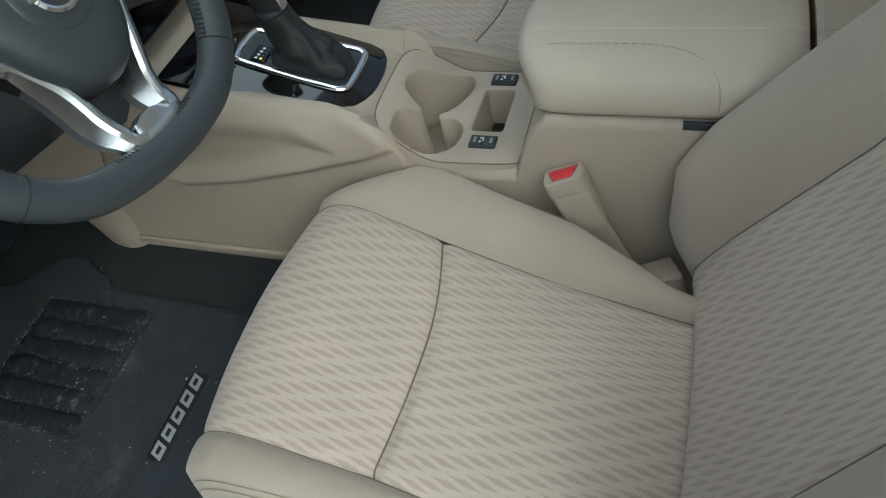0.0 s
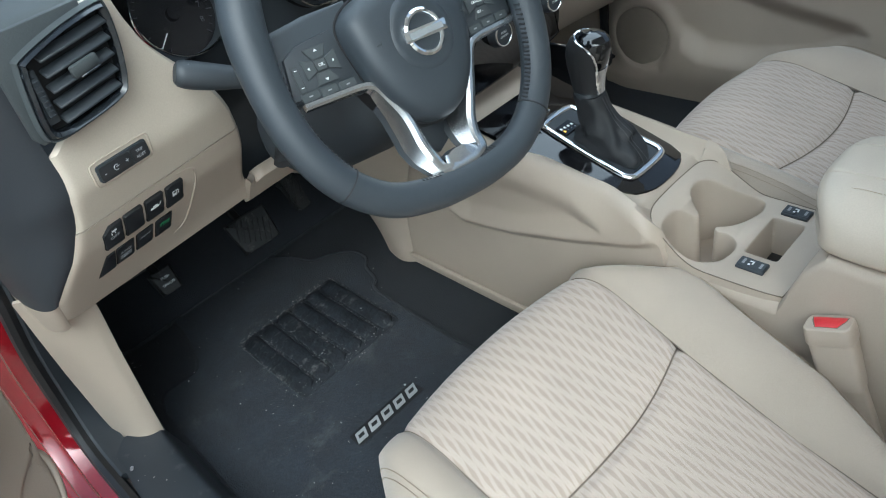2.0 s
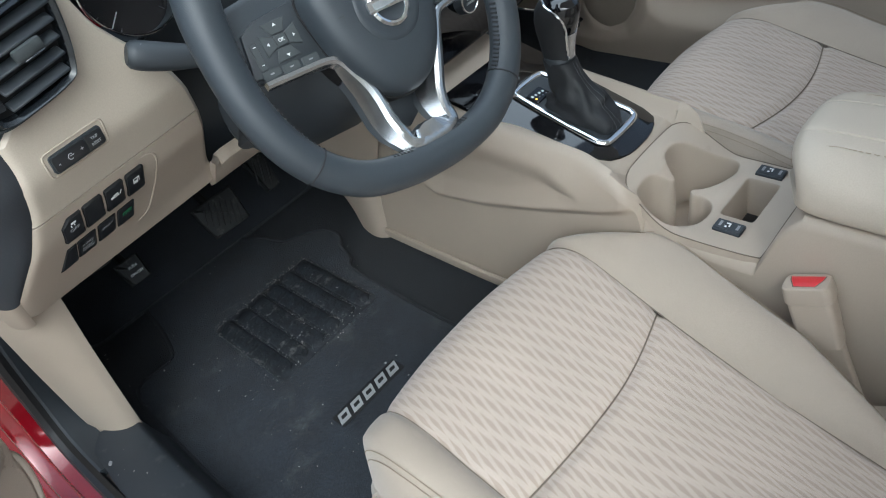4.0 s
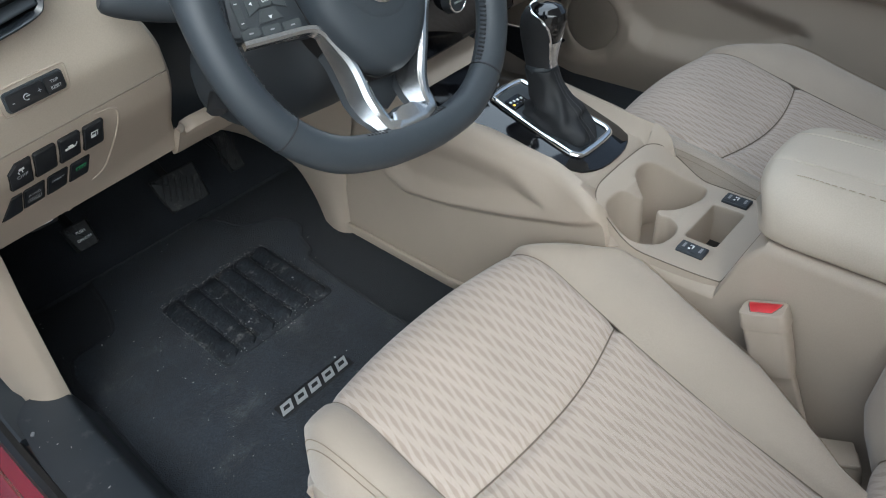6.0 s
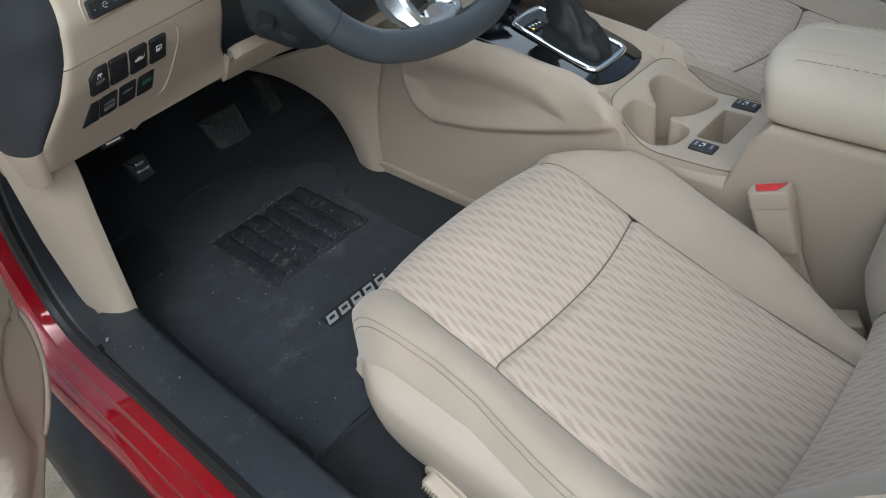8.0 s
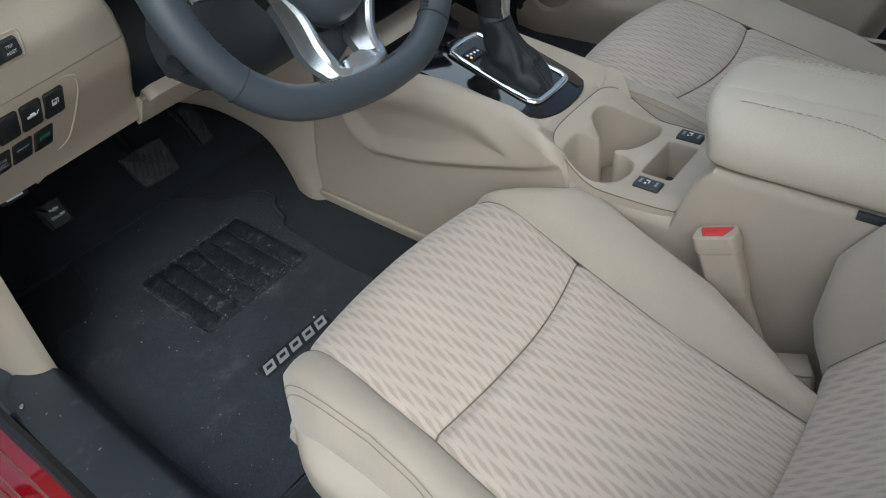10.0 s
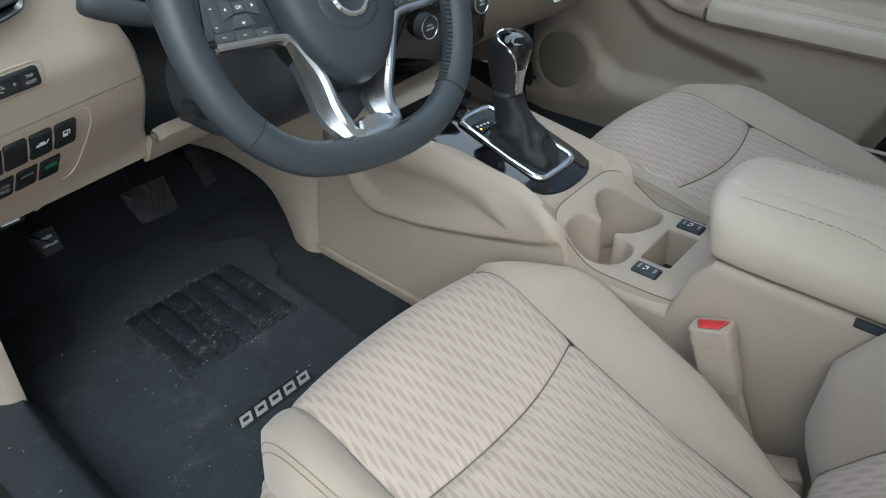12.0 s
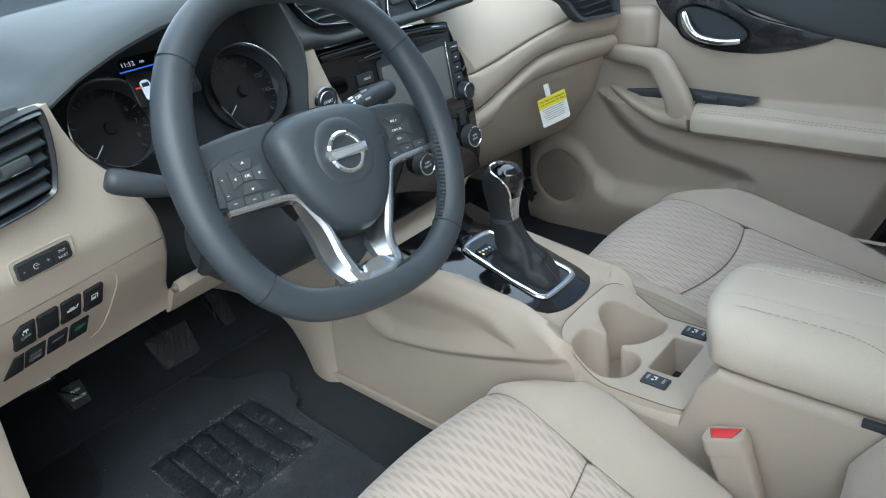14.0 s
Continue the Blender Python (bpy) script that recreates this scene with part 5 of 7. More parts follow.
def steering_wheel():
    w = empty("steering_wheel", WHEEL_M, "dark grey leather steering wheel with silver lower spokes", "steering wheel")
    n = 128
    pts = [rim_point(2 * math.pi * i / n) for i in range(n)]
    rad = []
    for i in range(n):
        a = math.degrees(2 * math.pi * i / n)
        bump = max(math.exp(-((a - c) / 14) ** 2) for c in (28, 152))
        rad.append(0.0188 + 0.0022 * bump)
    rings = []
    for i, p in enumerate(pts):
        d = (pts[(i + 1) % n] - pts[i - 1]).normalized()
        s = d.cross(Vector((0, 0, 1))).normalized()
        rings.append([p + s * (rad[i] * 0.98 * math.cos(t)) + Vector((0, 0, rad[i] * 0.92 * math.sin(t))) for t in [2 * math.pi * k / 18 for k in range(18)]])
    rim = part("rim", loft(rings, loop=True), LEATHER, w, "smooth and stitched dark leather rim")
    # leather joints round the rim and lacing along the inner edge of the grips
    for a in (134, 46, 212, 328):
        i = int(a / 360 * n)
        c = sum((Vector(v) for v in rings[i]), Vector()) / 18
        part("leather_joint", tube([c + (Vector(v) - c) * 1.012 for v in rings[i]], 0.0009, 5, closed=True, up=(0.3, 0.2, 1)), DARK_THREAD, rim)
    for lo, hi in ((328, 406), (134, 212), (244, 256), (284, 296)):
        bm = bmesh.new()
        k = int((hi - lo) * 0.5)
        for q in range(k):
            t = radians(lo + (hi - lo) * q / k)
            p, p2 = rim_point(t), rim_point(t + 0.012)
            inn = -p.normalized()
            base = p + inn * 0.0176 + Vector((0, 0, 0.005))
            tube([base + Vector((0, 0, 0.0035)) - inn * 0.0015, base + (p2 - p) - Vector((0, 0, 0.004))], 0.0015, 5, bm=bm)
        part("lacing", bm, DARK_THREAD, rim, "dark cross stitching")
    hub = mirrored([(0.0, 0.064), (0.035, 0.062), (0.060, 0.054), (0.075, 0.039), (0.075, 0.014), (0.068, -0.018), (0.054, -0.048), (0.034, -0.072), (0.015, -0.083), (0.0, -0.085)])
    hub = [(p.x, p.y) for p in smooth_path([(a, b, 0) for a, b in hub], 5, closed=True)]
    # domed airbag cover
    rings = []
    for f, z in ((1.0, -0.035), (1.0, 0.002), (0.985, 0.013), (0.95, 0.0215), (0.88, 0.0275), (0.75, 0.0315), (0.55, 0.034), (0.3, 0.0350), (0.05, 0.0352)):
        rings.append([(x * f, (y + 0.01) * f - 0.01, z) for x, y in hub])
    cover = part("airbag_cover", loft(rings), LEATHER, w, "dark grained airbag cover")
    part("cover_gap", prism([(x * 1.03, (y + 0.01) * 1.03 - 0.01) for x, y in hub], 0.030, 0.001, 1, z0=-0.0272), DEEP_BLACK, w, "dark gap round the cover")
    part("emblem", join(revolve([(0.0180, 0.0), (0.0180, 0.003), (0.0195, 0.0052), (0.0218, 0.0058), (0.0243, 0.004), (0.0249, 0.0)], 48, Matrix.Translation((0, 0.004, 0.0342))),
                        box(0.056, 0.0125, 0.006, (0, 0.004, 0.038), 0.002)), CHROME, cover, "round chrome emblem with a cross bar")
    part("emblem_boss", revolve([(0.0, 0.0005), (0.026, 0.0006), (0.031, 0.0018), (0.036, 0.0012), (0.041, -0.002), (0.043, -0.006)], 56, Matrix.Translation((0, 0.004, 0.0345))), LEATHER, cover, "raised disc round the emblem")
    part("emblem_bar_inlay", box(0.044, 0.0062, 0.0006, (0, 0.004, 0.0412), 0.0002, 1), GREY_INK, cover)
    for x, y in ((-0.055, 0.008), (0.058, 0.01), (0.0, -0.052)):
        part("embossed_mark", join(box(0.006, 0.0016, 0.0006, (x, y, 0.0333), 0.0002, 1), box(0.0016, 0.005, 0.0006, (x + 0.003, y, 0.0333), 0.0002, 1)), SOFT_BLACK, cover)
    for sg in (-1, 1):
        def mk(pts):
            pts = [(sg * x, y) for x, y in pts]
            return pts if sg > 0 else pts[::-1]
        up = 0.018 if sg < 0 else 0.006
        part("spoke", prism(mk([(0.05, 0.046 + up), (0.10, 0.046 + 0.95 * up), (0.138, 0.041 + 0.95 * up), (0.158, 0.03 + up), (0.160, -0.012), (0.10, -0.022), (0.05, -0.03)]), 0.020, 0.006, 3, m=Matrix.Translation((0, 0, -0.018))), LEATHER, w, "dark spoke")
        pod = part("switch_pod", prism(mk([(0.084, 0.042), (0.125, 0.038), (0.142, 0.030), (0.150, -0.010), (0.080, -0.019), (0.073, -0.010)]), 0.005, 0.002, 2, m=Matrix.Translation((0, 0, 0.001))), BLACK, w, "black switch pod")
        zt = 0.0055
        cx, cy = sg * 0.108, 0.014
        # four wedge keys round a small centre key
        for q in range(4):
            am = Matrix.Translation((cx, cy, zt)) @ pose(0, 0, 0, 0, 0, 90 * q) @ Matrix.Diagonal((1.55 if q % 2 == 0 else 1.2, 1.22, 1, 1))
            part("key", prism([(-0.0085, 0.0175 if q % 2 == 0 else 0.019), (-0.0045, 0.0062), (0.0045, 0.0062), (0.0085, 0.0175 if q % 2 == 0 else 0.019)][::-1], 0.0022, 0.0008, 1, m=am @ Matrix.Diagonal((1, 0.86, 1, 1))), SOFT_BLACK, pod)
            if sg < 0:
                part("key_mark", prism([(-0.0013, 0.0110), (0.0013, 0.0110), (0, 0.0132)], 0.0004, 0, 1, m=am @ Matrix.Translation((0, 0, 0.0022))), WHITE_INK, pod)
        part("key", box(0.0125, 0.0112, 0.003, (cx, cy, zt + 0.0012), 0.001, 1), SOFT_BLACK, pod)
        if sg < 0:
            text_part("OK", 0.0046, Matrix.Translation((cx, cy, zt + 0.0028)), WHITE_INK, pod)
            part("key", prism(rounded(0.0075, 0.026, 0.002, 2, -0.1365, 0.008), 0.0024, 0.0008, 1, z0=zt), SOFT_BLACK, pod)
            for dy, wv in ((0.017, 0.0026), (0.0, 0.0026)):
                part("key_mark", box(wv, 0.0007, 0.0004, (-0.1365, dy, zt + 0.0026), 0, 1), WHITE_INK, pod)
        else:
            for word, dy in (("RES +", 0.0115), ("CANCEL", 0.0), ("SET -", -0.0115)):
                text_part(word, 0.0042, Matrix.Translation((cx - 0.004, cy + dy, zt + 0.0028)), WHITE_INK, pod)
        for q in range(3):
            bx, by = sg * (0.089 + 0.0215 * q), -0.0125 + 0.0014 * q
            part("key", prism(rounded(0.0195, 0.0088, 0.002, 2, bx, by), 0.0026, 0.0008, 1, z0=zt - 0.001), SOFT_BLACK, pod)
            part("key_mark", box(0.0042, 0.0013, 0.0004, (bx, by, zt + 0.0017), 0, 1), GREY_INK, pod)
    # the hub lies deeper than the rim
    for ob in w.children:
        if ob is not rim:
            ob.location.z -= 0.016
    # silver lower spokes: one ridged bar that runs along the pods, down into a V and round its foot
    # crest x, crest y, inner reach, outer reach, depth, height
    half = [(0.146, -0.0165, 0.0, 0.0030, 0.008, -0.008), (0.110, -0.0180, 0.0, 0.0034, 0.008, -0.006), (0.082, -0.0195, 0.0, 0.004, 0.010, -0.004), (0.068, -0.0250, 0.002, 0.006, 0.012, -0.003),
            (0.057, -0.0420, 0.008, 0.010, 0.018, -0.003), (0.046, -0.0660, 0.016, 0.013, 0.024, -0.003), (0.037, -0.0950, 0.018, 0.013, 0.024, -0.003), (0.0315, -0.1160, 0.015, 0.013, 0.016, 0.001),
            (0.0290, -0.1290, 0.012, 0.009, 0.008, 0.006), (0.019, -0.1355, 0.014, 0.006, 0.006, 0.008), (0.007, -0.1370, 0.018, 0.006, 0.005, 0.008)]
    way = [(-r[0], *r[1:]) for r in half] + half[::-1]
    crest = smooth_path([(a, b, 0) for a, b, *_ in way], 4)
    rings = []
    for k, p in enumerate(crest):
        f = k / (len(crest) - 1) * (len(way) - 1)
        i = min(int(f), len(way) - 2)
        ri, ro, dep, top = (mixv(way[i][q], way[i + 1][q], f - i) for q in (2, 3, 4, 5))
        d = (crest[min(k + 1, len(crest) - 1)] - crest[max(k - 1, 0)]).normalized()
        out = Vector((d.y, -d.x, 0))
        p = p + Vector((0.004 - 0.009 * ease((-0.055 - p.y) / 0.06), 0, 0))
        rings.append([p - out * (ri + 0.0012) + Vector((0, 0, top - dep)), p - out * (0.20 * ri + 0.0026) + Vector((0, 0, top - 0.10 * dep)), p - out * 0.0020 + Vector((0, 0, top)), p + out * 0.0016 + Vector((0, 0, top)),
                      p + out * (0.24 * ro + 0.0034) + Vector((0, 0, top - 0.10 * dep)), p + out * (ro + 0.0028) + Vector((0, 0, top - 0.74 * dep))])
    spokes = part("lower_spokes", loft(rings), SILVER, w, "satin silver ridged lower spokes that meet in a foot")
    spokes.data.set_sharp_from_angle(angle=radians(16))
    under = [[v + Vector((0, 0, -0.014)) + (v - (r[0] + r[-1]) / 2) * -0.06 for v in r] for r in rings[16:-16]]
    part("spoke_edge", loft(under), BLACK, w, "black spoke backing")
    part("spoke_backing", prism(mirrored([(0.0, -0.05), (0.045, -0.05), (0.028, -0.105), (0.0, -0.120)]), 0.014, 0.003, 2, m=Matrix.Translation((0, 0, -0.050))), BLACK, w)
    return w


steering_wheel()


def column():
    c = empty("steering_column", (-0.333, 0.33, 0.99), "black plastic steering column shroud with two stalks", "steering column")
    c.matrix_world = Matrix()
    ring = lambda r, z, sy, dy: [WHEEL_M @ Vector((r * math.cos(a), r * sy * math.sin(a) + dy, z)) for a in [2 * math.pi * i / 28 for i in range(28)]]
    part("shroud", loft([ring(0.055, -0.035, 0.9, 0), ring(0.072, -0.045, 0.9, -0.004), ring(0.085, -0.08, 0.85, -0.012), ring(0.095, -0.14, 0.85, -0.02), ring(0.10, -0.26, 0.8, -0.03)]), BLACK, c, "black column shroud")
    part("lower_shroud", box(0.16, 0.11, 0.09, (-0.345, 0.445, 0.905), 0.03, 4), BLACK, c)
    part("tilt_lever", tube(smooth_path([(-0.40, 0.45, 0.925), (-0.428, 0.412, 0.916), (-0.450, 0.385, 0.911)], 5), [0.011] * 5 + [0.013] * 5 + [0.010], 10, flat=0.5), DEEP_BLACK, c, "black tilt lever")
    left = smooth_path([(-0.40, 0.345, 1.020), (-0.46, 0.362, 1.036), (-0.50, 0.372, 1.053), (-0.528, 0.380, 1.068)], 6)
    st = part("light_stalk", tube(left, [0.0085, 0.009, 0.0095, 0.010, 0.0105, 0.011, 0.0115, 0.012, 0.0125, 0.0132, 0.0138, 0.0142, 0.0146, 0.0148, 0.0150, 0.0150, 0.0146, 0.0135, 0.010], 16), BLACK, c, "black light stalk")
    d = (Vector((-0.50, 0.372, 1.05)) - Vector((-0.53, 0.380, 1.066))).normalized()
    up = Vector((0.1, -0.75, 0.62))
    for k, words in ((0.014, "AUTO"), (0.040, "OFF")):
        p = Vector((-0.526, 0.380, 1.067)) + d * k
        m = axes(p, d, up.cross(d))
        m.translation = p + m.to_3x3() @ Vector((0, 0.002, 0.0151 - k * 0.055))
        text_part(words, 0.0044, m, GREY_INK, st)
    right = smooth_path([(-0.255, 0.36, 1.03), (-0.20, 0.375, 1.040), (-0.135, 0.382, 1.045), (-0.084, 0.388, 1.046)], 6)
    st = part("wiper_stalk", tube(right, [0.0085, 0.009, 0.0095, 0.010, 0.0105, 0.011, 0.0115, 0.012, 0.0125, 0.0132, 0.0138, 0.0142, 0.0146, 0.0148, 0.0150, 0.0150, 0.0146, 0.0135, 0.010], 16), BLACK, c, "black wiper stalk")
    d = (right[-1] - right[6]).normalized()
    for k, words in ((0.014, "OFF"),):
        p = right[8] + d * k
        m = axes(p, d, up.cross(d))
        m.translation = p + m.to_3x3() @ Vector((0, 0.004, 0.0145))
        text_part(words, 0.0075, m, WHITE_INK, st)
        for q in range(4):
            part("stalk_mark", box(0.003 + 0.0018 * q, 0.0026, 0.0006, (-0.014, -0.0095 + 0.0046 * q, 0), 0, 1, m=m), WHITE_INK, st)
        for qx, qy, qw in ((0.013, -0.008, 0.011), (0.0155, 0.0045, 0.012)):
            part("stalk_mark", box(qw, 0.003, 0.0006, (qx, qy, 0), 0, 1, m=m), GREY_INK, st)


column()


# ---- centre console ----
CX = 0.003
CON = empty("centre_console", (CX, 0, 0), "beige centre console with gloss black shift panel", "centre console")
PAD = [(0.080, 0.672), (0.125, 0.652), (0.224, 0.625), (0.35, 0.597), (0.464, 0.581), (0.51, 0.60), (0.53, 0.65), (0.53, 0.85), (0.08, 0.85), (0.077, 0.72)]
POCKET = [(0.515, 0.67), (0.496, 0.628), (0.442, 0.601), (0.318, 0.616), (0.20, 0.655), (0.178, 0.669), (0.228, 0.704), (0.331, 0.715), (0.467, 0.698)]


def inside(poly, x, y):
    """Signed distance to a closed outline: plus inside."""
    d, c = 9.0, False
    for (ax, ay), (bx, by) in zip(poly, poly[1:] + poly[:1]):
        ex, ey = bx - ax, by - ay
        t = max(0, min(1, ((x - ax) * ex + (y - ay) * ey) / (ex * ex + ey * ey)))
        d = min(d, math.hypot(x - ax - t * ex, y - ay - t * ey))
        if (ay > y) != (by > y) and x < ax + (y - ay) / (by - ay) * ex:
            c = not c
    return d if c else -d


def panel_z(y):
    return 0.703 + 0.268 * (y - 0.165)


def rim_z(y):
    """Height of the console's shoulders: a round nose rises from the deck beside the cup holders."""
    t = max(0.0, min(1.0, (y - 0.072) / 0.050))
    top = curve_at([(0.0, 0.716), (0.10, 0.716), (0.14, 0.725), (0.18, 0.733), (0.28, 0.745), (0.40, 0.762), (0.55, 0.79), (0.7, 0.80)], y)
    return 0.642 + (top - 0.642) * math.sqrt(1 - (1 - t) ** 2.2)


def far(x):
    """The passenger side of the console is a little narrower."""
    return x if x < 0.060 else 0.060 + (x - 0.060) * 0.62


def side_x(y, z):
    w = 0.113 + 0.010 * ease((0.6 - z) / 0.2) + 0.012 * ease((y - 0.1) / 0.3)
    p = inside(PAD, y, z)
    q = inside(POCKET, y, z)
    return w + 0.013 * ease((p + 0.006) / 0.018) * ease((y - 0.068) / 0.035) - 0.013 * ease((q + 0.014) / 0.046)


PLATE = [(-0.2, 0.100), (-0.072, 0.103), (-0.03, 0.107), (0.03, 0.108), (0.06, 0.107), (0.093, 0.100), (0.108, 0.088), (0.119, 0.066), (0.122, 0.008)]


def deck_z(y):
    """The cup holder deck, which climbs towards the shift panel."""
    return 0.6475 + 0.048 * ease((y - 0.02) / 0.10)


def panel_half(y):
    return curve_at([(0.132, 0.0), (0.134, 0.028), (0.139, 0.046), (0.149, 0.063), (0.17, 0.075), (0.22, 0.083), (0.29, 0.093), (0.345, 0.105), (0.5, 0.11)], y)


def console():
    rings = []
    for y in span(-0.085, 0.66, 300):
        zr = rim_z(y)
        soft = 0.014 * ease((y - 0.10) / 0.08)
        half = []
        for k in range(100):
            z = mixv(0.40, zr - 0.016, k / 99)
            half.append((side_x(y, z) - soft * max(0, 1 - (zr - 0.016 - z) / 0.045) ** 2, z))
        w = half[-1][0]
        xi = curve_at(PLATE, y) - 0.008
        if y < 0.120:
            zi = deck_z(y) - 0.0065
            slope = [(mixv(w - 0.013, xi, f), mixv(max(zr, zi), zi, ease(f))) for f in (0.0, 0.15, 0.35, 0.6, 0.85, 1.0)]
            half += [(w - 0.005, zr - 0.006)] + slope + [(max(0.0, xi - 0.002), 0.56), (0.0, 0.56)]
        else:
            zi = mixv(deck_z(y) - 0.0065, panel_z(y) + 0.004, ease((y - 0.120) / 0.016))
            half += [(w - 0.005, zr - 0.006), (w - 0.013, zr - 0.001), (w - 0.022, zr), (w - 0.030, mixv(zr, zi, 0.35)), (w - 0.038, mixv(zr, zi, 0.85)), (w - 0.044, zi), (w - 0.055, zi), (w - 0.07, zi), (0.0, zi)]
        rings.append([(-a, y, b) for a, b in half] + [(far(a), y, b) for a, b in half[::-1]])
    bm = loft(rings)
    bmesh.ops.remove_doubles(bm, verts=bm.verts, dist=1e-5)
    part("console_body", bm, BEIGE, CON, "beige plastic console body")
    foot = [(-side_x(y, 0.44) - 0.006, y, 0.432 - 0.006 * ease((0.2 - y) / 0.3)) for y in span(-0.05, 0.645, 40)]
    part("foot_flange", tube(foot, 0.0055, 8, flat=1.5), BEIGE, CON, "beige flange along the carpet")
    # beige hip that flares from the console up under the dash
    a = smooth_path([(-0.130, 0.650, 0.40), (-0.128, 0.645, 0.50), (-0.126, 0.620, 0.60), (-0.138, 0.57, 0.69), (-0.160, 0.53, 0.78)], 5)
    b = smooth_path([(-0.135, 0.722, 0.40), (-0.140, 0.738, 0.48), (-0.165, 0.75, 0.565), (-0.23, 0.775, 0.65), (-0.31, 0.77, 0.71)], 5)
    for sg in (1, -1):
        def hip(u, i):
            p = a[i].lerp(b[i], u)
            bow = 0.010 * math.sin(u * math.pi)
            return (sg * (p.x - bow), p.y - bow, p.z)
        part("console_hip", sheet(hip, span(0, 1, 12), list(range(len(a))), 0.006), BEIGE, CON, "beige flared front cheek")
    # storage box
    rings = []
    for y in span(-0.62, -0.085, 24):
        t = ease((-0.085 - y) / 0.035)
        w, zr = 0.113, 0.642 + 0.093 * t
        half = [(w + 0.010, 0.40), (w + 0.006, 0.50), (w, 0.60), (w, zr - 0.014), (w - 0.003, zr - 0.005), (w - 0.008, zr - 0.001), (w - 0.012, zr)]
        rings.append([(-p, y, q) for p, q in half] + [(p, y, q) for p, q in half[::-1]])
    part("storage_box", loft(rings), BEIGE, CON, "beige storage box under the armrest")
    part("lid_gap", box(0.196, 0.30, 0.006, (0, -0.28, 0.7365), 0.001), BLACK, CON)
    part("latch_recess", box(0.006, 0.05, 0.010, (-0.110, -0.312, 0.7315), 0.001), BLACK, CON)
    # armrest lid: a padded loaf with two seams
    def lid_ring(yy, e, bow=0.0):
        w = 0.110 * mixv(0.80, 1, e)
        h = mixv(0.040, 0.069, e)
        prof = [(0.0, 1.0), (0.12, 1.0), (0.25, 0.99), (0.295, 0.975), (0.31, 0.945), (0.325, 0.968), (0.45, 0.945), (0.62, 0.88), (0.78, 0.76), (0.90, 0.60), (0.965, 0.42), (0.995, 0.25), (1.0, 0.12), (0.985, 0.04), (0.95, 0.0), (0.5, 0.0)]
        half = [(p * w, yy - bow * p ** 3, mixv(0.7385, 0.744, 1 - e) + q * h) for p, q in prof]
        return [(-x, y, z) for x, y, z in half[::-1]] + half[1:]
    ys = [-0.085, -0.0865, -0.090, -0.097, -0.108, -0.125, -0.15, -0.2, -0.25, -0.30, -0.35, -0.39, -0.40, -0.405]
    es = [0.0, 0.25, 0.52, 0.76, 0.90, 0.97, 1, 1, 1, 1, 1, 0.97, 0.85, 0.6]
    lid = part("armrest_lid", loft([lid_ring(a, b, 0.028 * ease((a + 0.20) / 0.10)) for a, b in zip(ys, es)]), BEIGE_SOFT, CON, "beige padded armrest lid")
    part("lid_hinge", loft([lid_ring(a, b) for a, b in zip((-0.412, -0.418, -0.45, -0.49, -0.51), (0.55, 0.85, 0.95, 0.85, 0.4))]), BEIGE, CON, "beige hinge cover")
    for sg in (-1, 1):
        path = smooth_path([(sg * 0.056, -0.108, 0.790), (sg * 0.057, -0.13, 0.8005), (sg * 0.058, -0.16, 0.8025), (sg * 0.060, -0.25, 0.8022), (sg * 0.072, -0.295, 0.7965), (sg * 0.092, -0.316, 0.785), (sg * 0.1055, -0.322, 0.768), (sg * 0.1102, -0.322, 0.750)], 10)
        part("stitching", stitches(path, (sg * 0.0006, 0, 0.0006)), THREAD, lid, "tan stitching")
    # shift panel, ring and boot
    m = axes((0, 0.165, 0.703), (1, 0, 0), (0, 1, 0.268))
    k = math.hypot(1, 0.268)
    left = [(-panel_half(y), (y - 0.165) * k) for y in (0.133, 0.135, 0.140, 0.149, 0.17, 0.20, 0.24, 0.29, 0.345, 0.42)]
    out = [p for p in left[::-1]] + [(far(-x), y) for x, y in left]
    panel = part("shift_panel", prism(out, 0.007, 0.003, 2, m=m), GLOSS, CON, "gloss black shift panel")
    ring = [(-0.037, 0.155), (-0.041, 0.10), (-0.045, 0.03), (-0.043, 0.012), (-0.03, 0.004), (0.03, 0.004), (0.043, 0.012), (0.045, 0.03), (0.041, 0.10), (0.037, 0.155), (0.028, 0.172), (-0.028, 0.172)]
    ring = smooth_path([(x, y * k, 0.010) for x, y in ring], 5, closed=True)
    part("shift_surround", tube(ring, 0.0058, 10, closed=True, flat=0.75, m=m), CHROME, panel, "bright chrome ring round the lever")
    part("shift_floor", prism([(p.x, p.y) for p in ring], 0.004, 0.001, 1, m=m @ Matrix.Translation((0, 0, 0.006))), BLACK, panel)
    part("gate_display", prism(rounded(0.034, 0.024, 0.003, cx=-0.014, cy=0.145), 0.004, 0.001, 1, m=m @ Matrix.Translation((0, 0, 0.009))), GLOSS, panel, "small shift position window")
    for i in range(4):
        part("shift_mark", box(0.0042, 0.0045, 0.0006, (-0.026 + i * 0.0075, 0.148 - 0.001 * i, 0.0133), 0.0003, 1, m=m), WHITE_INK, panel)
        if i:
            part("shift_dot", box(0.002, 0.002, 0.0006, (-0.026 + i * 0.0075, 0.141 - 0.001 * i, 0.0133), 0.0003, 1, m=m), GREY_INK, panel)
    part("shift_lamp", box(0.0035, 0.0035, 0.0008, (-0.026, 0.1405, 0.0133), 0.0003, 1, m=m), AMBER, panel, "lit amber position lamp")
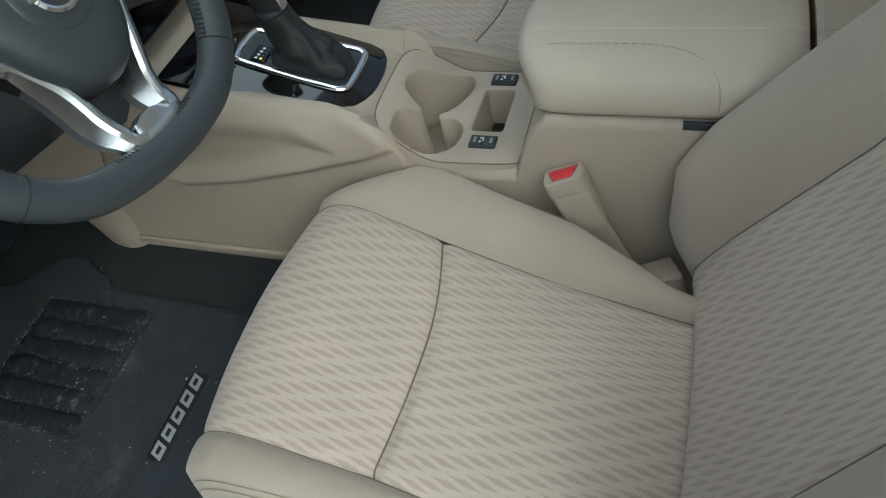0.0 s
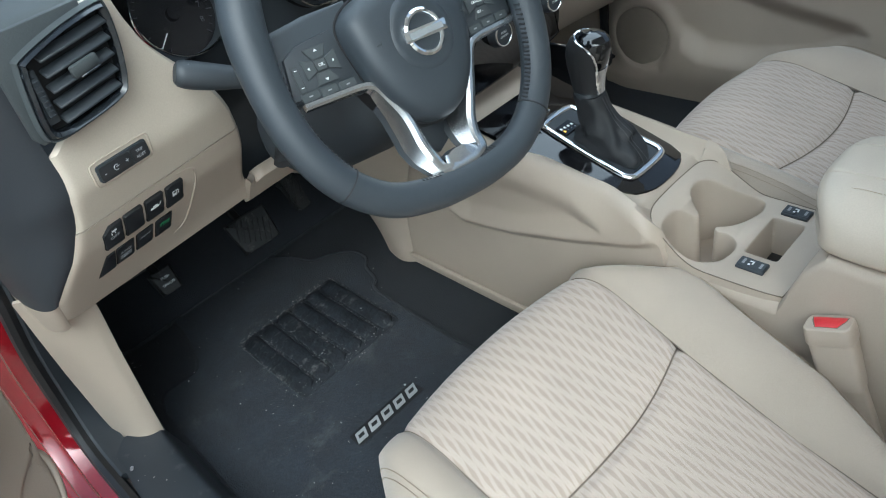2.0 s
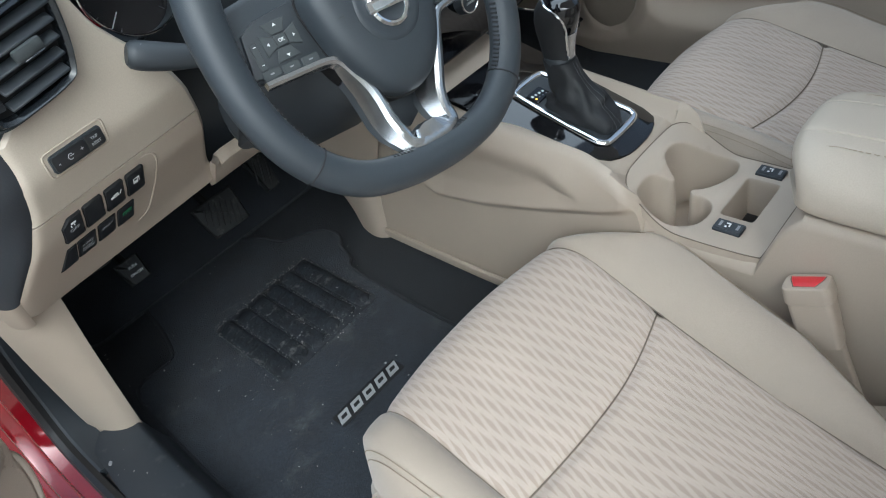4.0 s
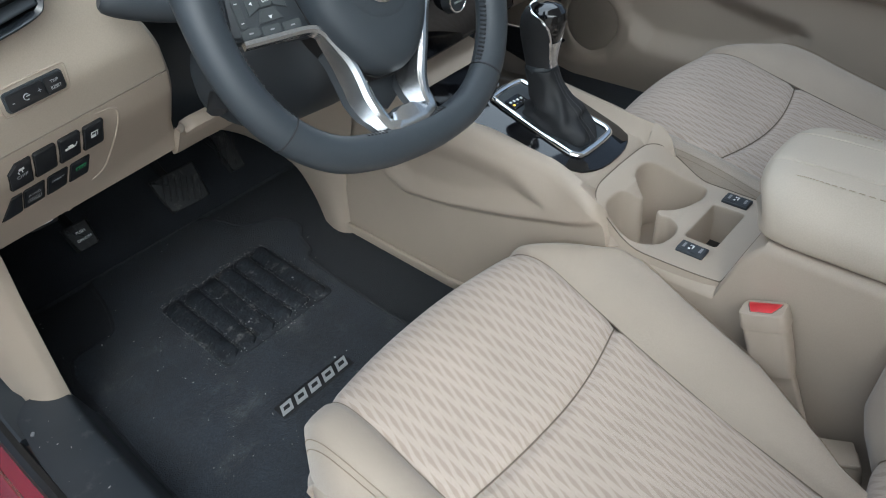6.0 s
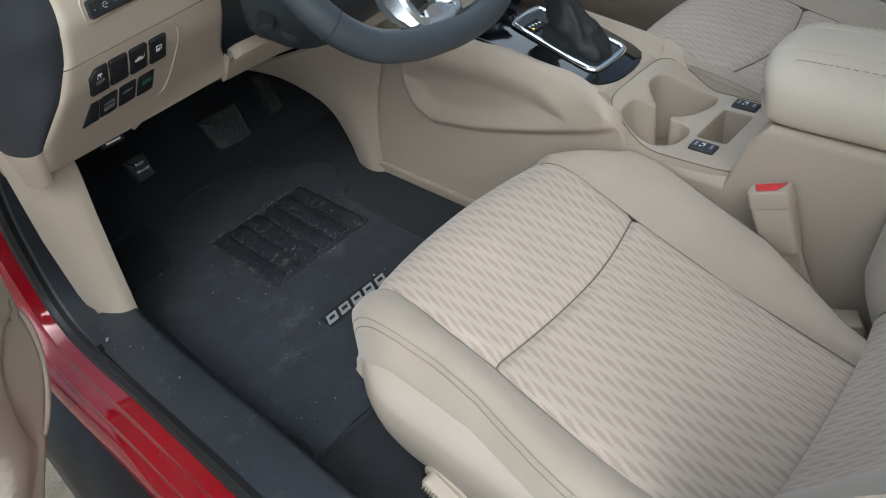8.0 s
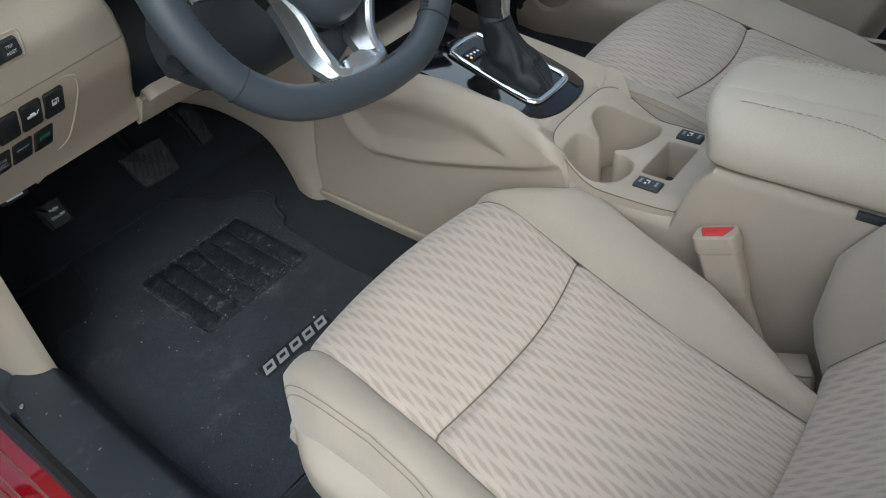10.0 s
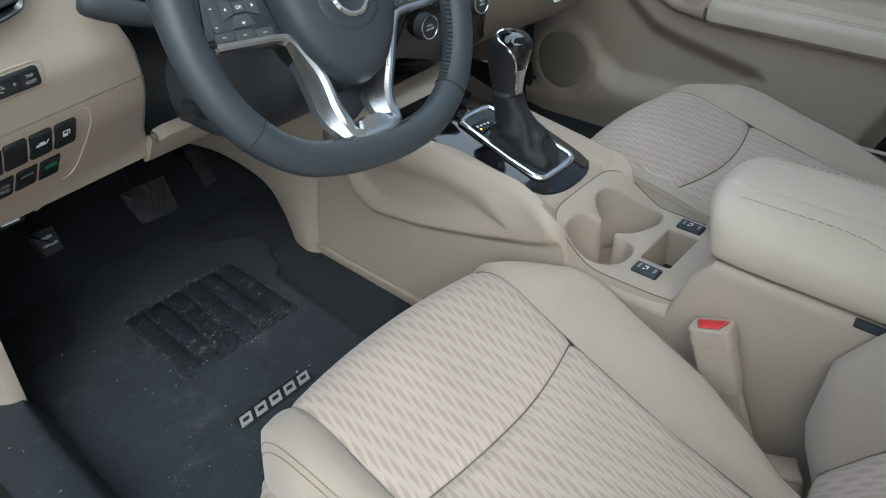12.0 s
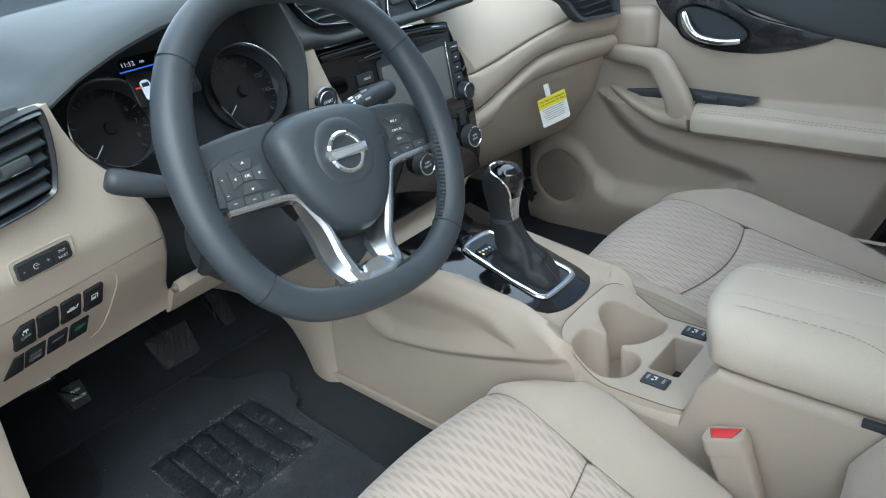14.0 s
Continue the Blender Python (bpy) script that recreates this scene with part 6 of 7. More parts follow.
    # open tray ahead of the lever
    part("front_tray", sheet(lambda x, y: (x, y, panel_z(0.36) - 0.035 + 0.0012 * (int(x * 400) % 2)), span(-0.09, 0.09, 60), span(0.352, 0.50, 4), 0.004), RUBBER, CON, "ribbed black rubber tray")
    lever = empty("gear_lever", (CX, 0.25, panel_z(0.25)), "black leather gear lever boot with chrome trimmed knob", "gear lever")
    bt = []
    n = 48
    for i, (rx, ry, z, dy, fold) in enumerate(((0.034, 0.056, 0.004, -0.020, 0.0), (0.035, 0.057, 0.012, -0.021, 0.10), (0.034, 0.054, 0.021, -0.020, 0.19), (0.029, 0.043, 0.031, -0.013, 0.18), (0.0280, 0.040, 0.040, -0.010, 0.20), (0.0245, 0.033, 0.052, -0.003, 0.11),
                                               (0.0225, 0.0285, 0.066, 0.004, 0.07), (0.0212, 0.0255, 0.080, 0.009, 0.04), (0.0215, 0.0245, 0.093, 0.013, 0.015), (0.021, 0.0235, 0.100, 0.015, 0.0))):
        ring = []
        for j in range(n):
            an = 2 * math.pi * j / n
            c, q = math.cos(an), math.sin(an)
            f = 1 + fold * (0.5 * math.sin(3 * an + i * 1.1) + 0.45 * math.sin(7 * an - i * 1.7) + 0.5 * noise.noise(Vector((c * 1.6, q * 1.6, i * 0.8))))
            x = rx * f * math.copysign(abs(c) ** 0.75, c)
            y = dy + ry * f * math.copysign(abs(q) ** 0.75, q)
            ring.append((x, y, 0.88 * z + 0.268 * y * max(0.0, 1 - i / 5)))
        bt.append(ring)
    fine = []
    for k in range(n):
        fine.append(smooth_path([r_[k] for r_ in bt], 4))
    bt = [[fine[k][i] for k in range(n)] for i in range(len(fine[0]))]
    boot = part("boot", loft(bt), BOOT, lever, "creased black leather boot")
    for off in (35.4, 36.6):
        pts = []
        for r_ in bt[2:-2]:
            a, f = int(off), off - int(off)
            p = r_[a].lerp(r_[a + 1], f)
            pts.append(p + (p - Vector((0, 0.0, p.z))).normalized() * 0.0006)
        part("stitching", stitches(smooth_path(pts, 2), (0, -0.0003, 0.0003), 0.55, 0.0005), BOOT_THREAD, boot, "grey double stitching")
    part("collar", revolve([(0.0, 0), (0.0215, 0), (0.0215, 0.005), (0.020, 0.009), (0.0, 0.009)], 24, Matrix.Translation((0, 0.016, 0.0845))), BLACK, lever)
    KN = [(0.0185, 0.0915, 0.017), (0.0190, 0.1005, 0.018), (0.0210, 0.117, 0.018), (0.0240, 0.1335, 0.017), (0.0265, 0.149, 0.014), (0.0268, 0.162, 0.011), (0.0238, 0.1735, 0.008), (0.0166, 0.1805, 0.006), (0.0066, 0.1835, 0.005), (0.0005, 0.184, 0.005)]

    def knob_at(t, s, lift=0.0):
        r, z, dy = (curve_at([(i, q[k]) for i, q in enumerate(KN)], s) for k in range(3))
        r2 = r + lift
        return (r2 * 0.98 * math.cos(t), dy + r2 * 1.28 * math.sin(t), z + lift * ease((s - 5) / 3))
    knob = part("knob", loft([[knob_at(2 * math.pi * j / 36, s) for j in range(36)] for s in span(0, 9, 36)]), BOOT, lever, "dark leather knob")

    def half_angle(s):
        return radians(curve_at([(0, 20), (1.5, 24), (3, 32), (4.4, 46), (5.4, 66), (6.2, 100), (6.8, 138), (7.2, 165), (7.4, 179.5), (9, 179.5)], s))

    def patch(lo, hi, lift):
        return sheet(lambda u, s: knob_at(-math.pi / 2 + u * half_angle(s), s, lift), span(-1, 1, 40), span(lo, hi, 30), 0.001)
    part("knob_trim", patch(0.1, 2.9, 0.0012), SILVER, knob, "satin silver lower trim")
    part("knob_cap", patch(2.9, 8.9, 0.0014), GLOSS, knob, "gloss black cap")
    side = [0.1, 1.5, 3.0, 4.4, 5.4, 6.2, 6.8, 7.2, 7.4]
    edge = smooth_path([knob_at(-math.pi / 2 - half_angle(s), s, 0.0012) for s in side] + [knob_at(-math.pi / 2 + half_angle(s), s, 0.0012) for s in side[-2::-1]], 5)
    part("knob_rim", tube(edge, 0.0021, 8), CHROME, knob, "chrome rim round the cap")


def plate(outline, holes, z, depths, floors=True):
    """A flat plate with openings that have walls and floors."""
    bm = bmesh.new()

    def ring(pts, zz):
        vs = [bm.verts.new((x, y, zz)) for x, y in pts]
        return vs, [bm.edges.new((vs[i - 1], vs[i])) for i in range(len(vs))]
    ov, oe = ring(outline, z)
    es = list(oe)
    hv = []
    for h in holes:
        v, e = ring(h, z)
        hv.append(v)
        es += e
    bmesh.ops.triangle_fill(bm, use_beauty=True, use_dissolve=False, edges=es)
    low, _ = ring([(x * 1.012, y) for x, y in outline], z - 0.012)
    for i in range(len(ov)):
        bm.faces.new((ov[i - 1], ov[i], low[i], low[i - 1]))
    for v, h, d in zip(hv, holes, depths):
        n = len(h)
        area = sum(h[i - 1][0] * h[i][1] - h[i][0] * h[i - 1][1] for i in range(n))
        inw = []
        for i in range(n):
            tx, ty = h[(i + 1) % n][0] - h[i - 1][0], h[(i + 1) % n][1] - h[i - 1][1]
            k = math.hypot(tx, ty) or 1
            sgn = 1 if area > 0 else -1
            inw.append((-ty / k * sgn, tx / k * sgn))
        prev = v
        for off, dz in ((0.0008, 0.0006), (0.0018, 0.003), (0.0022, 0.010), (0.004, d * 0.9), (0.007, d)):
            cur = [bm.verts.new((x + p * off, y + q * off, z - dz)) for (x, y), (p, q) in zip(h, inw)]
            for i in range(n):
                bm.faces.new((prev[i - 1], prev[i], cur[i], cur[i - 1]))
            prev = cur
        if floors:
            bmesh.ops.triangle_fill(bm, use_beauty=True, edges=[bm.edges.get((prev[i - 1], prev[i])) for i in range(n)])
    return bm


def cup_plate():
    half = [(0.0, 0.122), (0.04, 0.121), (0.066, 0.118), (0.088, 0.108), (0.100, 0.093), (0.107, 0.06), (0.108, 0.03), (0.107, -0.03), (0.103, -0.078), (0.094, -0.0868), (0.04, -0.0864), (0.0, -0.0862)]
    o = [(p.x, p.y) for p in smooth_path([(a, b, 0) for a, b in half], 4)]
    out = [(far(a), b) for a, b in o] + [(-a, b) for a, b in o[-2:0:-1]]
    cups = [(-0.095, 0.086), (-0.082, 0.094), (-0.053, 0.094), (-0.038, 0.084), (-0.031, 0.071), (-0.025, 0.070), (-0.020, 0.078), (-0.011, 0.090), (0.004, 0.099), (0.027, 0.099), (0.046, 0.086), (0.064, 0.058), (0.079, 0.032), (0.074, 0.017), (0.051, 0.012),
            (0.02, 0.021), (-0.005, 0.034), (-0.019, 0.044), (-0.025, 0.041), (-0.018, 0.028), (-0.026, 0.012), (-0.045, 0.004), (-0.073, 0.008), (-0.090, 0.025), (-0.101, 0.045), (-0.102, 0.068)]
    cups = [(p.x, p.y) for p in smooth_path([(a, b, 0) for a, b in cups], 4, closed=True)]
    deck = plate(out, [cups, rounded(0.092, 0.048, 0.006, 3, 0.003, -0.029)], 0.6475, (0.07, 0.062))
    for k in range(14):
        bmesh.ops.bisect_plane(deck, geom=deck.verts[:] + deck.edges[:] + deck.faces[:], plane_co=(0, 0.018 + 0.008 * k, 0), plane_no=(0, 1, 0))
    for v in deck.verts:
        v.co.z += (deck_z(v.co.y) - 0.6475) * max(0.0, 1 - (0.6475 - v.co.z) / 0.07)
    p = part("cup_holder_plate", deck, BEIGE, CON, "beige cup holder insert with two joined wells")
    rim = [(a, b, deck_z(b) + 0.0002) for a, b in out]
    part("plate_joint", tube(rim, 0.0009, 6, closed=True), SEAM_DARK, CON, "fine dark joint round the insert")
    part("pocket_mat", box(0.075, 0.034, 0.003, (0.003, -0.029, 0.588), 0.001), RUBBER, p, "black rubber pocket floor")
    for x, sg in ((-0.066, -1), (0.068, 1)):
        sw = part("seat_heater_switch", join(box(0.0225, 0.0375, 0.006, (x, -0.030, 0.6485), 0.0015), box(0.019, 0.017, 0.003, (x, -0.0205, 0.6518), 0.001, 1, m=Matrix()), box(0.019, 0.017, 0.003, (x, -0.0395, 0.6514), 0.001, 1)), BLACK, CON, "black rocker switch for the seat heater")
        part("switch_mark", box(0.010, 0.0035, 0.0004, (x, -0.019, 0.6535), 0.0001, 1), GREY_INK, sw)
        part("switch_mark", box(0.010, 0.0035, 0.0004, (x, -0.042, 0.6531), 0.0001, 1), GREY_INK, sw)
        part("switch_symbol", join(box(0.006, 0.002, 0.0004, (x, -0.031, 0.6536), 0.0001, 1), box(0.0022, 0.006, 0.0004, (x + 0.003, -0.029, 0.6536), 0.0001, 1), box(0.003, 0.003, 0.0004, (x - 0.004, -0.027, 0.6536), 0.0001, 1)), WHITE_INK, sw, "white seat symbol")


console()
cup_plate()


# ---- floor mat ----
def floor_mat():
    out = [(-0.682, 0.22), (-0.700, 0.45), (-0.704, 0.65), (-0.690, 0.735), (-0.668, 0.772), (-0.610, 0.772), (-0.590, 0.79), (-0.570, 0.87), (-0.555, 0.97), (-0.52, 1.0), (-0.40, 1.0), (-0.325, 0.96), (-0.285, 0.91), (-0.265, 0.85), (-0.225, 0.825), (-0.192, 0.79), (-0.190, 0.745), (-0.212, 0.715), (-0.225, 0.67), (-0.246, 0.645), (-0.252, 0.55), (-0.256, 0.40), (-0.25, 0.22), (-0.27, 0.195), (-0.66, 0.19)]
    edge = [(p.x, p.y) for p in smooth_path([(a, b, 0) for a, b in out], 5, closed=True)]
    ob = part("floor_mat", prism(edge, 0.013, 0.003, 2, z0=0.407), MAT_CARPET)
    tagged(ob, "black carpet floor mat with worn heel pad, dusty", "floor mat")
    part("binding", tube([(x * 1.0, y, 0.4185) for x, y in edge], 0.0042, 7, closed=True), CARPET, ob, "stitched black edge binding")
    # quilted heel pad of six long swells
    pad = part("heel_pad", prism(rounded(0.236, 0.226, 0.014, cx=-0.395, cy=0.644), 0.0025, 0.001, z0=0.4195), HEEL, ob, "scuffed rubber heel pad with six ribs")
    for i in range(6):
        x0 = -0.492 + 0.0385 * i
        rings = []
        for j, v in enumerate(span(0, 1, 20)):
            y = mixv(0.755, 0.535, v)
            wd = 0.0165 * ease(min(v, 1 - v) / 0.06 + 0.25)
            h = 0.0062 * ease(min(v, 1 - v) / 0.08 + 0.1) * (1 + 0.25 * noise.noise(Vector((i * 3.1, v * 7, 0))))
            cx = x0 + 0.003 * noise.noise(Vector((i * 2.3, v * 5, 4)))
            rings.append([(cx + wd * math.cos(t), y + 0.004 * math.cos(t), 0.4215 + max(0, h * math.sin(t) * (1 + 0.3 * math.cos(t)))) for t in span(0, math.pi, 10)])
        part("rib", loft(rings), HEEL, pad, "dusty black rib")
    # woven badge: five plain silver blocks on a black patch
    badge = part("badge_patch", prism(rounded(0.143, 0.031, 0.003, cx=-0.4425, cy=0.384), 0.0016, 0.0006, z0=0.4195), DEEP_BLACK, ob, "black badge patch")
    for i in range(5):
        cx = -0.4985 + 0.0280 * i
        sl = 0.003
        o = [(cx - 0.0115 - sl, 0.374), (cx + 0.0095 - sl, 0.374), (cx + 0.0115 + sl, 0.394), (cx - 0.0095 + sl, 0.394)]
        part("badge_block", prism(o, 0.0016, 0.0005, 1, z0=0.4208), SILVER_THREAD, badge, "silver embroidered block")
        part("block_cut", prism([(cx - 0.006 - 0.4 * sl, 0.3805), (cx + 0.0055 - 0.4 * sl, 0.3805), (cx + 0.006 + 0.4 * sl, 0.3875), (cx - 0.0055 + 0.4 * sl, 0.3875)], 0.0019, 0.0, 1, z0=0.4208), DEEP_BLACK, badge)
    part("badge_dot", prism(rounded(0.004, 0.004, 0.0018, 3, -0.3835, 0.404), 0.0016, 0.0005, 1, z0=0.4195), SILVER_THREAD, badge)
    return ob


floor_mat()


def crumbs():
    rnd = random.Random(5)
    bm = bmesh.new()
    spots = [(rnd.uniform(-0.69, -0.27), rnd.uniform(0.22, 0.95), 0.4205, 0.0011) for _ in range(240)]
    spots += [(rnd.gauss(-0.395, 0.09), mixv(0.53, 0.765, rnd.random()), 0.4268, 0.0015) for _ in range(240)]
    spots += [(rnd.uniform(-0.515, -0.29), rnd.choice((0.53, 0.76)) + rnd.gauss(0, 0.006), 0.4235, 0.0014) for _ in range(40)]
    spots += [(rnd.uniform(-0.79, -0.72), rnd.uniform(0.0, 0.6), 0.512, 0.0012) for _ in range(40)]
    for q in range(7):
        for _ in range(120):
            spots.append((-0.5115 + 0.0385 * q + rnd.gauss(0, 0.0022), mixv(0.535, 0.757, rnd.random() ** 0.8), 0.4225, 0.0009))
    spots += [(rnd.uniform(-0.51, -0.28), 0.757 + rnd.gauss(0, 0.003), 0.4225, 0.0011) for _ in range(160)]
    spots += [(rnd.gauss(-0.50, 0.02), rnd.gauss(0.60, 0.05), 0.4225, 0.0009) for _ in range(60)]
    spots += [(rnd.gauss(-0.59, 0.05), rnd.gauss(0.42, 0.09), 0.4205, 0.0006) for _ in range(120)]
    for x, y, z, s in spots:
        s *= 0.30 + 0.75 * rnd.random() ** 3
        vs = bmesh.ops.create_icosphere(bm, subdivisions=1, radius=s)["verts"]
        bmesh.ops.transform(bm, matrix=Matrix.Translation((x, y, z)) @ pose(0, 0, 0, 0, 0, rnd.uniform(0, 180)) @ Matrix.Diagonal((rnd.uniform(0.5, 2.6), rnd.uniform(0.5, 1.2), 0.45, 1)), verts=vs)
    tagged(part("dirt_crumbs", bm, DUST), "pale grit and dried mud scattered on the mat", "dirt", kind="stuff")


crumbs()


# ---- pedals ----
def pedals():
    def pedal(name, label, c, w, h, tilt, mat, ribs, mark=False):
        m = axes(c, (1, 0.0, 0), (0, math.sin(radians(tilt)), math.cos(radians(tilt))))
        p = empty(name, m, label, "pedal")
        o = [(p_.x, p_.y) for p_ in smooth_path([(-w * 0.5, h * 0.42, 0), (-w * 0.40, h * 0.5, 0), (w * 0.40, h * 0.5, 0), (w * 0.5, h * 0.42, 0), (w * 0.46, -h * 0.40, 0), (w * 0.38, -h * 0.5, 0), (-w * 0.34, -h * 0.5, 0), (-w * 0.42, -h * 0.42, 0)], 3, closed=True)]
        pad = part("pad", prism(o, 0.012, 0.004, 2), mat, p, "black rubber pad")
        for i in range(ribs):
            part("tread_rib", box(0.0038, h * 0.70, 0.004, (-w * 0.36 + w * 0.72 * i / (ribs - 1), 0, 0.0125), 0.0014, 1, m=pose(0, 0, 0, 0, 0, -24)), mat, pad)
        part("arm", tube(smooth_path([(0, 0.0, -0.004), (0, 0.05, -0.05), (0.005, 0.14, -0.07), (0.005, 0.25, -0.03)], 4), 0.008, 8), DEEP_BLACK, p, "black steel arm")
        if mark:
            text_part("PUSH", 0.0064, Matrix.Translation((0.002, 0.006, 0.0122)), WHITE_INK, pad)
            text_part("ON-OFF", 0.0064, Matrix.Translation((0.002, -0.006, 0.0122)), WHITE_INK, pad)
    pedal("brake_pedal", "worn black rubber brake pedal with slanted ribs", (-0.384, 0.776, 0.612), 0.086, 0.066, 30, PEDAL, 7)
    pedal("accelerator_pedal", "dark plastic accelerator pedal", (-0.268, 0.800, 0.622), 0.036, 0.078, 34, PEDAL, 3)
    pedal("parking_brake_pedal", "black parking brake pedal with white lettering", (-0.574, 0.738, 0.645), 0.042, 0.042, 30, PEDAL, 0, True)


pedals()


# ---- seat belt ----
def buckle():
    m = axes((-0.130, -0.1515, 0.666), (0.11, -0.94, 0.34), (0.045, 0.36, 0.93))
    b = empty("seat_belt_buckle", m, "beige seat belt buckle with red release button", "seat belt buckle")
    rings = []
    for y, w, t in ((0.0, 0.0242, 0.0148), (-0.0015, 0.0256, 0.0162), (-0.010, 0.0264, 0.0168), (-0.022, 0.0268, 0.0170), (-0.0235, 0.0262, 0.0164), (-0.0245, 0.0250, 0.0150), (-0.05, 0.0250, 0.0138), (-0.084, 0.0242, 0.0135), (-0.091, 0.0230, 0.0125), (-0.093, 0.020, 0.010)):
        rings.append([(p[0], y, p[1]) for p in rounded(2 * w, 2 * t, min(w, t) * 0.55, 4)])
    part("housing", loft(rings), BEIGE, b, "beige plastic housing")
    o = [(-0.0185, 0.0095), (0.0185, 0.0095), (0.0175, 0.003), (0.0115, -0.0105), (-0.0115, -0.0105), (-0.0175, 0.003)]
    part("button_well", prism([(x * 1.08, y * 1.08) for x, y in o], 0.003, 0.0005, 1, m=axes((0, -0.0027, 0.0), (1, 0, 0), (0, 0.0, -1))), SEAM_DARK, b)
    part("release_button", prism(o, 0.0045, 0.0012, 2, m=axes((0, -0.0034, 0.0), (1, 0, 0), (0, 0.0, -1))), RED_BUTTON, b, "red release button")
    part("stalk", loft([[(p[0] + 0.004 + 0.004 * k, y, p[1] - 0.003) for p in rounded(w, 0.012, 0.004, 3)] for k, (y, w) in enumerate(((-0.085, 0.036), (-0.13, 0.034), (-0.18, 0.032), (-0.24, 0.03)))]), BEIGE, b, "beige sleeve")
    g = empty("belt_guide", axes((-0.165, -0.275, 0.525), (0.4, -0.9, 0.1), (0.3, 0.2, 0.9)), "small beige plastic seat hinge cover", "trim cover")
    part("cover", box(0.06, 0.05, 0.05, (0, -0.02, 0), 0.012, 3), BEIGE, g)
    part("cover_lip", box(0.05, 0.006, 0.052, (0, 0.004, 0), 0.0025, 2), BEIGE, g)


buckle()


# ---- passenger door ----
def passenger_door():
    d = empty("passenger_door", Matrix(), "closed beige passenger door with speaker, pocket and dark upper trim", "car door")
    SP = (0.620, 0.567)
    REC = [(0.80, 1.05), (0.455, 1.05), (0.462, 0.90), (0.466, 0.814), (0.422, 0.759), (0.366, 0.716), (0.288, 0.692), (0.193, 0.672), (0.125, 0.657), (0.105, 0.64), (0.125, 0.60), (0.20, 0.565),
           (0.329, 0.545), (0.403, 0.543), (0.455, 0.545), (0.480, 0.560), (0.505, 0.575), (0.53, 0.53), (0.56, 0.49), (0.62, 0.47), (0.80, 0.47)]

    def surf(y, z):
        rec = ease((inside(REC, y, z) + 0.018) / 0.058)
        x = 0.672 + 0.034 * max(rec, ease((z - 0.795) / 0.025)) + 0.020 * ease((0.52 - z) / 0.12)
        r = math.hypot(y - SP[0], z - SP[1])
        x -= 0.014 * ease((0.125 - r) / 0.035) * rec - 0.007 * ease((0.081 - r) / 0.006)
        x += 0.012 * ease((y - 0.66) / 0.08) + 0.02 * ease((z - 0.95) / 0.1)
        return x
    def back_end(z):
        return -0.113 - 0.40 * (z - 0.494)

    def skin(u, z):
        y = mixv(back_end(z), 0.735, u)
        return (surf(y, z) + 0.030 * (1 - ease(u / 0.05)), y, z)
    part("door_panel", sheet(skin, span(0, 1, 190), span(0.42, 1.03, 120), -0.012), BEIGE, d, "beige moulded door panel")
    part("rear_seal", tube([(0.716, back_end(z) - 0.012, z) for z in span(0.42, 1.04, 12)], 0.015, 8, up=(1, 0, 0)), RUBBER, d, "black rubber seal at the rear edge")
    part("speaker_grille", revolve([(0.0, 0.005), (0.05, 0.0045), (0.073, 0.003), (0.077, 0.0)], 48, axes((surf(*SP), SP[0], SP[1]), (0, -1, 0), (0, 0, 1))), GRILLE, d, "fine beige speaker grille")
    part("panel_edge", tube(smooth_path([(0.712, 0.700, 0.425), (0.71, 0.735, 0.50), (0.71, 0.738, 0.58), (0.71, 0.735, 0.67), (0.715, 0.725, 0.80)], 5), 0.013, 8), RUBBER, d, "black door seal")
    # armrest with stitched top
    def arm(t):
        y = mixv(0.236, -0.220, t)
        e = ease(t / 0.03 + 0.5)
        k = -0.010 * ease(t)
        return [(0.712, y, 0.742 + k), (0.675 + 0.01 * (1 - e), y, 0.741 + k), (0.648 + 0.02 * (1 - e), y, 0.746 + k), (0.636 + 0.02 * (1 - e), y, 0.758 + k), (0.636 + 0.02 * (1 - e), y, 0.782 + k), (0.642 + 0.018 * (1 - e), y, 0.798 + k), (0.655, y, 0.806 + k), (0.712, y, 0.812 + k)]
    a = part("armrest", loft([arm(t) for t in span(0, 1, 30)]), BEIGE_SOFT, d, "padded beige armrest")
    for off, z in ((0.0, 0.8005), (0.006, 0.8035)):
        part("stitching", stitches([(0.6445 + off, y, z - 0.010 * ease((0.236 - y) / 0.456)) for y in span(0.225, -0.21, 52)], (-0.0006, 0, 0.0006)), THREAD, a, "tan stitching")
    # nose that tapers forward from the armrest and carries the grab handle
    rings = []
    for k in range(21):
        y = mixv(0.240, 0.462, (k / 20) ** 0.9)
        zb = curve_at([(0.240, 0.744), (0.309, 0.757), (0.385, 0.788), (0.445, 0.818), (0.462, 0.826)], y)
        zt = curve_at([(0.240, 0.815), (0.29, 0.802), (0.315, 0.796), (0.368, 0.808), (0.43, 0.830), (0.462, 0.834)], y)
        xf = curve_at([(0.240, 0.637), (0.31, 0.641), (0.40, 0.664), (0.45, 0.690), (0.462, 0.702)], y)
        zm, hh, dx = (zb + zt) / 2, (zt - zb) / 2, 0.718 - xf
        rings.append([(0.718 - dx * max(0.0, math.cos(q)) ** 0.6, y, zm + hh * math.copysign(abs(math.sin(q)) ** 0.6, math.sin(q))) for q in span(-math.pi / 2, math.pi / 2, 14)])
    part("armrest_nose", loft(rings), BEIGE, d, "beige armrest nose")
    path = smooth_path([(0.690, 0.475, 0.915), (0.668, 0.42, 0.914), (0.652, 0.36, 0.912), (0.645, 0.318, 0.903), (0.642, 0.292, 0.868), (0.641, 0.266, 0.818), (0.645, 0.262, 0.780)], 6)
    rings = []
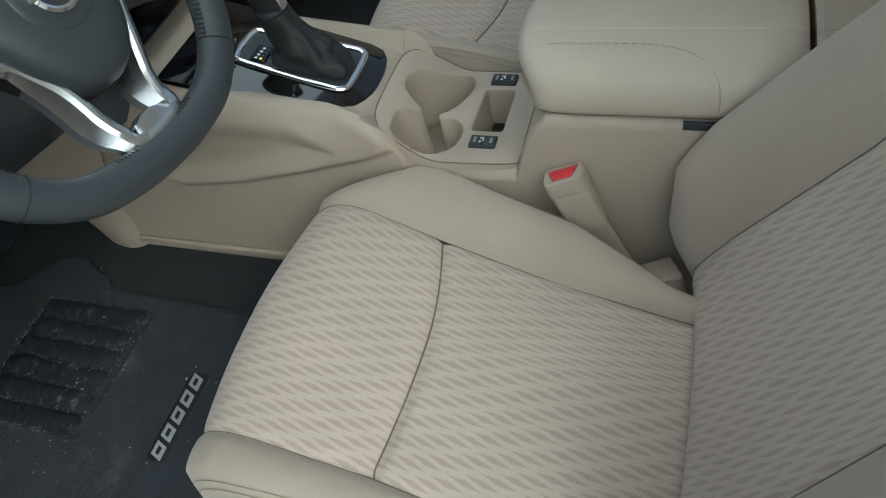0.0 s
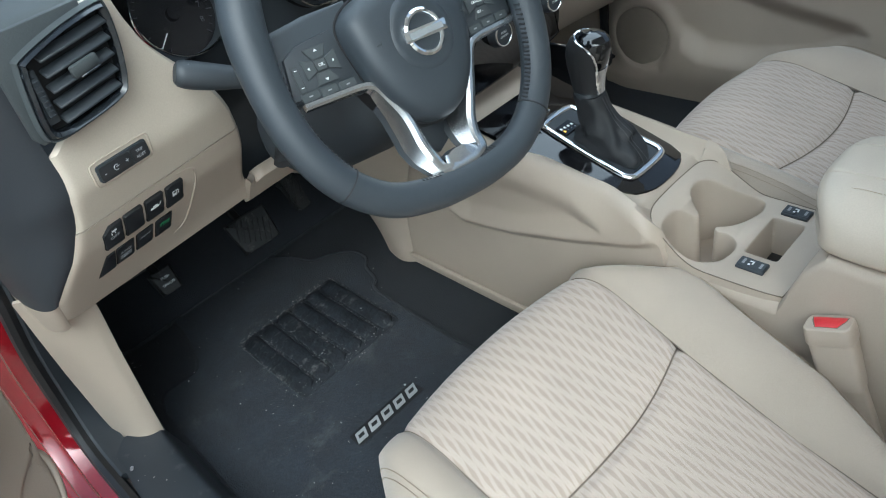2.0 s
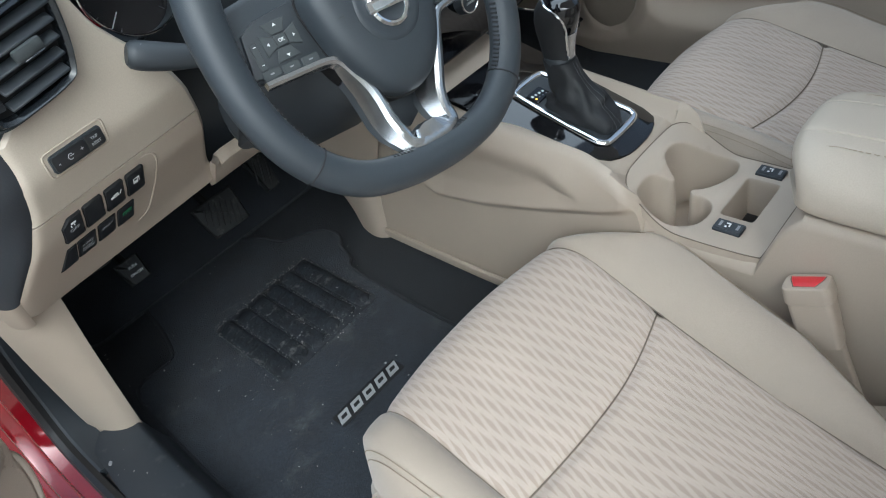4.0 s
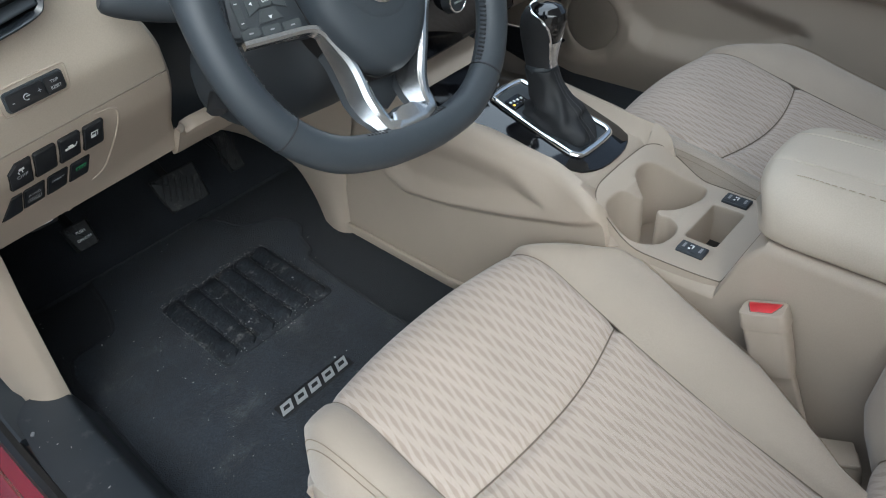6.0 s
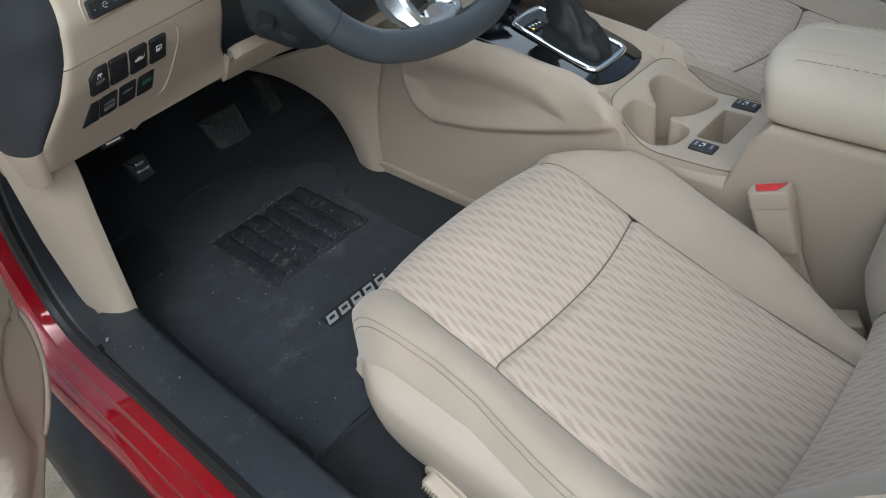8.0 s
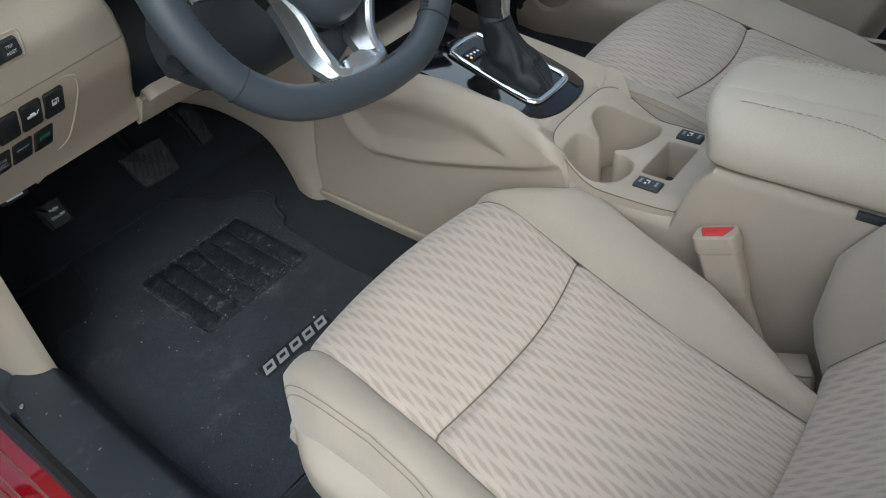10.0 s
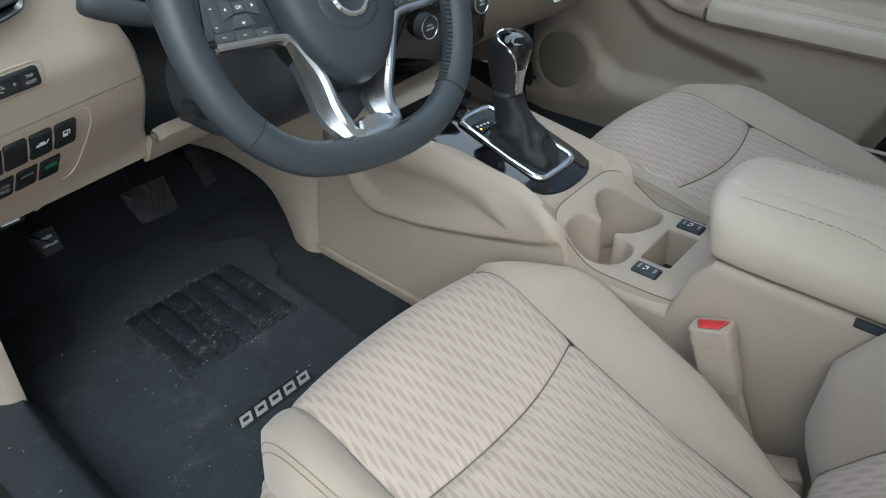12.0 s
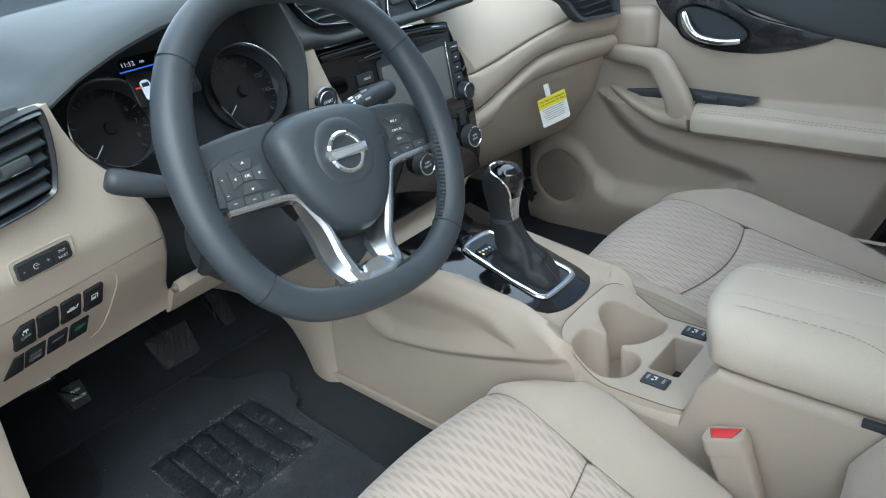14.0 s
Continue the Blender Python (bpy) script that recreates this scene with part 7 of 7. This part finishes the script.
    for i, p in enumerate(path):
        t = i / (len(path) - 1)
        w = curve_at([(0, 0.020), (0.35, 0.020), (0.5, 0.027), (0.75, 0.029), (1, 0.032)], t)
        dd = (path[min(i + 1, len(path) - 1)] - path[max(i - 1, 0)]).normalized()
        s = dd.cross(Vector((1, 0, 0))).normalized()
        rings.append([p + s * (w * math.copysign(abs(math.cos(k)) ** 0.7, math.cos(k))) + Vector((1, 0, 0)) * (0.018 * math.copysign(abs(math.sin(k)) ** 0.7, math.sin(k)) + 0.012) for k in [2 * math.pi * j / 20 for j in range(20)]])
    part("grab_handle", loft(rings), BEIGE, d, "beige grab handle")
    part("handle_root", box(0.06, 0.16, 0.10, (0.712, 0.42, 0.965), 0.025, 4), BEIGE, d)
    flat = Matrix(((0, 0, -1, 0.704), (1, 0, 0, 0), (0, 1, 0, 0), (0, 0, 0, 1)))
    part("pull_insert", prism([(0.436, 0.823), (0.368, 0.803), (0.315, 0.805), (0.335, 0.830)], 0.010, 0.002, 2, m=flat), BLACK, d, "black pull insert")
    sw = part("switch_panel", prism([(0.268, 0.835), (0.247, 0.804), (0.147, 0.804), (0.110, 0.825)], 0.022, 0.003, 2, m=flat), BLACK, d, "black window switch panel")
    part("window_switch", box(0.014, 0.034, 0.010, (0.680, 0.205, 0.823), 0.003, 2), SOFT_BLACK, sw)
    # dark leaf-shaped trim with the inner handle
    leaf = [(p.x, p.y) for p in smooth_path([(0.345, 1.035, 0), (0.30, 0.965, 0), (0.24, 0.925, 0), (0.13, 0.915, 0), (0.04, 0.928, 0), (-0.02, 0.952, 0), (0.06, 0.972, 0), (0.14, 0.995, 0), (0.22, 1.04, 0)], 5, closed=True)]
    part("trim_insert", prism(leaf, 0.012, 0.004, 2, m=Matrix(((0, 0, -1, 0.714), (1, 0, 0, 0), (0, 1, 0, 0), (0, 0, 0, 1)))), PIANO, d, "dark glossy grained trim insert")
    cup = [(p.x, p.y) for p in smooth_path([(0.295, 1.0, 0), (0.285, 0.955, 0), (0.24, 0.935, 0), (0.165, 0.935, 0), (0.142, 0.95, 0), (0.15, 0.97, 0), (0.20, 1.0, 0), (0.26, 1.015, 0)], 5, closed=True)]
    to_door = Matrix(((0, 0, -1, 0.7025), (1, 0, 0, 0), (0, 1, 0, 0), (0, 0, 0, 1)))
    hc = part("handle_cup", prism(cup, 0.003, 0.001, 1, m=to_door), BLACK, d, "black handle recess")
    part("handle_rim", tube([to_door @ Vector((a_, b_, 0.003)) for a_, b_ in cup], 0.003, 6, closed=True, up=(1, 0, 0)), GLOSS, hc)
    lever = smooth_path([(0.690, 0.276, 1.002), (0.684, 0.262, 0.972), (0.680, 0.235, 0.952), (0.680, 0.19, 0.944), (0.686, 0.152, 0.945)], 6)
    part("inner_handle", tube(lever, [0.0075, 0.0085, 0.0095, 0.010, 0.010, 0.010, 0.0095, 0.009, 0.0085, 0.008, 0.008, 0.0075, 0.0075, 0.0075, 0.0075, 0.0075, 0.0072, 0.007, 0.007, 0.007, 0.0068, 0.0066, 0.0064, 0.0062, 0.006], 12, up=(1, 0, 0)), CHROME, hc, "curved chrome door lever")
    # soft dark upper pad
    def top(y, v):
        zb = curve_at([(-0.7, 0.90), (-0.12, 0.928), (0.02, 0.955), (0.14, 1.0), (0.22, 1.03), (0.40, 1.05), (0.8, 1.06)], y)
        prof = [(0.716, zb), (0.700, zb + 0.006), (0.694, zb + 0.03), (0.70, 1.07), (0.715, 1.085), (0.745, 1.09)]
        return (prof[v][0], y, prof[v][1])
    rows = [smooth_path([top(y, v) for v in range(6)], 4) for y in span(-0.33, 0.78, 40)]
    bm = loft(rows, closed=False)
    bmesh.ops.recalc_face_normals(bm, faces=bm.faces)
    bmesh.ops.solidify(bm, geom=bm.faces[:], thickness=0.006)
    part("upper_pad", bm, SOFT_BLACK, d, "dark soft upper door pad")
    part("outer_skin", box(0.03, 1.42, 0.70, (0.76, 0.085, 0.72), 0.01), RED, d, "red outer door skin")


passenger_door()


# ---- open driver door ----
def driver_door():
    a = radians(45)
    dr = Vector((-math.sin(a), -math.cos(a), 0))
    m = axes((-0.818, 0.592, 0.0), dr, (0, 0, 1))
    d = empty("driver_door", m, "open driver door with beige inner panel, speaker and bottle pocket", "car door")
    # local axes: x along the door from the hinge, y up, z towards the cabin
    flip = Matrix.Diagonal((1, 1, -1, 1)) if (m.to_3x3() @ Vector((0, 0, 1))).x < 0 else Matrix()
    SP, LONG, SHORT = (0.123, 0.578), 0.092, 0.045
    ca, sa = 0.579, -0.815
    GRAB = [(0.115, 0.80), (0.098, 0.765), (0.106, 0.74), (0.16, 0.735), (0.30, 0.74), (0.5, 0.75), (0.5, 0.82), (0.2, 0.82)]
    EDGE_LINE = smooth_path([(0.020, 0.92, 0), (0.036, 0.85, 0), (0.052, 0.77, 0), (0.062, 0.675, 0), (0.068, 0.61, 0), (0.092, 0.545, 0), (0.152, 0.495, 0), (0.210, 0.455, 0), (0.263, 0.415, 0), (0.34, 0.37, 0), (0.5, 0.36, 0), (0.95, 0.36, 0)], 8)
    EDGE_ROWS = [(p.x, p.y) for p in EDGE_LINE]

    def low(u):
        return curve_at(EDGE_ROWS, u)

    def oval(u, z):
        du, dz = u - SP[0], z - SP[1]
        return math.hypot((du * ca + dz * sa) / LONG, (dz * ca - du * sa) / SHORT)

    def surf(u, z):
        o = 0.010 * ease((z - 0.62) / 0.2)
        r = oval(u, z)
        o -= 0.005 * ease((1.05 - r) / 0.10)
        pk = (abs((u - 0.415) / 0.178) ** 3 + abs((z - 0.560 + 0.10 * (u - 0.3)) / 0.070) ** 3) ** (1 / 3)
        o += 0.010 * ease((1.5 - pk) / 0.4) - 0.085 * ease((1.0 - pk) / 0.10)
        o += 0.030 * ease((inside(GRAB, u, z) + 0.01) / 0.03)
        o -= 0.012 * (1 - ease(min((z - low(u)) / 0.014, (u - 0.016) / 0.02)))
        return o

    def at(u, v):
        z = mixv(low(u), 1.02, v)
        return flip @ Vector((u, z, surf(u, z)))
    part("door_panel", sheet(at, [0.020 + 0.93 * (k / 170) ** 1.5 for k in range(171)], [(k / 130) ** 1.25 for k in range(131)], -0.010), BEIGE, d, "beige moulded inner panel")

    def mesh_at(r, t):
        a_, b_ = r * LONG * math.cos(t), r * SHORT * math.sin(t)
        return flip @ Vector((SP[0] + a_ * ca - b_ * sa, SP[1] + a_ * sa + b_ * ca, surf(*SP) + 0.003 - 0.002 * r * r))
    def ring_at(fx, n, lift):
        return [flip @ Vector((u, z, lift)) for u, z in (fx(2 * math.pi * k / n) for k in range(n))]

    def oval_at(t):
        a_, b_ = 1.03 * LONG * math.cos(t), 1.03 * SHORT * math.sin(t)
        return SP[0] + a_ * ca - b_ * sa, SP[1] + a_ * sa + b_ * ca

    def pocket_at(t):
        c, q = math.cos(t), math.sin(t)
        u = 0.415 + 0.180 * math.copysign(abs(c) ** (2 / 3), c)
        return u, 0.560 - 0.10 * (u - 0.3) + 0.071 * math.copysign(abs(q) ** (2 / 3), q)
    part("speaker_rim", tube(ring_at(oval_at, 96, 0.000), 0.0062, 12, closed=True, up=(0, 0, 1)), BEIGE, d, "beige rim round the speaker")
    part("pocket_rim", tube(ring_at(pocket_at, 120, 0.004), 0.0095, 12, closed=True, up=(0, 0, 1)), BEIGE, d, "beige rolled rim of the bottle pocket")
    part("speaker_grille", sheet(mesh_at, span(0.02, 0.95, 10), span(0, 2 * math.pi, 56), 0.002), GRILLE, d, "fine beige speaker grille")
    part("outer_skin", sheet(lambda u, v: flip @ Vector((u, mixv(max(low(u) - 0.01, 0.34), 1.02, v), -0.06 + 0.02 * math.sin(v * 2.5))), span(0.05, 1.0, 30), span(0, 1, 8), 0.01), RED, d, "red outer skin")


driver_door()
